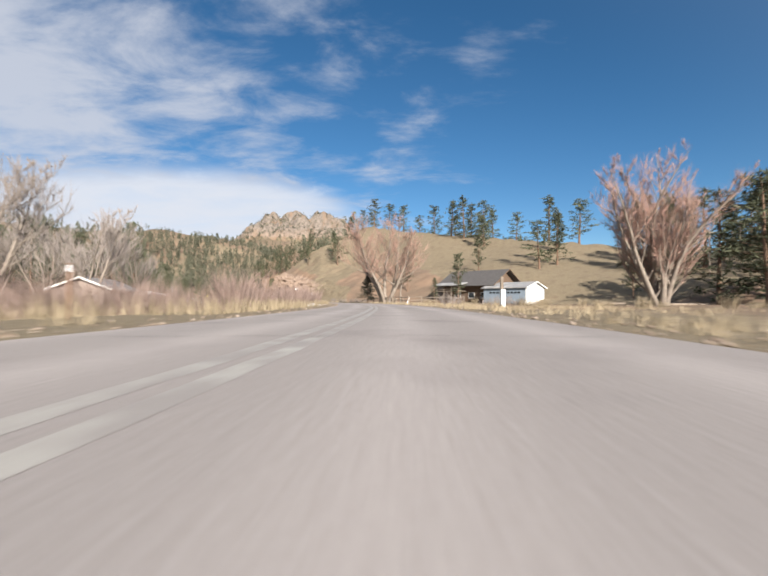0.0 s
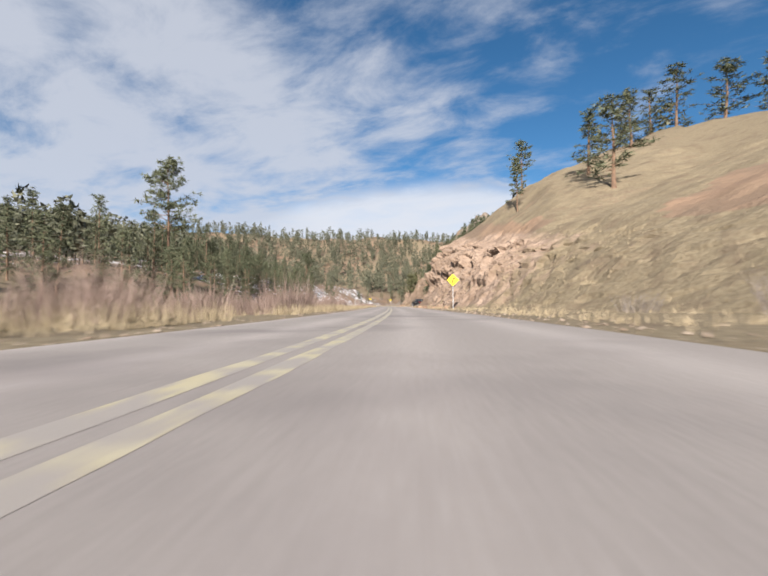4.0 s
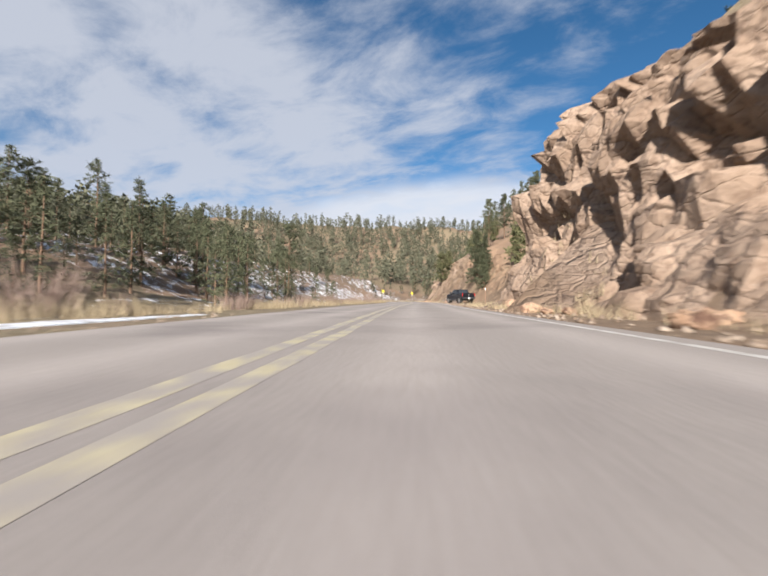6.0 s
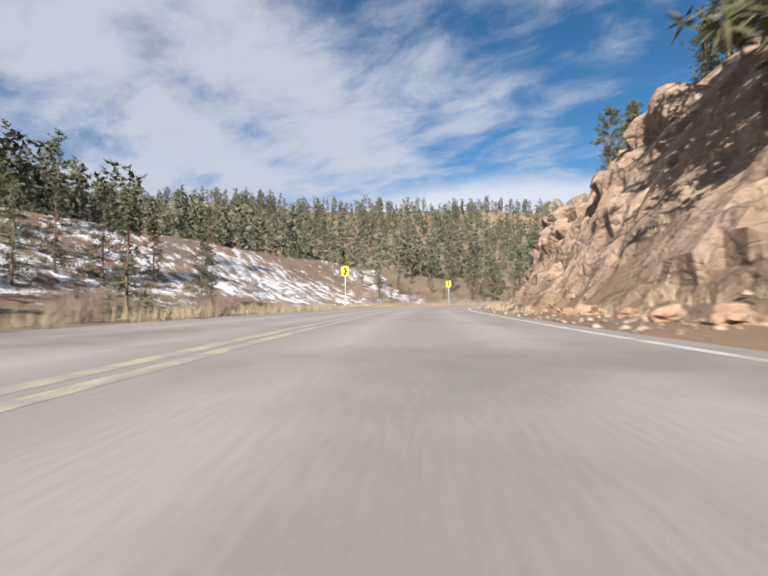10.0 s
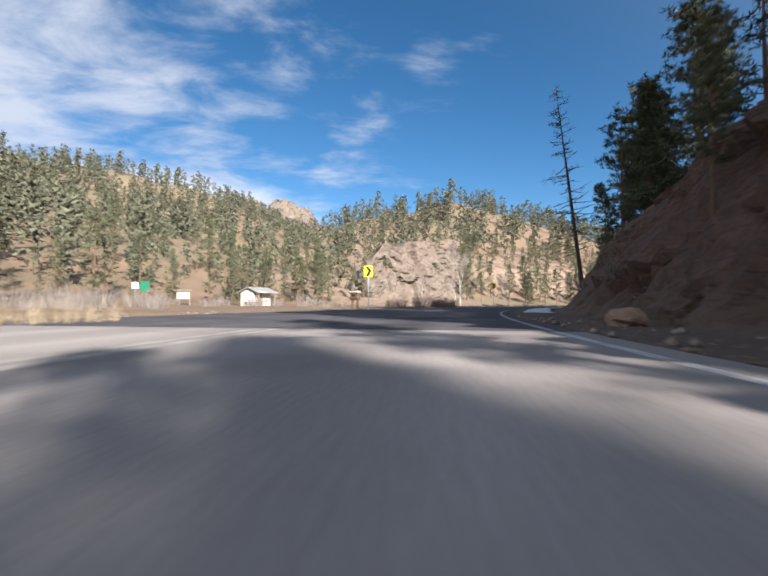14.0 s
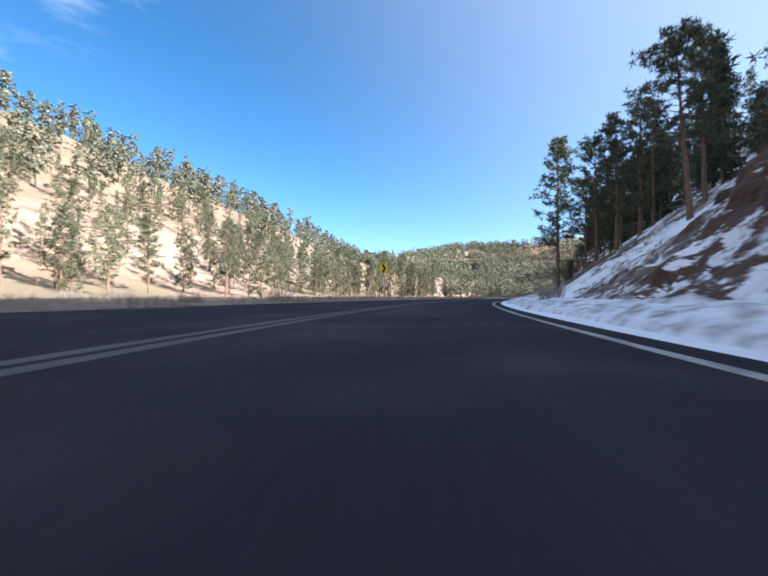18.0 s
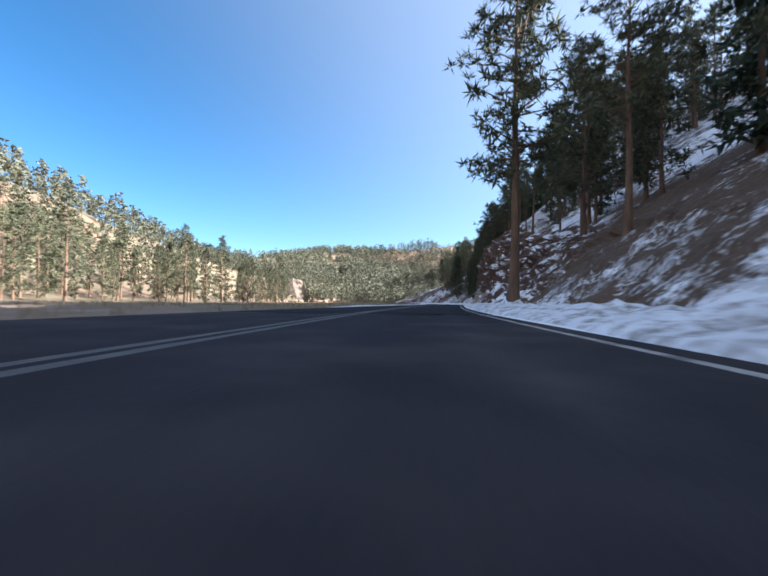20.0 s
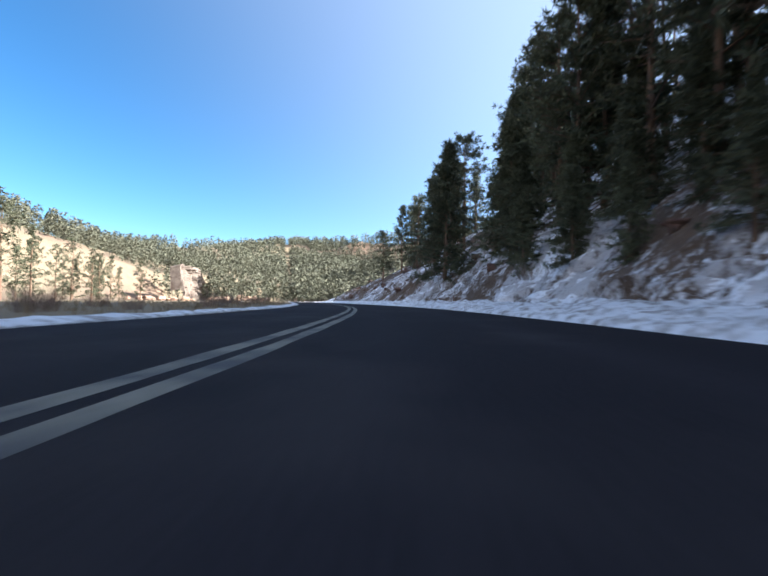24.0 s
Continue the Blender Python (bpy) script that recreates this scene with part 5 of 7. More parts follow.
    big.matrix_world = Matrix.Translation((0.45, 76.0, ground_at(0.45, 76.0))) @ Matrix.Rotation(0.5, 4, "Z")
    slim = spreading_tree(93, 12.0, 2.6, TWIGS, WILLOW_BARK, "cottonwood_tree", "slender leafless cottonwood behind the rail fence", 1, girth=0.19, low=0.3, sides=18, shoots=8, twigs=18, fine=0.013, rise=0.9)
    slim.matrix_world = Matrix.Translation((2.9, 77.0, ground_at(2.9, 77.0)))
    second = spreading_tree(94, 18.0, 5.4, TWIGS, WILLOW_BARK, "willow_tree", "broad leafless golden-twigged willow in the yard", 10, girth=0.36, low=0.07, sides=17, shoots=9, twigs=14, fine=0.022, rise=1.1)
    second.matrix_world = Matrix.Translation((28.9, 46, ground_at(28.9, 46)))
    third = copy_thing(second, Matrix.Translation((52, 40, ground_at(52, 40))) @ Matrix.Rotation(4.1, 4, "Z"))
    third.scale = (1, 1, 1.0)
    grey = spreading_tree(95, 12.0, 4.6, GREY_TWIGS, WILLOW_BARK, "bare_tree", "leafless grey cottonwood beyond the thickets", 3, girth=0.20, low=0.22, sides=14, shoots=8, twigs=11, fine=0.013, rise=0.8)
    grey.matrix_world = Matrix.Translation((-25, 27, ground_at(-25, 27)))
    for x, y, k, r in ((-36, 54, 1.1, 1), (-46, 60, 1.1, 2), (-35, 63, 1.0, 3), (-24, 18, 1.0, 4), (-52, 70, 1.1, 5), (-31, 46, 1.05, 6), (-58, 66, 1.1, 7)):
        o = copy_thing(grey, Matrix.Translation((x, y, ground_at(x, y))) @ Matrix.Rotation(r, 4, "Z"))
        o.scale = (k, k, k)
        tagged(o, group="bare trees by the creek")
    white = bare_tree(97, 9.0, 3, GREY_TWIGS, GREY_BARK, "aspen_tree", "slender leafless pale aspen below the cliff", trunks=1, depth=5, twigs=6, up=0.9, open_angle=0.35, stout=0.011, twig=(1.2, 2.8))
    x, y, _ = on_road(436, -26)
    white.matrix_world = Matrix.Translation((x, y, ground_at(float(x), float(y))))
    for s, d, k in ((428, -34, 1.0), (414, -30, .8), (444, -38, .7)):
        x, y, _ = on_road(s, d)
        o = copy_thing(white, Matrix.Translation((x, y, ground_at(float(x), float(y)))) @ Matrix.Rotation(s, 4, "Z"))
        o.scale = (k, k, k)
        tagged(o, group="pale aspens")
    o = copy_thing(white, Matrix.Translation((-68.6, 410.2, 0)) @ Matrix.Rotation(2.0, 4, "Z"))
    o.scale = (1.1, 1.1, 1.9)
    tagged(o, "tall leafless pale aspen by the outer bend")
    old = spreading_tree(103, 9.8, 3.4, RUSTY, DEADWOOD, "old_pine", "old crooked pine with thin browning needles on the cut's edge", 1, girth=0.19, low=0.28, sides=17, shoots=7, twigs=20, fine=0.035, lean=-0.17, rise=0.35)
    x, y, _ = on_road(337.0, 9.7)
    old.matrix_world = Matrix.Translation((x, y, ground_at(float(x), float(y)) - 0.1)) @ Matrix.Rotation(0.3, 4, "Z")
    dead = snag(99, 12.6)
    x, y = -81.9, 338.6
    dead.matrix_world = Matrix.Translation((x, y, ground_at(float(x), float(y)))) @ Matrix.Rotation(-0.14, 4, "Y")


GREY_BARK = material("aspen_bark", (0.30, 0.28, 0.25), (0.42, 0.40, 0.36), 5, stretch=(1, 1, 0.3))
plant_all()

grove_meshes([MID[0], MID[2]] + LOW)
for proto in [BUSHY] + LOW + NEAR + MID + SPRUCES + JUNIPERS + WILLOWS + GREY_SHRUBS:
    for ob in (*proto.children_recursive, proto):
        bpy.data.objects.remove(ob)


def far_woods():
    """Conifers on the far slopes, too many to count."""
    rng = np.random.default_rng(4)
    protos = []
    for i, (b, sp) in enumerate(((0.10, 2.1), (0.2, 1.9), (0.06, 1.7), (0.25, 2.3), (0.15, 2.0), (0.1, 2.1), (0.15, 1.9), (0.06, 1.8))):
        tv, tf, cv, cf = conifer(130 + i, 12.0, b, sp, *((16, 2, 4, 1.15) if i < 5 else (8, 2, 3, 1.9)), kind="spruce" if i % 2 else "pine", wide=0.42)
        v = np.array([tuple(p) for p in cv])
        trunk = np.array([(-0.16, 0, -0.5), (0.16, 0, -0.5), (0.0, 0, 8), (0, -0.16, -0.5), (0, 0.16, -0.5), (0, 0, 8)])
        protos.append((np.vstack([v, trunk]), np.vstack([np.array(cf), np.array([(0, 1, 2), (3, 4, 5)]) + len(v)]), len(cf)))
    def scatter(n, x0, x1, y0, y1, keep):
        x, y = rng.uniform(x0, x1, n), rng.uniform(y0, y1, n)
        s, d = road_coords(x, y)
        z = land(x, y, s, d)
        k = keep(x, y, z, s, d) * (0.55 + 0.45 * value_noise(x / 32, y / 32, 12)) > rng.random(n)
        return x[k], y[k], z[k]
    sets = [
        # wooded slope beyond the creek
        scatter(12500, -520, -70, 60, 760, lambda x, y, z, s, d: np.where((d < -62) & (z > 1.5), np.where(y < 425, np.where((y > 290) & (z < 34), 0.8, np.where(y > 290, 1.1, 1.5)), np.where(z < 22, 0.4, 0.85)), 0)),
        # open slope behind the outer bend
        scatter(6000, -75, 420, 400, 860, lambda x, y, z, s, d: np.where((d < -105) & (z > 2), 0.9, 0)),
        # hill inside the bend
        scatter(2600, -70, 330, 210, 440, lambda x, y, z, s, d: np.where((d > 42) & (z > 7), np.where(s > 340, 1.8, 0.5), 0)),
        # yard's back slope
        scatter(420, 70, 240, -60, 130, lambda x, y, z, s, d: np.where((d > 60) & (z > 2), 0.8, 0)),
        # far ridges
        scatter(5200, 380, 1700, 250, 1300, lambda x, y, z, s, d: np.where(z > 4, 1.0, 0)),
        scatter(7000, 480, 920, 380, 960, lambda x, y, z, s, d: np.where(z > 6, 1.5, 0)),
        scatter(5200, 236, 640, 400, 760, lambda x, y, z, s, d: np.where((np.abs(d) > 12) | (s > 740), 1.3, 0)),
        scatter(4200, -1100, 400, 760, 1700, lambda x, y, z, s, d: np.where((z > 10) & (z < 300), 0.9, 0)),
        scatter(6000, -950, 50, 1650, 2360, lambda x, y, z, s, d: np.where((z > 40) & (z < 455), 1.0, 0)),
    ]
    names = ("wooded west slope", "open pine slope", "pines over the road cut", "pines behind the yard", "wooded far ridge", "dense forest beyond the meadow", "woods at the valley's next bend", "wooded northern ridge", "forest below the granite summit")
    for (x, y, z), name in zip(sets, names):
        vs, fs, base = [], [], 0
        coarse = (np.abs(x) > 420) | (y > 800)
        which = np.where(coarse, rng.integers(5, 8, len(x)), rng.integers(0, 5, len(x)))
        for i in range(len(x)):
            v, f, _ = protos[which[i]]
            k = rng.uniform(0.55, 1.12) * (1.2 if name == "open pine slope" else 1.0)
            far = 1.6 if y[i] > 1650 else 1.25 if abs(x[i]) > 500 or y[i] > 900 else 1.0
            g = rng.uniform(0, 6.28)
            c, sn = math.cos(g), math.sin(g)
            w = v * np.array([k * 1.1 * far, k * 1.1 * far, k])
            vs.append(np.c_[w[:, 0] * c - w[:, 1] * sn + x[i], w[:, 0] * sn + w[:, 1] * c + y[i], w[:, 2] + z[i]])
            fs.append(f + base)
            base += len(v)
        v, f = np.vstack(vs), np.vstack(fs)
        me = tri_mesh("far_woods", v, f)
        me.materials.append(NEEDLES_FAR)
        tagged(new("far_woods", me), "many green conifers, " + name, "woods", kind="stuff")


far_woods()


# ---- built things ----
PAINT_WHITE = material("white_wall_paint", (0.62, 0.62, 0.60), (0.72, 0.72, 0.70), 4, rough=0.8, bump=0.2, c=(0.48, 0.46, 0.42), c_scale=0.8)
PAINT_BLUE = material("grey_blue_siding", (0.17, 0.21, 0.25), (0.23, 0.275, 0.32), 3, rough=0.75, bump=0.2)
LOG_WALL = material("dark_log_wall", (0.075, 0.05, 0.035), (0.15, 0.10, 0.065), 4, bump=0.4, stretch=(1, 1, 4))
ROOF_METAL = material("grey_roofing", (0.20, 0.20, 0.20), (0.30, 0.29, 0.28), 3, rough=0.7, bump=0.3, c=(0.38, 0.36, 0.33), c_scale=0.5)
ROOF_DARK = material("dark_shingle_roof", (0.06, 0.056, 0.052), (0.11, 0.10, 0.095), 3, rough=0.85, bump=0.4)
OLD_WOOD = material("weathered_wood", (0.15, 0.115, 0.085), (0.30, 0.245, 0.19), 6, bump=0.5, stretch=(1, 1, 0.3), rand=0.2)
SHED_WOOD = material("grey_board_wall", (0.22, 0.17, 0.14), (0.33, 0.27, 0.23), 5, bump=0.4, stretch=(3, 3, 0.3))
STEEL = material("galvanised_steel", (0.35, 0.35, 0.36), (0.5, 0.5, 0.5), 12, rough=0.45, bump=0.1, metal=0.8)
SIGN_YELLOW = material("yellow_sign_sheet", (0.80, 0.62, 0.02), (0.86, 0.68, 0.03), 3, rough=0.45, bump=0.0)
SIGN_BLACK = material("black_sign_sheet", (0.012, 0.012, 0.012), (0.02, 0.02, 0.02), 5, rough=0.5, bump=0.0)
SIGN_WHITE = material("white_sign_sheet", (0.72, 0.72, 0.72), (0.80, 0.80, 0.80), 3, rough=0.5, bump=0.0)
SIGN_GREEN = material("green_sign_sheet", (0.02, 0.16, 0.09), (0.03, 0.20, 0.12), 3, rough=0.5, bump=0.0)
SIGN_BACK = material("bare_aluminium", (0.42, 0.43, 0.44), (0.52, 0.53, 0.54), 6, rough=0.5, bump=0.1, metal=0.5)
BROWN_POST = material("brown_marker_post", (0.13, 0.075, 0.05), (0.19, 0.115, 0.075), 6, rough=0.7, bump=0.1)
GLASS_DARK = material("dark_window_glass", (0.02, 0.024, 0.028), (0.03, 0.034, 0.038), 2, rough=0.06, bump=0.0, spec=0.6)
CONCRETE = material("tan_block_wall", (0.50, 0.45, 0.38), (0.60, 0.55, 0.47), 3, bump=0.3)


def solid(verts, faces, mat, bevel=0.0):
    bm = bmesh.new()
    vs = [bm.verts.new(v) for v in verts]
    for f in faces:
        bm.faces.new([vs[i] for i in f])
    bmesh.ops.recalc_face_normals(bm, faces=bm.faces)
    if bevel:
        bmesh.ops.bevel(bm, geom=bm.edges[:], offset=bevel, segments=2, affect="EDGES", profile=0.6)
    me = bpy.data.meshes.new("piece")
    bm.to_mesh(me)
    bm.free()
    me.materials.append(mat)
    return me


CUBE = ((0, 1, 3, 2), (4, 6, 7, 5), (0, 4, 5, 1), (2, 3, 7, 6), (0, 2, 6, 4), (1, 5, 7, 3))


def box(x0, x1, y0, y1, z0, z1, mat, bevel=0.01):
    return solid([(x, y, z) for x in (x0, x1) for y in (y0, y1) for z in (z0, z1)], CUBE, mat, bevel)


def prism(outline, y0, y1, mat, bevel=0.0):
    """An outline in x and z, drawn out along y."""
    n = len(outline)
    v = [(x, y0, z) for x, z in outline] + [(x, y1, z) for x, z in outline]
    f = [tuple(range(n)), tuple(range(2 * n - 1, n - 1, -1))] + [(i, (i + 1) % n, n + (i + 1) % n, n + i) for i in range(n)]
    return solid(v, f, mat, bevel)


def rod(a, b, r, mat, sides=10, r2=None):
    v, f = [], []
    tube(v, f, a, b, r, r if r2 is None else r2, sides)
    f.append(tuple(range(sides - 1, -1, -1)))
    f.append(tuple(range(sides, 2 * sides)))
    return mesh_of("rod", v, f, mat)


def thing(name, label, category, group="", x=0, y=0, z=None, yaw=0.0):
    ob = tagged(new(name), label, category, group)
    ob.matrix_world = pose(x, y, ground_at(x, y) if z is None else z, 0, 0, yaw)
    return ob


# road signs
def chevron_sign(x, y, centre, yaw_off=0.0):
    s = float(road_coords([x], [y])[0][0])
    t = thing("chevron_sign", "yellow bend sign with black chevron on a steel post", "road sign", "bend chevrons", x, y, yaw=heading(s) + yaw_off)
    g = t.location.z
    part("post", box(-0.03, 0.03, 0.02, 0.07, -0.3, centre - g + 0.3, STEEL, 0.004), t)
    part("clamp_sleeve", box(-0.05, 0.05, 0.01, 0.09, centre - g - 0.95, centre - g - 0.35, STEEL, 0.006), t)
    c = centre - g
    plate = part("plate", box(-0.305, 0.305, -0.006, 0.006, c - 0.38, c + 0.38, SIGN_YELLOW, 0.002), t)
    part("backing", box(-0.30, 0.30, 0.008, 0.012, c - 0.375, c + 0.375, SIGN_BACK, 0), t, "bare metal back")
    k = [(-0.20, 0.33), (0.02, 0.33), (0.22, 0.0), (0.02, -0.33), (-0.20, -0.33), (0.0, 0.0)]
    part("chevron", solid([(x2, -0.010, c + z2) for x2, z2 in k] + [(x2, -0.007, c + z2) for x2, z2 in k],
                          [(0, 1, 2, 5), (5, 2, 3, 4), (6, 11, 8, 7), (11, 10, 9, 8)] + [(i, (i + 1) % 6, 6 + (i + 1) % 6, 6 + i) for i in range(6)], SIGN_BLACK), plate)
    return t


for x, y, c, a in ((-104.2, 260.8, 3.0, 0), (-106.5, 283.7, 2.75, 6), (-106.4, 317.1, 3.0, 14), (-94.4, 344.0, 2.65, 14), (-73.9, 375.0, 3.1, 14), (-49.4, 394.0, 2.65, 14), (-20.4, 410.1, 2.65, 12)):
    chevron_sign(x, y, c, a)


def curve_sign(s, d, centre):
    x, y = -30.1, 143.25
    t = thing("curve_sign", "yellow diamond warning sign with black curve arrow", "road sign", "", float(x), float(y), yaw=heading(s) + 4)
    c = centre - t.location.z
    part("post", box(-0.03, 0.03, 0.02, 0.07, -0.3, c + 0.4, STEEL, 0.004), t)
    r = 0.54
    plate = part("plate", solid([(x2, y2, c + z2) for y2 in (-0.006, 0.006) for x2, z2 in ((-r, 0), (0, -r), (r, 0), (0, r))], [(0, 1, 2, 3), (7, 6, 5, 4)] + [(i, (i + 1) % 4, 4 + (i + 1) % 4, 4 + i) for i in range(4)], SIGN_YELLOW), t)
    arrow = [(-0.10, -0.28), (0.0, -0.28), (0.0, -0.02), (0.14, 0.10), (0.20, 0.03), (0.22, 0.26), (0.0, 0.24), (0.07, 0.17), (-0.10, 0.03)]
    part("arrow", solid([(x2, -0.010, c + z2) for x2, z2 in arrow], [tuple(range(9))], SIGN_BLACK), plate)


curve_sign(147, 5.7, 2.6)

x, y = -17.3, 87.4
t = thing("back_of_sign", "white rectangular road sign on a thin post", "road sign", "", float(x), float(y), yaw=-34.0)
part("post", box(-0.02, 0.02, 0.01, 0.05, -0.3, 2.75, OLD_WOOD, 0.004), t)
p = part("plate", box(-0.38, 0.38, -0.006, 0.006, 2.35, 2.85, SIGN_WHITE, 0.002), t)
part("text_bar", box(-0.20, -0.06, -0.010, -0.007, 2.5, 2.7, SIGN_BLACK, 0), p)
part("text_bar", box(0.0, 0.10, -0.010, -0.007, 2.5, 2.7, SIGN_BLACK, 0), p)

x, y = 70.4, 435.0
t = thing("warning_sign_back", "grey back of a diamond warning sign on a post", "road sign", "", float(x), float(y), yaw=heading(562) + 8)
part("post", box(-0.03, 0.03, -0.07, -0.02, -0.3, 2.35, STEEL, 0.004), t)
r = 0.42
part("plate", solid([(a, b, 1.95 + c) for b in (-0.006, 0.006) for a, c in ((-r, 0), (0, -r), (r, 0), (0, r))], [(0, 1, 2, 3), (7, 6, 5, 4)] + [(i, (i + 1) % 4, 4 + (i + 1) % 4, 4 + i) for i in range(4)], SIGN_BACK), t)


def marker_post(s, d, h):
    x, y, _ = on_road(s, d)
    t = thing("marker_post", "brown roadside marker post with white reflector", "marker post", "marker posts", float(x), float(y), yaw=heading(s))
    part("stake", box(-0.03, 0.03, -0.012, 0.012, -0.2, h, BROWN_POST, 0.004), t)
    part("reflector", box(-0.022, 0.022, -0.018, -0.013, h - 0.15, h - 0.03, SIGN_WHITE, 0), t, "white reflector")


for s, d, h in ((7.5, -4.9, 1.0), (32, -5.4, 1.3), (50, -5.3, 1.3), (57, -5.4, 1.3), (63, -5.5, 1.3), (79, -5.4, 1.25), (190.4, 5.9, 1.3), (597, 6.6, 0.9)):
    marker_post(s, d, h)


# mailboxes on a plank shelf
def mailboxes():
    x, y = -12.2, 69.3
    t = thing("mailbox_stand", "row of mailboxes on a plank shelf by the road", "mailbox stand", "", float(x), float(y), yaw=heading(76))
    part("post", box(-0.07, 0.07, 0.35, 0.49, -0.3, 1.0, OLD_WOOD, 0.01), t)
    part("post_footing", box(-0.12, 0.12, 0.30, 0.54, -0.2, 0.22, PAINT_WHITE, 0.02), t, "pale post footing")
    part("brace", rod((0, 0.2, 0.55), (0, -0.35, 0.98), 0.035, OLD_WOOD), t)
    part("shelf", box(-0.25, 0.25, -0.75, 0.85, 1.0, 1.06, OLD_WOOD, 0.008), t)
    for y0, w, h, mat in ((-0.70, 0.52, 0.42, SIGN_BLACK), (-0.12, 0.17, 0.34, SIGN_BLACK), (0.12, 0.17, 0.24, SIGN_BLACK), (0.34, 0.17, 0.22, SIGN_BLACK), (0.57, 0.17, 0.23, SIGN_BLACK)):
        arc = [(-0.24, 1.06), (-0.24, 1.06 + h * 0.6)] + [(-0.24 * math.cos(math.pi * i / 6), 1.06 + h * 0.6 + h * 0.4 * math.sin(math.pi * i / 6)) for i in range(1, 6)] + [(0.24, 1.06 + h * 0.6), (0.24, 1.06)]
        b = part("mailbox", prism(arc, y0, y0 + w, mat), t)
        part("flag", box(-0.255, -0.245, y0 + 0.03, y0 + 0.06, 1.12, 1.06 + h, SIGN_WHITE, 0), b)


mailboxes()


# split-rail fence
def rail_fence(points, name="rail_fence"):
    t = thing(name, "weathered split-rail fence of posts and two rails", "fence", "", 0, 0, 0)
    rng = random.Random(8)
    tops = []
    for x, y in points:
        g = ground_at(x, y)
        h = rng.uniform(1.08, 1.25)
        lean = rng.gauss(0, 0.03)
        part("post", rod((x, y, g - 0.3), (x + lean, y + lean, g + h), 0.085, OLD_WOOD, 7, 0.07), t)
        tops.append((x, y, g))
    for a, b in zip(tops, tops[1:]):
        for z in (0.48, 0.92):
            j = rng.gauss(0, 0.04)
            part("rail", rod((a[0], a[1], a[2] + z + j), (b[0], b[1], b[2] + z - j), 0.055, OLD_WOOD, 6, 0.045), t)
    return t


rail_fence([tuple(float(v) for v in on_road(s, 8.2)[:2]) for s in (61, 65, 69.5, 74, 78.5, 82.5, 86.5)])
rail_fence([(11.5, 63.5), (8.5, 64.2), (5.5, 65.0), (2.8, 66.0)])
rail_fence([(38, 66), (44, 69), (50, 72), (56, 76)])
t = thing("wooden_crate", "dark slatted crate beside the fence", "crate", "", 1.6, 70.6, yaw=14)
for i in range(5):
    part("slat", box(-0.45, 0.45, -0.30, -0.27, 0.04 + i * 0.15, 0.15 + i * 0.15, OLD_WOOD, 0.004), t)
part("body", box(-0.43, 0.43, -0.26, 0.30, 0.0, 0.78, LOG_WALL, 0.01), t)
t = thing("leaning_plank", "pale plank leaning by the fence", "plank", "", 3.4, 64.8, yaw=20)
part("board", solid([(a + c * 0.35, b, c) for a in (-0.1, 0.1) for b in (-0.02, 0.02) for c in (0, 0.85)], CUBE, PAINT_WHITE, 0.004), t)
t = thing("utility_box", "white-wrapped utility post in the yard", "utility post", "", 7.4, 27.5)
part("post", rod((0, 0.25, -0.2), (0, 0.25, 1.9), 0.11, OLD_WOOD, 8), t)
part("cover", box(-0.13, 0.13, -0.13, 0.13, 0.0, 1.1, PAINT_WHITE, 0.02), t)
for px, py, h in ((62, 84, 9), (76, 94, 10)):
    t = thing("utility_pole", "tall bare wooden utility pole behind the yard", "utility pole", "utility poles", px, py)
    part("shaft", rod((0, 0, -0.5), (0.1, 0, h), 0.15, OLD_WOOD, 8, 0.10), t)
    part("crossarm", box(-0.8, 0.9, -0.06, 0.06, h - 0.6, h - 0.48, OLD_WOOD, 0.01), t)


# garage and house beyond the yard
def gable_house(name, label, x, y, yaw, wide, deep, eave, ridge, wall_mat, roof_mat, over=0.5, trim=PAINT_WHITE, gable_mat=None):
    """Walls x along wide, ridge along y; origin at the front left corner."""
    t = thing(name, label, "house", "", x, y, ground_at(x, y) - 0.2, yaw)
    th = 0.2
    part("wall", box(0, th, 0, deep, 0, eave, wall_mat, 0), t)
    part("wall", box(wide - th, wide, 0, deep, 0, eave, wall_mat, 0), t)
    gm = gable_mat or wall_mat
    pent = [(th, 0), (wide - th, 0), (wide - th, eave), (wide / 2, ridge - 0.12), (th, eave)]
    part("gable_wall", prism(pent, 0, th, gm), t)
    part("gable_wall", prism(pent, deep - th, deep, wall_mat), t)
    k = (ridge - eave) / (wide / 2)
    for sgn in (0, 1):
        a, b = ((-over, eave - over * k), (wide / 2, ridge)) if sgn == 0 else ((wide + over, eave - over * k), (wide / 2, ridge))
        part("roof", prism([a, b, (b[0], b[1] + 0.14), (a[0], a[1] + 0.14)], -over, deep + over, roof_mat), t)
        part("fascia", prism([(a[0], a[1] - 0.05), (b[0], b[1] - 0.05), (b[0], b[1] + 0.16), (a[0], a[1] + 0.16)], -over - 0.06, -over - 0.005, trim), t)
    return t


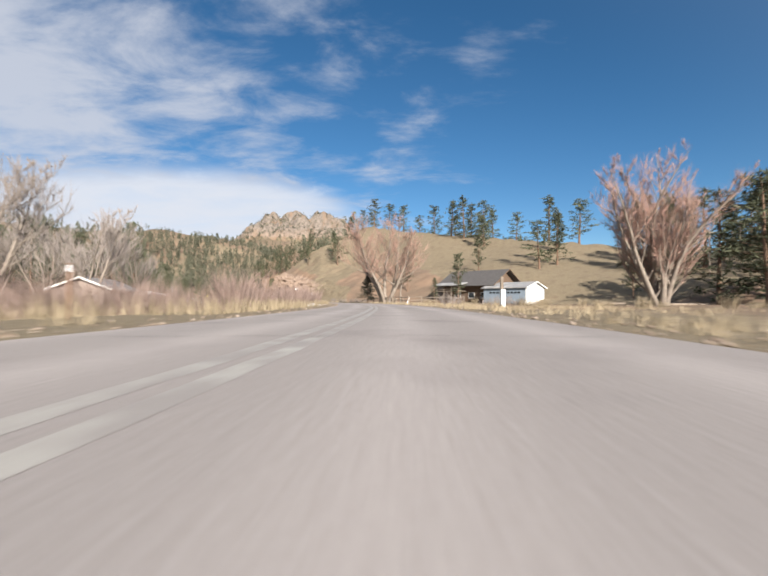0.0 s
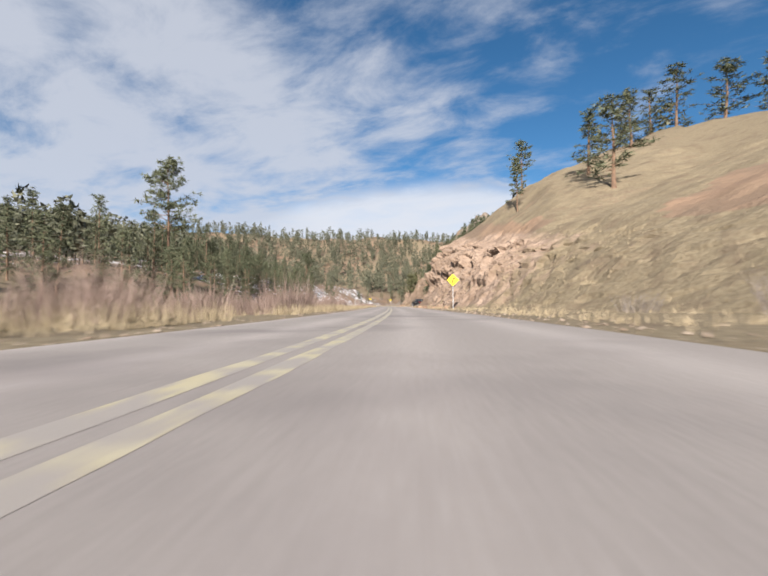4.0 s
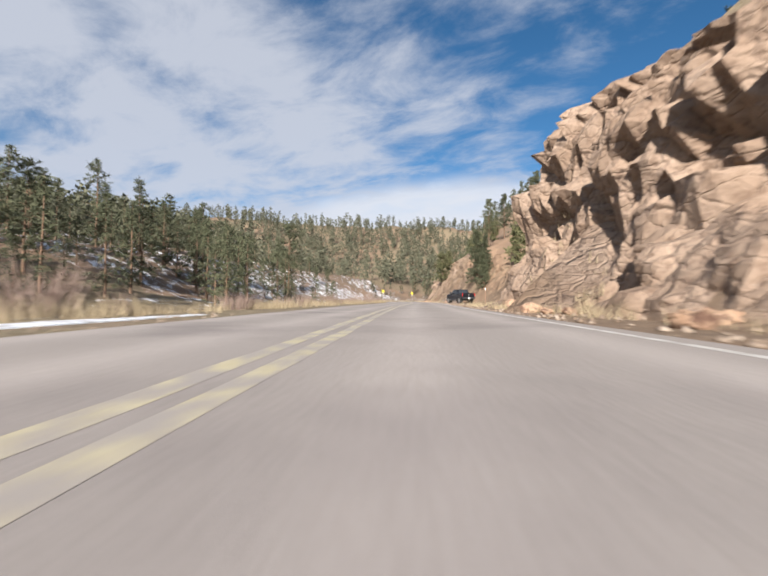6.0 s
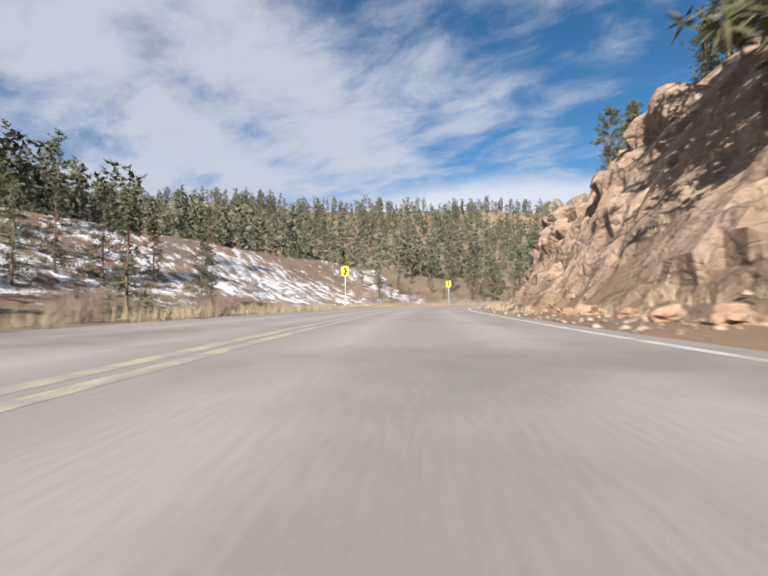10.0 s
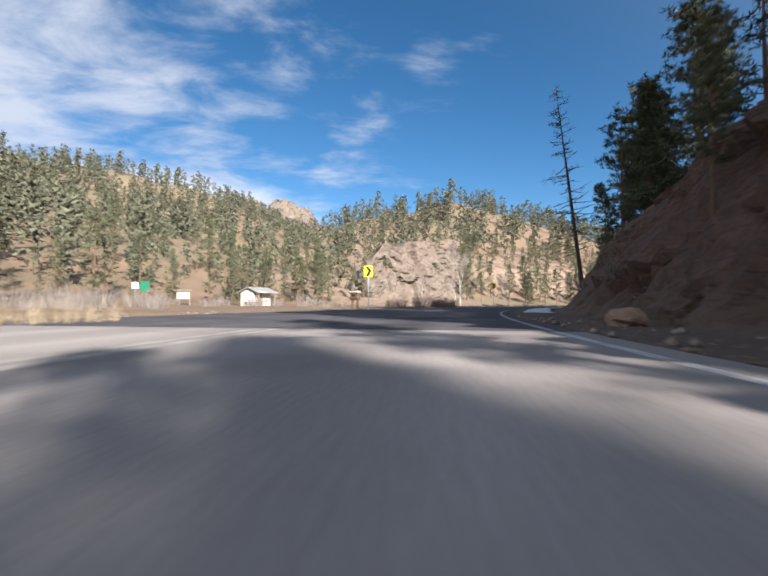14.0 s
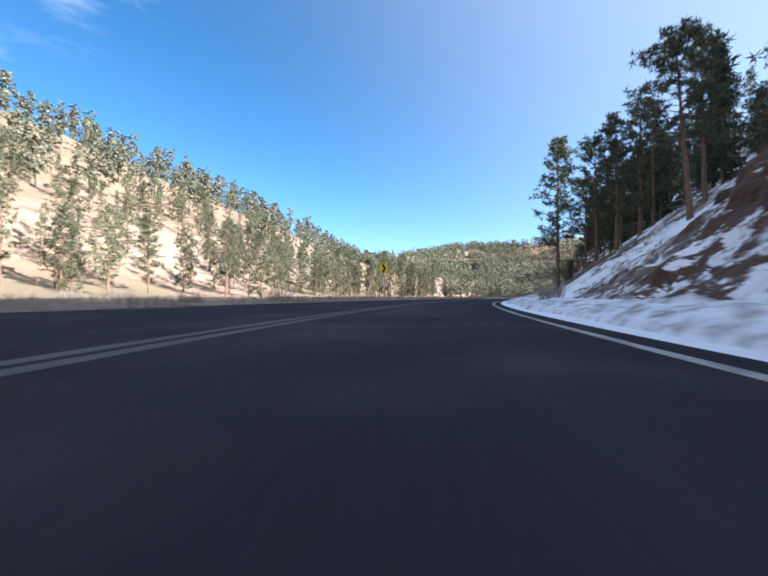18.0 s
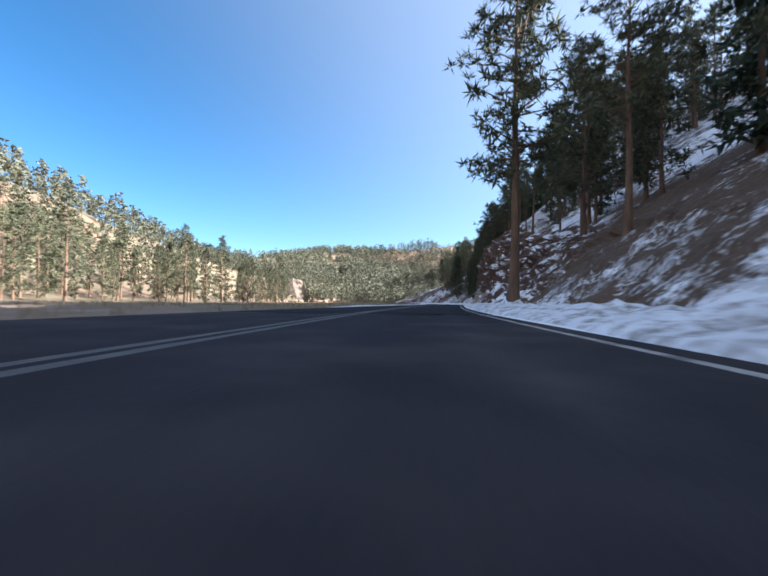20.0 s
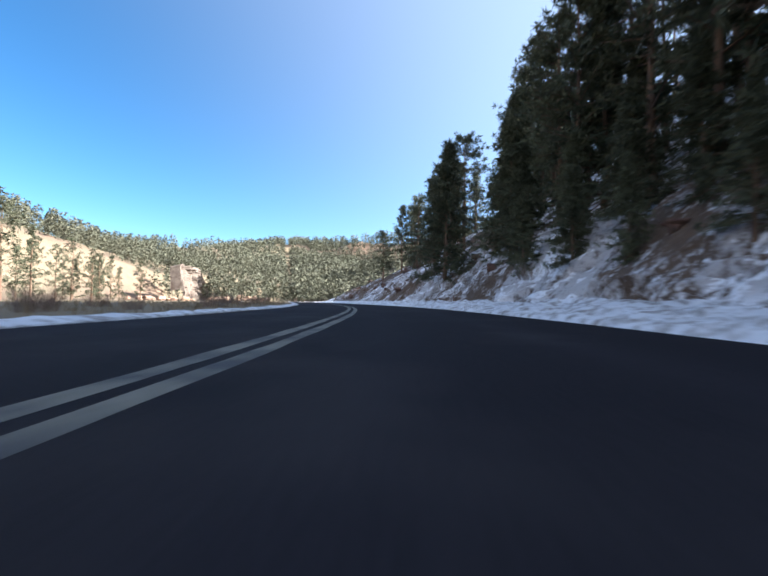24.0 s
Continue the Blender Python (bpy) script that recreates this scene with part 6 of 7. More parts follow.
garage = gable_house("garage", "long grey-blue garage with a white gable end and grey roof", 27.0, 84.0, 43, 7.2, 9.5, 3.3, 4.4, PAINT_BLUE, ROOF_METAL, 0.4, PAINT_WHITE, PAINT_WHITE)
door = part("garage_door", box(-0.05, -0.01, 1.0, 4.2, 0.25, 2.7, PAINT_BLUE, 0.01), garage)
for i in range(4):
    part("pane", box(-0.075, -0.055, 1.2 + i * 0.75, 1.75 + i * 0.75, 2.15, 2.5, GLASS_DARK, 0), door)
door = part("garage_door", box(-0.05, -0.01, 4.9, 8.4, 0.25, 2.7, PAINT_BLUE, 0.01), garage)
for i in range(4):
    part("pane", box(-0.075, -0.055, 5.1 + i * 0.8, 5.7 + i * 0.8, 2.15, 2.5, GLASS_DARK, 0), door)
part("corner_board", box(-0.03, 0.1, -0.03, 0.1, 0, 3.3, PAINT_WHITE, 0.004), garage)
house = gable_house("log_house", "dark two-storey log house with broad eaves and a porch", 22.5, 92.0, 43, 9.5, 13.0, 4.6, 7.4, LOG_WALL, ROOF_DARK, 1.3, LOG_WALL)
for y0 in (1.2, 4.4, 8.0):
    w = part("window", box(-0.04, 0.0, y0, y0 + 1.6, 1.2, 2.5, PAINT_WHITE, 0.01), house)
    part("pane", box(-0.06, -0.042, y0 + 0.1, y0 + 1.5, 1.3, 2.4, GLASS_DARK, 0), w)
deck = part("porch_deck", box(-2.6, -0.01, 6.5, 13.0, 2.7, 2.85, OLD_WOOD, 0.01), house)
for y0 in (6.6, 8.7, 10.8, 12.85):
    part("porch_post", box(-2.5, -2.36, y0, y0 + 0.14, 0, 4.1, OLD_WOOD, 0.01), house)
for z in (3.2, 3.7):
    part("porch_rail", box(-2.5, -2.42, 6.6, 13.0, z, z + 0.08, OLD_WOOD, 0.005), house)
part("porch_roof", prism([(-3.1, 3.95), (-0.0, 4.6), (0.0, 4.74), (-3.1, 4.09)], 6.0, 13.6, ROOF_METAL), house)

shed = gable_house("shed", "old grey board shed with pale roof trim behind thickets", -33.6, 44.6, 10, 5.4, 7.5, 2.6, 3.7, SHED_WOOD, ROOF_METAL, 0.45, PAINT_WHITE)
part("door", box(1.2, 2.2, -0.04, -0.005, 0.2, 2.2, OLD_WOOD, 0.01), shed)
for i in range(9):
    part("batten", box(0.35 + i * 0.57, 0.41 + i * 0.57, -0.03, -0.003, 0.2, 2.5, OLD_WOOD, 0), shed)
t = thing("well_cover", "small white roof on a post beside the shed", "well cover", "", -16.9, 32.0)
part("post", box(-0.08, 0.08, -0.08, 0.08, -0.2, 1.6, PAINT_WHITE, 0.01), t)
part("roof", prism([(-0.95, 1.6), (0, 1.78), (0.95, 1.6), (0.95, 1.68), (0, 1.90), (-0.95, 1.68)], -0.6, 0.6, PAINT_WHITE), t)


# rest stop on the outer side of the bend
def rest_stop():
    t = thing("toilet_hut", "small pale block toilet hut with pitched roof", "toilet hut", "", -111.6, 386.2, yaw=-38)
    part("wall", box(0, 2.9, 0, 0.2, 0, 2.2, CONCRETE, 0.01), t)
    part("wall", box(0, 0.2, 0.2, 3.6, 0, 2.2, CONCRETE, 0.01), t)
    part("wall", box(2.7, 2.9, 0.2, 3.6, 0, 2.2, CONCRETE, 0.01), t)
    part("wall", box(0.2, 2.7, 3.4, 3.6, 0, 2.2, CONCRETE, 0.01), t)
    part("gable", prism([(0, 2.2), (2.9, 2.2), (1.45, 2.72)], 0.0, 0.2, CONCRETE), t)
    for a, b in (((-0.4, 2.02), (1.95, 2.86)), ((4.3, 2.02), (1.95, 2.86))):
        part("roof", prism([a, b, (b[0], b[1] + 0.12), (a[0], a[1] + 0.12)], -0.4, 4.0, ROOF_METAL), t)
    part("porch_post", box(4.0, 4.14, 0.0, 0.14, 0, 2.1, OLD_WOOD, 0.01), t)
    part("porch_post", box(4.0, 4.14, 3.4, 3.54, 0, 2.1, OLD_WOOD, 0.01), t)
    part("door", box(2.905, 2.95, 0.8, 1.75, 0.05, 2.05, OLD_WOOD, 0.01), t)
    s = part("notice", box(1.7, 2.1, -0.04, -0.005, 1.1, 1.6, SIGN_WHITE, 0), t)
    part("vent", box(1.0, 1.4, -0.04, -0.005, 0.3, 0.6, SIGN_BLACK, 0), t)
    part("vent_pipe", rod((-0.25, 0.6, 0), (-0.25, 0.6, 3.6), 0.16, SIGN_BLACK), t)
    t = thing("notice_board", "pale notice board with a small roof", "notice board", "", -118.2, 379.5, yaw=-20)
    for a in (-1.1, 1.1):
        part("post", box(a - 0.06, a + 0.06, -0.06, 0.06, -0.2, 2.0, OLD_WOOD, 0.01), t)
    part("panel", box(-1.05, 1.05, -0.03, 0.03, 0.8, 1.8, CONCRETE, 0.01), t)
    part("roof", prism([(-1.3, 1.95), (1.3, 1.95), (1.2, 2.12), (-1.2, 2.12)], -0.35, 0.35, OLD_WOOD), t)
    t = thing("green_sign", "green and white direction signs on posts", "sign", "", -121.5, 372.0, yaw=58)
    for a in (0.0, 1.6):
        part("post", box(a - 0.04, a + 0.04, 0.02, 0.1, -0.2, 3.0, STEEL, 0.005), t)
    part("plate", box(0.6, 1.9, -0.01, 0.01, 1.7, 3.0, SIGN_GREEN, 0.004), t)
    part("plate", box(-0.5, 0.4, -0.01, 0.01, 2.0, 2.8, SIGN_WHITE, 0.004), t)
    x, y = -94.8, 355.0
    t = thing("fee_kiosk", "dark wooden pay station with snow on top", "kiosk", "", float(x), float(y), yaw=heading(368) - 12)
    for a in (-0.30, 0.30):
        part("post", box(a - 0.09, a + 0.09, -0.09, 0.09, -0.2, 0.95, LOG_WALL, 0.015), t)
    part("beam", box(-0.55, 0.55, -0.12, 0.12, 0.80, 0.95, LOG_WALL, 0.015), t)
    part("cabinet", box(-0.42, 0.42, -0.22, 0.22, 0.95, 1.45, LOG_WALL, 0.02), t)
    part("slot_plate", box(-0.2, 0.2, -0.24, -0.225, 1.15, 1.3, SIGN_BLACK, 0), t)
    part("roof", prism([(-0.55, 1.45), (0.55, 1.45), (0.48, 1.58), (-0.48, 1.58)], -0.34, 0.34, OLD_WOOD), t)
    part("snow_cap", box(-0.46, 0.46, -0.28, 0.28, 1.58, 1.66, SNOW, 0.03), t, "thin snow layer")


rest_stop()


# parked pickup
def pickup():
    CAR = material("black_car_paint", (0.007, 0.008, 0.011), (0.012, 0.013, 0.017), 2, rough=0.12, bump=0.0, spec=0.5)
    TRIM = material("black_plastic", (0.02, 0.02, 0.02), (0.035, 0.035, 0.035), 20, rough=0.6, bump=0.1)
    RUBBER = material("tyre_rubber", (0.025, 0.025, 0.025), (0.06, 0.055, 0.05), 8, rough=0.85, bump=0.2)
    CHROME = material("chrome", (0.78, 0.79, 0.80), (0.85, 0.86, 0.87), 3, rough=0.28, bump=0.0, metal=1.0)
    RED = material("red_lamp_glass", (0.45, 0.02, 0.02), (0.55, 0.03, 0.03), 3, rough=0.2, bump=0.0)
    x, y = -62.95, 213.2
    t = thing("pickup_truck", "black crew-cab pickup truck parked on the dirt shoulder", "pickup truck", "", float(x), float(y), yaw=45.0)
    def hull(sections, mat, bevel=0.0):
        """Rings of equal length joined along y."""
        n = len(sections[0][1])
        v = [(px, yy, pz) for yy, ring in sections for px, pz in ring]
        f = [tuple(range(n - 1, -1, -1)), tuple(range(len(v) - n, len(v)))]
        for k in range(len(sections) - 1):
            for i in range(n):
                j = (i + 1) % n
                f.append((k * n + i, k * n + j, (k + 1) * n + j, (k + 1) * n + i))
        return solid(v, f, mat, bevel)
    def ring(w, lo, mid, hi):
        return [(-w * 0.93, lo), (-w, lo + 0.12), (-w, mid), (-w * 0.95, hi), (w * 0.95, hi), (w, mid), (w, lo + 0.12), (w * 0.93, lo)]
    body = part("body", hull([(-2.9, ring(0.93, 0.68, 1.30, 1.44)), (-2.85, ring(0.97, 0.64, 1.32, 1.47)), (-1.1, ring(1.0, 0.58, 1.28, 1.45)), (1.1, ring(1.0, 0.56, 1.24, 1.41)), (1.35, ring(1.0, 0.56, 1.22, 1.37)), (2.55, ring(0.97, 0.58, 1.16, 1.30)), (2.9, ring(0.88, 0.62, 1.10, 1.18))], CAR, 0.02), t)
    part("bed_liner", box(-0.82, 0.82, -2.78, -1.16, 1.33, 1.475, TRIM, 0.005), body)
    v = [(-0.95, -1.12, 1.40), (0.95, -1.12, 1.40), (0.95, 1.30, 1.35), (-0.95, 1.30, 1.35), (-0.76, -0.92, 1.99), (0.76, -0.92, 1.99), (0.76, 0.42, 2.01), (-0.76, 0.42, 2.01)]
    F6 = ((0, 1, 2, 3), (7, 6, 5, 4), (0, 4, 5, 1), (1, 5, 6, 2), (2, 6, 7, 3), (3, 7, 4, 0))
    part("cab", solid(v, F6, CAR, 0.05), t)
    for sx in (-1, 1):
        def pt(u, z):
            lo, hi = 0.968, 0.783
            k = (z - 1.40) / 0.59
            return (sx * (lo + (hi - lo) * k), u, z)
        for a, b in ((-0.92, -0.12), (-0.02, 0.72)):
            q = [pt(a, 1.47), pt(b + (0.22 if b > 0 else 0), 1.47), pt(b - (0.22 if b > 0 else 0), 1.91), pt(a + (0.1 if a < -0.5 else 0), 1.91)]
            part("side_window", solid(q + [(px - sx * 0.01, py, pz) for px, py, pz in q], [(0, 1, 2, 3), (7, 6, 5, 4)] + [(i, (i + 1) % 4, 4 + (i + 1) % 4, 4 + i) for i in range(4)], GLASS_DARK), t)
        part("door_seam", box(sx * 1.0 - 0.006, sx * 1.0 + 0.006, -0.075, -0.06, 0.66, 1.38, TRIM, 0), t)
        part("door_handle", box(sx * 1.01 - 0.02, sx * 1.01 + 0.02, -0.35, -0.15, 1.18, 1.22, CHROME, 0.006), t)
        part("door_handle", box(sx * 1.01 - 0.02, sx * 1.01 + 0.02, 0.15, 0.35, 1.18, 1.22, CHROME, 0.006), t)
        part("running_board", box(sx * 1.02 - 0.07, sx * 1.02 + 0.07, -1.05, 1.15, 0.46, 0.54, CHROME, 0.02), t)
        m = part("mirror", box(sx * 1.15 - 0.13, sx * 1.15 + 0.13, 0.78, 0.90, 1.38, 1.68, TRIM, 0.03), t)
        part("tail_lamp", box(sx * 0.935 - 0.04, sx * 0.935 + 0.04, -2.935, -2.86, 0.98, 1.40, RED, 0.015), t)
        for wy in (-1.90, 1.95):
            w = part("wheel", rod((sx * 0.75, wy, 0.41), (sx * 1.025, wy, 0.41), 0.41, RUBBER, 28), t)
            part("rim", rod((sx * 0.99, wy, 0.41), (sx * 1.045, wy, 0.41), 0.30, CHROME, 24, 0.285), w)
            part("hub", rod((sx * 1.03, wy, 0.41), (sx * 1.08, wy, 0.41), 0.075, CHROME, 12), w)
            for k in range(8):
                g = k * math.pi / 4
                part("rim_slot", rod((sx * 1.04, wy + 0.185 * math.cos(g), 0.41 + 0.185 * math.sin(g)), (sx * 1.05, wy + 0.185 * math.cos(g), 0.41 + 0.185 * math.sin(g)), 0.038, TRIM, 8), w)
            arch = [(0.52 * math.cos(math.pi * i / 10), 0.46 + 0.50 * math.sin(math.pi * i / 10)) for i in range(11)] + [(0.44 * math.cos(math.pi * i / 10), 0.46 + 0.42 * math.sin(math.pi * i / 10)) for i in range(10, -1, -1)]
            vv = [(sx * 0.9, wy + a, b) for a, b in arch] + [(sx * 1.03, wy + a, b) for a, b in arch]
            n = len(arch)
            part("wheel_arch", solid(vv, [(i, (i + 1) % n, n + (i + 1) % n, n + i) for i in range(n)] + [(n + i, n + i + 1, n + 20 - i, n + 21 - i) for i in range(10)], TRIM), t)
            part("wheel_well", rod((sx * 0.55, wy, 0.45), (sx * 0.715, wy, 0.45), 0.47, SIGN_BLACK, 24), t)
    part("rear_window", solid([(-0.7, -1.105, 1.47), (0.7, -1.105, 1.47), (0.62, -0.965, 1.91), (-0.62, -0.965, 1.91)], [(0, 1, 2, 3)], GLASS_DARK), t)
    part("windscreen", solid([(-0.8, 1.24, 1.42), (0.8, 1.24, 1.42), (0.68, 0.51, 1.955), (-0.68, 0.51, 1.955)], [(0, 1, 2, 3)], GLASS_DARK), t)
    gate = part("tailgate", box(-0.80, 0.80, -2.93, -2.88, 0.86, 1.43, CAR, 0.015), t)
    part("badge", rod((0, -2.945, 1.2), (0, -2.93, 1.2), 0.07, CHROME, 16), gate)
    bump = part("rear_bumper", box(-0.98, 0.98, -3.08, -2.88, 0.64, 0.85, TRIM, 0.03), t)
    part("plate_panel", box(-0.16, 0.16, -3.09, -3.08, 0.67, 0.82, SIGN_WHITE, 0), bump)
    part("plate_bar", box(-0.11, 0.11, -3.094, -3.091, 0.72, 0.77, TRIM, 0), bump)
    part("tow_hitch", box(-0.05, 0.05, -3.25, -2.9, 0.48, 0.58, CHROME, 0.01), t)
    part("front_bumper", box(-0.95, 0.95, 2.85, 3.02, 0.54, 0.78, CHROME, 0.03), t)
    part("grille", box(-0.6, 0.6, 2.86, 2.95, 0.78, 1.12, TRIM, 0.01), t)
    for sx in (-1, 1):
        part("headlight", box(sx * 0.75 - 0.12, sx * 0.75 + 0.12, 2.80, 2.93, 0.90, 1.10, SIGN_WHITE, 0.02), t)
    part("underbody", box(-0.7, 0.7, -2.7, 2.7, 0.38, 0.62, SIGN_BLACK, 0.02), t)


pickup()


# ---- rock, snow, grass ----
def boulder_mesh(seed, squash=0.7):
    bm = bmesh.new()
    bmesh.ops.create_icosphere(bm, subdivisions=3, radius=1.0)
    p = np.array([v.co[:] for v in bm.verts])
    k = 1 + 0.30 * blocks(p[:, 0] * 1.1 + seed, p[:, 1] * 1.1, p[:, 2] * 1.1) + 0.15 * value_noise(p[:, 0] * 2 + seed, p[:, 1] * 2, p[:, 2] * 2)
    for v, s in zip(bm.verts, k):
        v.co = Vector((v.co.x * s, v.co.y * s, v.co.z * s * squash))
    me = bpy.data.meshes.new("boulder")
    bm.to_mesh(me)
    bm.free()
    me.materials.append(ROCK)
    return me


ROCK_RED = material("dark_red_rock", (0.10, 0.058, 0.044), (0.19, 0.11, 0.08), 1.5, bump=0.8, fine=6, c=(0.07, 0.05, 0.042), c_scale=0.8, dist=0.08)


def boulders():
    rng = random.Random(21)
    meshes = [boulder_mesh(i * 7.3) for i in range(5)]
    def put(x, y, r, group, label="broken tan boulder fallen from the rock cut", stock=None):
        ob = tagged(new("boulder", rng.choice(stock or meshes)), label, "boulder", group)
        ob.matrix_world = Matrix.Translation((x, y, ground_at(x, y) + r * 0.25)) @ Matrix.Rotation(rng.uniform(0, 6.28), 4, "Z") @ Matrix.Rotation(rng.gauss(0, 0.3), 4, "X")
        ob.scale = (r, r * rng.uniform(0.7, 1.1), r * rng.uniform(0.6, 1.0))
    for i in range(70):
        s = rng.choice((rng.uniform(150, 190), rng.uniform(225, 345), rng.uniform(225, 300)))
        f = float(np.interp(s, CUT[:, 0], CUT[:, 1]))
        x, y, _ = on_road(s, f - rng.uniform(0.0, 1.1))
        put(float(x), float(y), rng.uniform(0.10, 0.38), "fallen rocks by the cut")
    red = [boulder_mesh(60 + i * 5.1) for i in range(4)]
    for me in red:
        me.materials[0] = ROCK_RED
    for i in range(40):
        x, y, _ = on_road(rng.uniform(560, 680), rng.uniform(8, 17))
        put(float(x), float(y), rng.uniform(0.2, 0.75), "rocks in the snow", "dark red rock showing through the snow", red)
    for i in range(34):
        put(rng.uniform(205, 262), rng.uniform(548, 590), rng.uniform(0.8, 2.6), "rocks below the tower", "sunlit tan boulder on the far bank")


boulders()


def cliff(name, label, base, height, lean, seed, back=14.0):
    """A free-standing broken rock face over a base line."""
    p, w, s = spline(base, 0.9)
    nz = 34
    u = np.linspace(0, 1, nz)
    hs = height * np.clip(1.6 * np.sin(np.pi * np.linspace(0.04, 0.96, len(p))) ** 0.8, 0, 1) * (1 + 0.25 * value_noise(s / 9, s * 0 + seed, 0))
    x = p[:, 0][:, None] + (-w[:, 1])[:, None] * (u * hs[:, None] * lean)
    y = p[:, 1][:, None] + (w[:, 0])[:, None] * (u * hs[:, None] * lean)
    z = -2 + u * (hs[:, None] + 2) + ground_at(*p[len(p) // 2])
    b = 1.1 * blocks(x / 4.5, y / 4.5, z / 9) + 0.6 * blocks(x / 1.8, y / 1.8, z / 4.5) + 0.25 * blocks(x / 0.9, y / 0.9, z / 1.8) + 1.2 * value_noise(x / 12, y / 12, z / 12)
    x, y = x + w[:, 1][:, None] * b, y - w[:, 0][:, None] * b
    # the top runs back into the hill
    x = np.c_[x, x[:, -1] - w[:, 1] * back]
    y = np.c_[y, y[:, -1] + w[:, 0] * back]
    z = np.c_[z, z[:, -1] - 1.0]
    me = mesh_of(name, np.stack([x, y, z], -1).reshape(-1, 3), grid_faces(*x.shape), ROCK_FAR)
    tagged(new(name, me), label, "cliff", kind="structure")


ROCK_FAR = material("pale_sunlit_granite", (0.12, 0.093, 0.073), (0.195, 0.157, 0.126), 0.5, bump=0.6, fine=1.6, c=(0.10, 0.072, 0.055), c_scale=0.6, c_at=(0.5, 0.66), dist=0.25)
cliff("cliff_face", "pale sunlit broken granite cliff above the bend", [(-92, 434), (-80, 434), (-68, 438), (-58, 446), (-49, 457), (-40, 470), (-32, 486), (-27, 500)], 17, 0.75, 3)
cliff("cliff_face", "small pale rock outcrop among pines", [(20, 500), (30, 503), (40, 507), (48, 514)], 11, 0.7, 5)
cliff("cliff_face", "small pale rock outcrop among pines", [(52, 512), (62, 515), (72, 522)], 10, 0.7, 9)
cliff("rock_tower", "tall tan rock tower over the meadow's far bank", [(227, 571), (231, 573), (235, 573.5), (239, 572)], 15, 0.25, 7, 4.0)


def snow_bank(name, s0, s1, inner, width, height, seed):
    ss = np.arange(s0, s1, 0.35)
    u = np.linspace(0, 1, 15)
    fade = np.clip(np.minimum((ss - s0) / 9, (s1 - ss) / 9), 0, 1)
    wob = value_noise(ss / 4, ss * 0 + seed, 0) * 0.25
    table = LEFT_EDGE if inner < 0 else RIGHT_EDGE
    d = np.interp(ss, table[:, 0], table[:, 1])[:, None] + inner + np.sign(inner) * (wob[:, None] + u * width)
    s = ss[:, None] + 0 * d
    x, y, _ = on_road(s, d)
    lump = 0.62 + 0.40 * value_noise(x / 1.1, y / 1.1, seed) + 0.36 * value_noise(x / 0.42, y / 0.42, seed, 2)
    z = 0.012 + height * fade[:, None] * np.sin(np.pi * np.clip(u * 0.62, 0, 1)) ** 0.8 * lump - 0.10 * (u == 0) + np.where(u > 0.6, land(x, y, s, d) * 0.6, 0)
    f = grid_faces(*x.shape)
    me = mesh_of(name, np.stack([x, y, z], -1).reshape(-1, 3), f if inner < 0 else f[:, ::-1], SNOW, True)
    tagged(new(name, me), "dirty ploughed snow bank along the road edge", "snow bank", kind="structure")


snow_bank("snow_bank", 384, 452, 0.35, 2.0, 0.42, 3)
snow_bank("snow_bank", 448, 700, 0.1, 2.6, 0.46, 5)
snow_bank("snow_bank", 358, 388, 0.6, 1.4, 0.16, 6)
snow_bank("snow_bank", 505, 700, -0.1, 0.5, 0.12, 8)
snow_bank("snow_bank", 31, 43, -1.2, 1.1, 0.2, 11)
snow_bank("snow_bank", 60, 71, -1.6, 0.9, 0.2, 13)
snow_bank("snow_bank", 161, 169, -0.9, 0.5, 0.09, 15)


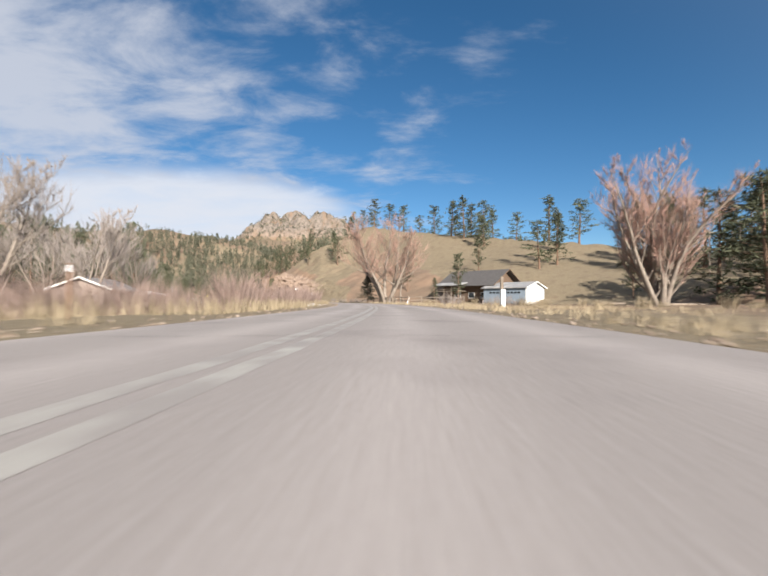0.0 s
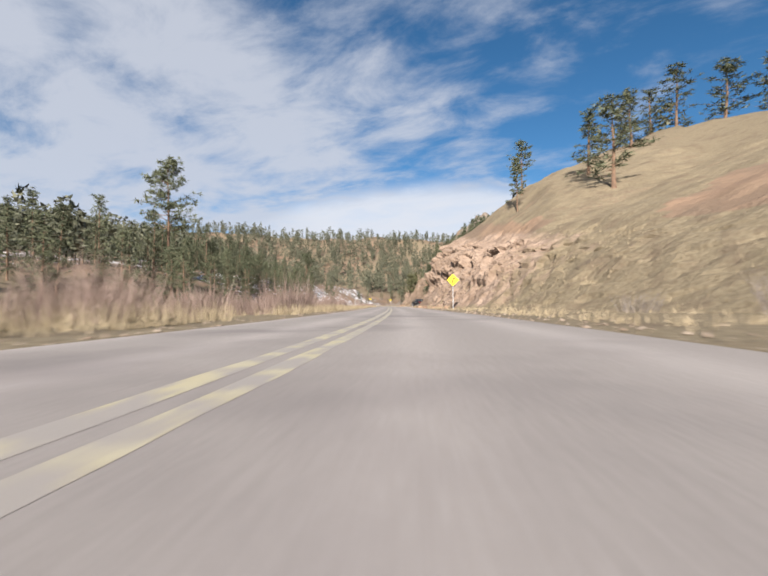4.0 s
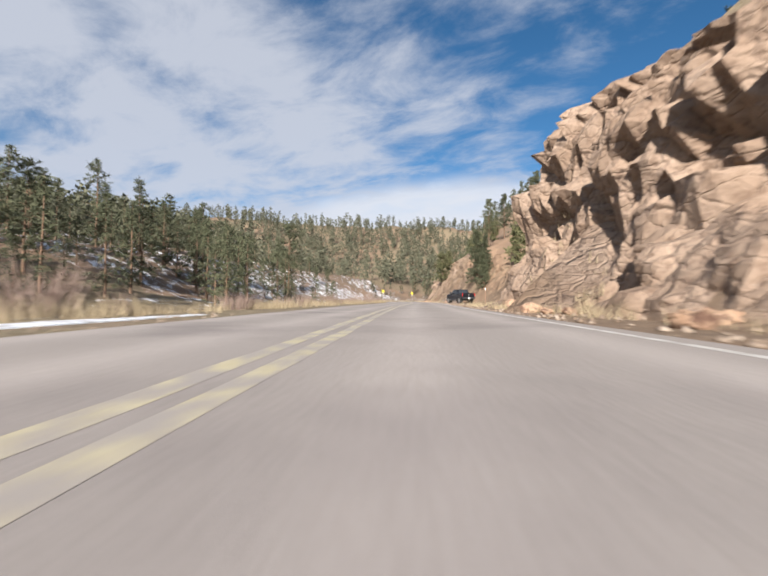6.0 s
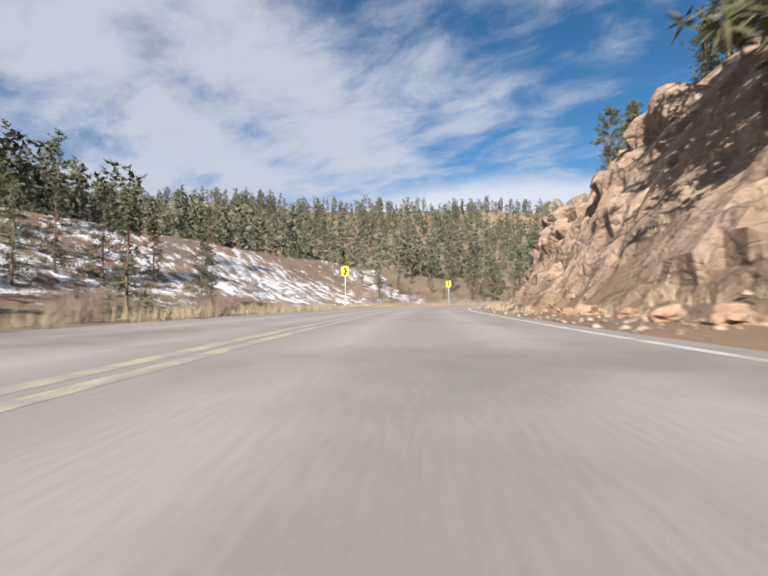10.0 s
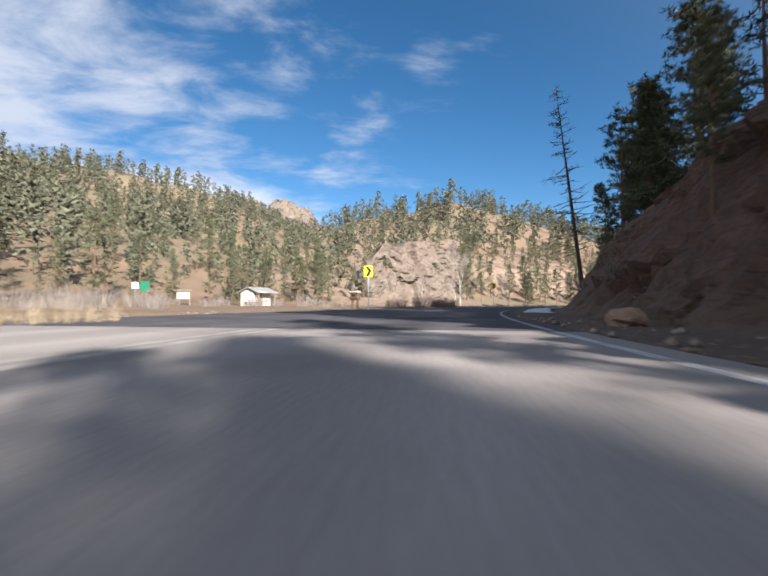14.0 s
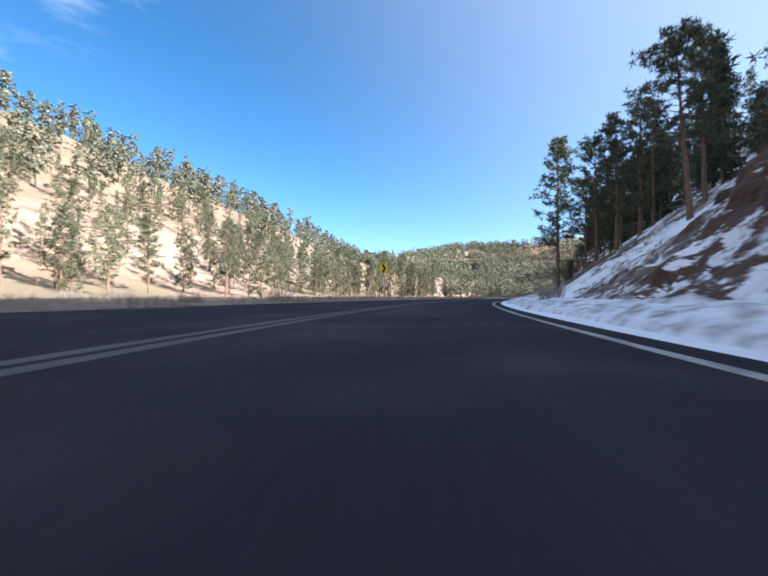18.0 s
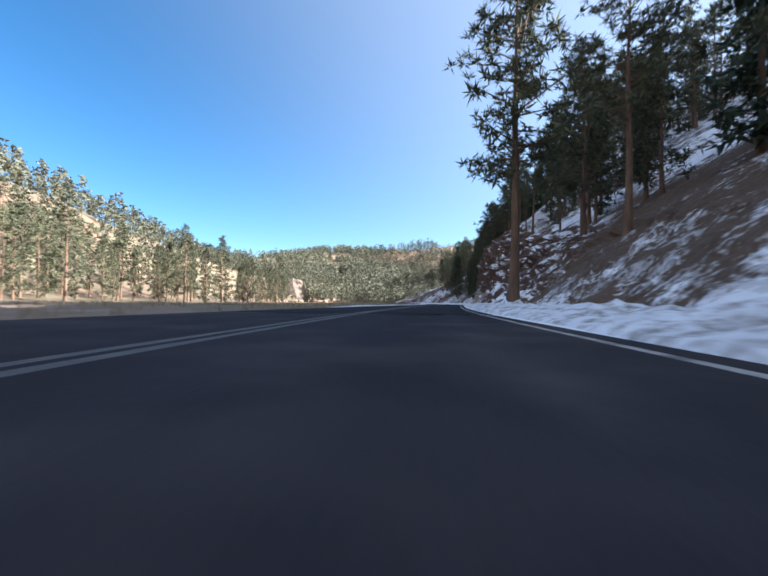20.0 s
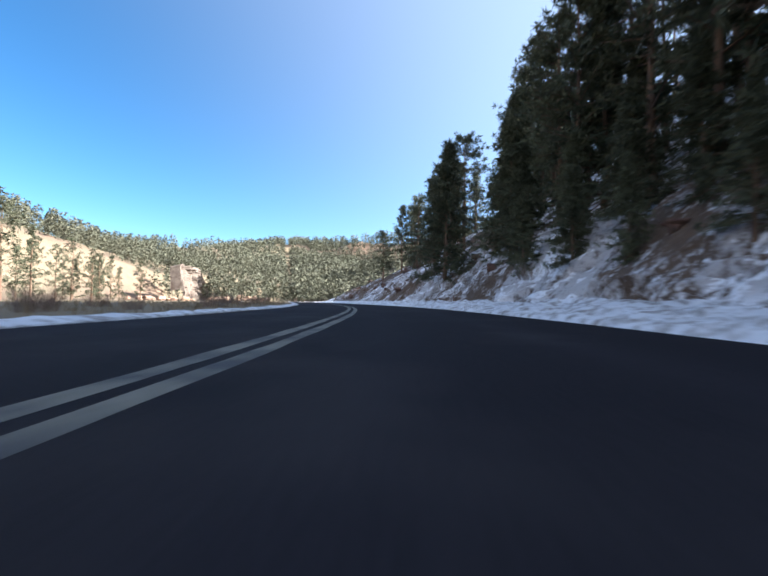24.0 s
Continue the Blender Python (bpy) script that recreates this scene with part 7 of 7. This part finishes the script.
def grass_tufts():
    """Dry grass blades along both verges."""
    rng = np.random.default_rng(6)
    def make(n, s0, s1, d0, d1, h, w, name, label, mat):
        s, d = rng.uniform(s0, s1, n), d0 + (d1 - d0) * rng.random(n) ** 1.5
        x, y, _ = on_road(s, d)
        keep = value_noise(x / 3, y / 3, 20, 3) > -0.15
        x, y, s, d = x[keep], y[keep], s[keep], d[keep]
        z = land(x, y, s, d)
        k = 7
        X, Y, Z = np.repeat(x, k), np.repeat(y, k), np.repeat(z, k)
        n2 = len(X)
        X, Y = X + rng.normal(0, 0.10, n2), Y + rng.normal(0, 0.10, n2)
        g = rng.uniform(0, 6.28, n2)
        hh = h * rng.uniform(0.45, 1.15, n2)
        lx, ly = rng.normal(0, 0.22, n2) * hh, rng.normal(0, 0.22, n2) * hh
        wx, wy = np.cos(g) * w, np.sin(g) * w
        v = np.stack([np.c_[X - wx, Y - wy, Z - 0.05], np.c_[X + wx, Y + wy, Z - 0.05], np.c_[X + lx, Y + ly, Z + hh]], 1).reshape(-1, 3)
        f = np.arange(len(v)).reshape(-1, 3)
        me = mesh_of(name, v, f, mat)
        tagged(new(name, me), label, "grass", kind="stuff")
    make(7000, -5, 160, -3.6, -14, 0.5, 0.012, "dry_grass", "tall dry straw-coloured grass by the creek", DRY_GRASS)
    make(6000, 160, 345, -4.3, -12, 0.45, 0.012, "dry_grass", "tall dry straw-coloured grass by the road", DRY_GRASS)
    make(3600, -5, 150, 4.6, 15, 0.22, 0.012, "dry_grass", "short dry straw-coloured grass in the yard", DRY_GRASS)
    make(700, 150, 196, 4.6, 8.5, 0.35, 0.012, "dry_grass", "sparse dry grass below the rock cut", DRY_GRASS)
    make(1000, 240, 316, 4.8, 8.5, 0.35, 0.012, "dry_grass", "sparse dry grass at the foot of the cut", DRY_GRASS)
    make(3500, 410, 640, -5.0, -26, 0.4, 0.014, "dry_grass", "pale dry meadow grass", DRY_GRASS)


grass_tufts()


# ---- road wear, loose stones ----
CRACK = material("open_crack", (0.03, 0.027, 0.026), (0.06, 0.055, 0.05), 20, bump=0.2)
TAR = material("tar_seal", (0.02, 0.02, 0.022), (0.035, 0.034, 0.036), 15, rough=0.55, bump=0.2)


def crack(s0, d0, s1, d1, width, seed, mat=None, name="crack"):
    """A wandering crack over the road from one place to another."""
    n = max(8, int(math.hypot(s1 - s0, d1 - d0) / 0.18))
    u = np.linspace(0, 1, n)
    wob = 0.16 * value_noise(u * n * 0.09 + seed, 0 * u + seed, 0) + 0.05 * value_noise(u * n * 0.5 + seed, 0 * u, 3)
    w = width * (0.55 + 0.5 * value_noise(u * n * 0.3, 0 * u + seed, 9)) * np.clip(np.minimum(u, 1 - u) * 14, 0.05, 1)
    along = abs(s1 - s0) > abs(d1 - d0)
    s, d = s0 + (s1 - s0) * u + (0 if along else 1) * wob, d0 + (d1 - d0) * u + (1 if along else 0) * wob
    rows = []
    for sgn in (-1, 1):
        x, y, _ = on_road(s + (0 if along else sgn * w), d + (sgn * w if along else 0))
        rows.append(np.c_[x, y, np.full(n, 0.002 if s0 < 380 else 0.0065)])
    f = [(i, i + 1, n + i + 1, n + i) for i in range(n - 1)]
    ob = new(name, mesh_of(name, np.vstack(rows), f, mat or CRACK))
    ob.parent = road


for k, s in enumerate((4, 13, 21, 38, 60, 96, 118, 152, 171, 199, 226, 250, 287, 309, 322, 344)):
    crack(s, -2.9, s + 0.8, (3.4, 0.2, 1.6, 3.5)[k % 4], 0.012, k * 3.7)
crack(380.2, -5.4, 380.9, 3.9, 0.045, 5.5, TAR)
crack(381.4, -5.2, 381.2, 0.4, 0.022, 8.5, TAR)


def gravel():
    """Loose stones along the pavement's edges."""
    rng = np.random.default_rng(12)
    base = np.array([(1, 0, 0), (-1, 0, 0), (0, 1, 0), (0, -1, 0), (0, 0, 0.8), (0, 0, -0.6)])
    tri = np.array([(0, 2, 4), (2, 1, 4), (1, 3, 4), (3, 0, 4), (2, 0, 5), (1, 2, 5), (3, 1, 5), (0, 3, 5)])
    def lay(n, s0, s1, edge, sgn, out, size, label):
        s = rng.uniform(s0, s1, n)
        d = np.interp(s, edge[:, 0], edge[:, 1]) + sgn * (0.02 + out * rng.random(n) ** 1.7)
        x, y, _ = on_road(s, d)
        z = land(x, y, s, d)
        r = size * (0.35 + rng.random(n) ** 3 * 1.6)
        g = rng.uniform(0, 6.28, n)
        v = np.repeat(base[None], n, 0) * (r[:, None, None] * rng.uniform(0.6, 1.3, (n, 6, 1)))
        c, sn = np.cos(g)[:, None], np.sin(g)[:, None]
        vx, vy = v[:, :, 0] * c - v[:, :, 1] * sn, v[:, :, 0] * sn + v[:, :, 1] * c
        v = np.stack([vx + x[:, None], vy + y[:, None], v[:, :, 2] + (z + r * 0.2)[:, None]], -1).reshape(-1, 3)
        f = (tri[None] + 6 * np.arange(n)[:, None, None]).reshape(-1, 3)
        me = tri_mesh("gravel", v, f)
        me.materials.append(STONES)
        tagged(new("gravel", me), label, "gravel", kind="stuff")
    lay(2600, -4, 160, RIGHT_EDGE, 1, 2.6, 0.03, "loose grey gravel along the yard side of the road")
    lay(1600, -4, 170, LEFT_EDGE, -1, 1.4, 0.03, "loose grey gravel beside the thickets")
    lay(3600, 150, 350, RIGHT_EDGE, 1, 3.2, 0.045, "tan stones fallen along the rock cut")
    lay(2600, 270, 440, LEFT_EDGE, -1, 6.0, 0.035, "gravel on the flat beyond the bend")


STONES = leafy("loose_stones", (0.17, 0.12, 0.085), (0.36, 0.29, 0.23), 0.1, 0.9)
gravel()


def yard_things():
    """Low stone edging, old timber and brush in the yard."""
    rng = random.Random(31)
    for x, y, ln, yaw in ((31.0, 60.0, 4.5, 20), (40.0, 58.0, 6.0, 8), (52.0, 60.0, 7.0, -6), (46.5, 52.0, 3.5, 30)):
        t = thing("old_log", "weathered grey log lying in the dry yard", "log", "logs in the yard", x, y, yaw=yaw)
        part("stem", rod((-ln / 2, 0, 0.14), (ln / 2, 0, 0.16), 0.17, OLD_WOOD, 9, 0.12), t)
    for i in range(24):
        s, d = rng.uniform(20, 60), rng.uniform(9, 24)
        place_shrub(rng.choice(DRY_BRUSH), s, d, rng.uniform(0.35, 0.7), rng, "dry weeds in the yard")
    for proto in DRY_BRUSH:
        bpy.data.objects.remove(proto)


DRY_BRUSH = [shrub(141 + i, 1.6, 0.9, 110, DRY_GRASS, "dry_weed", "tall dry straw-coloured weed clump") for i in range(2)]
yard_things()
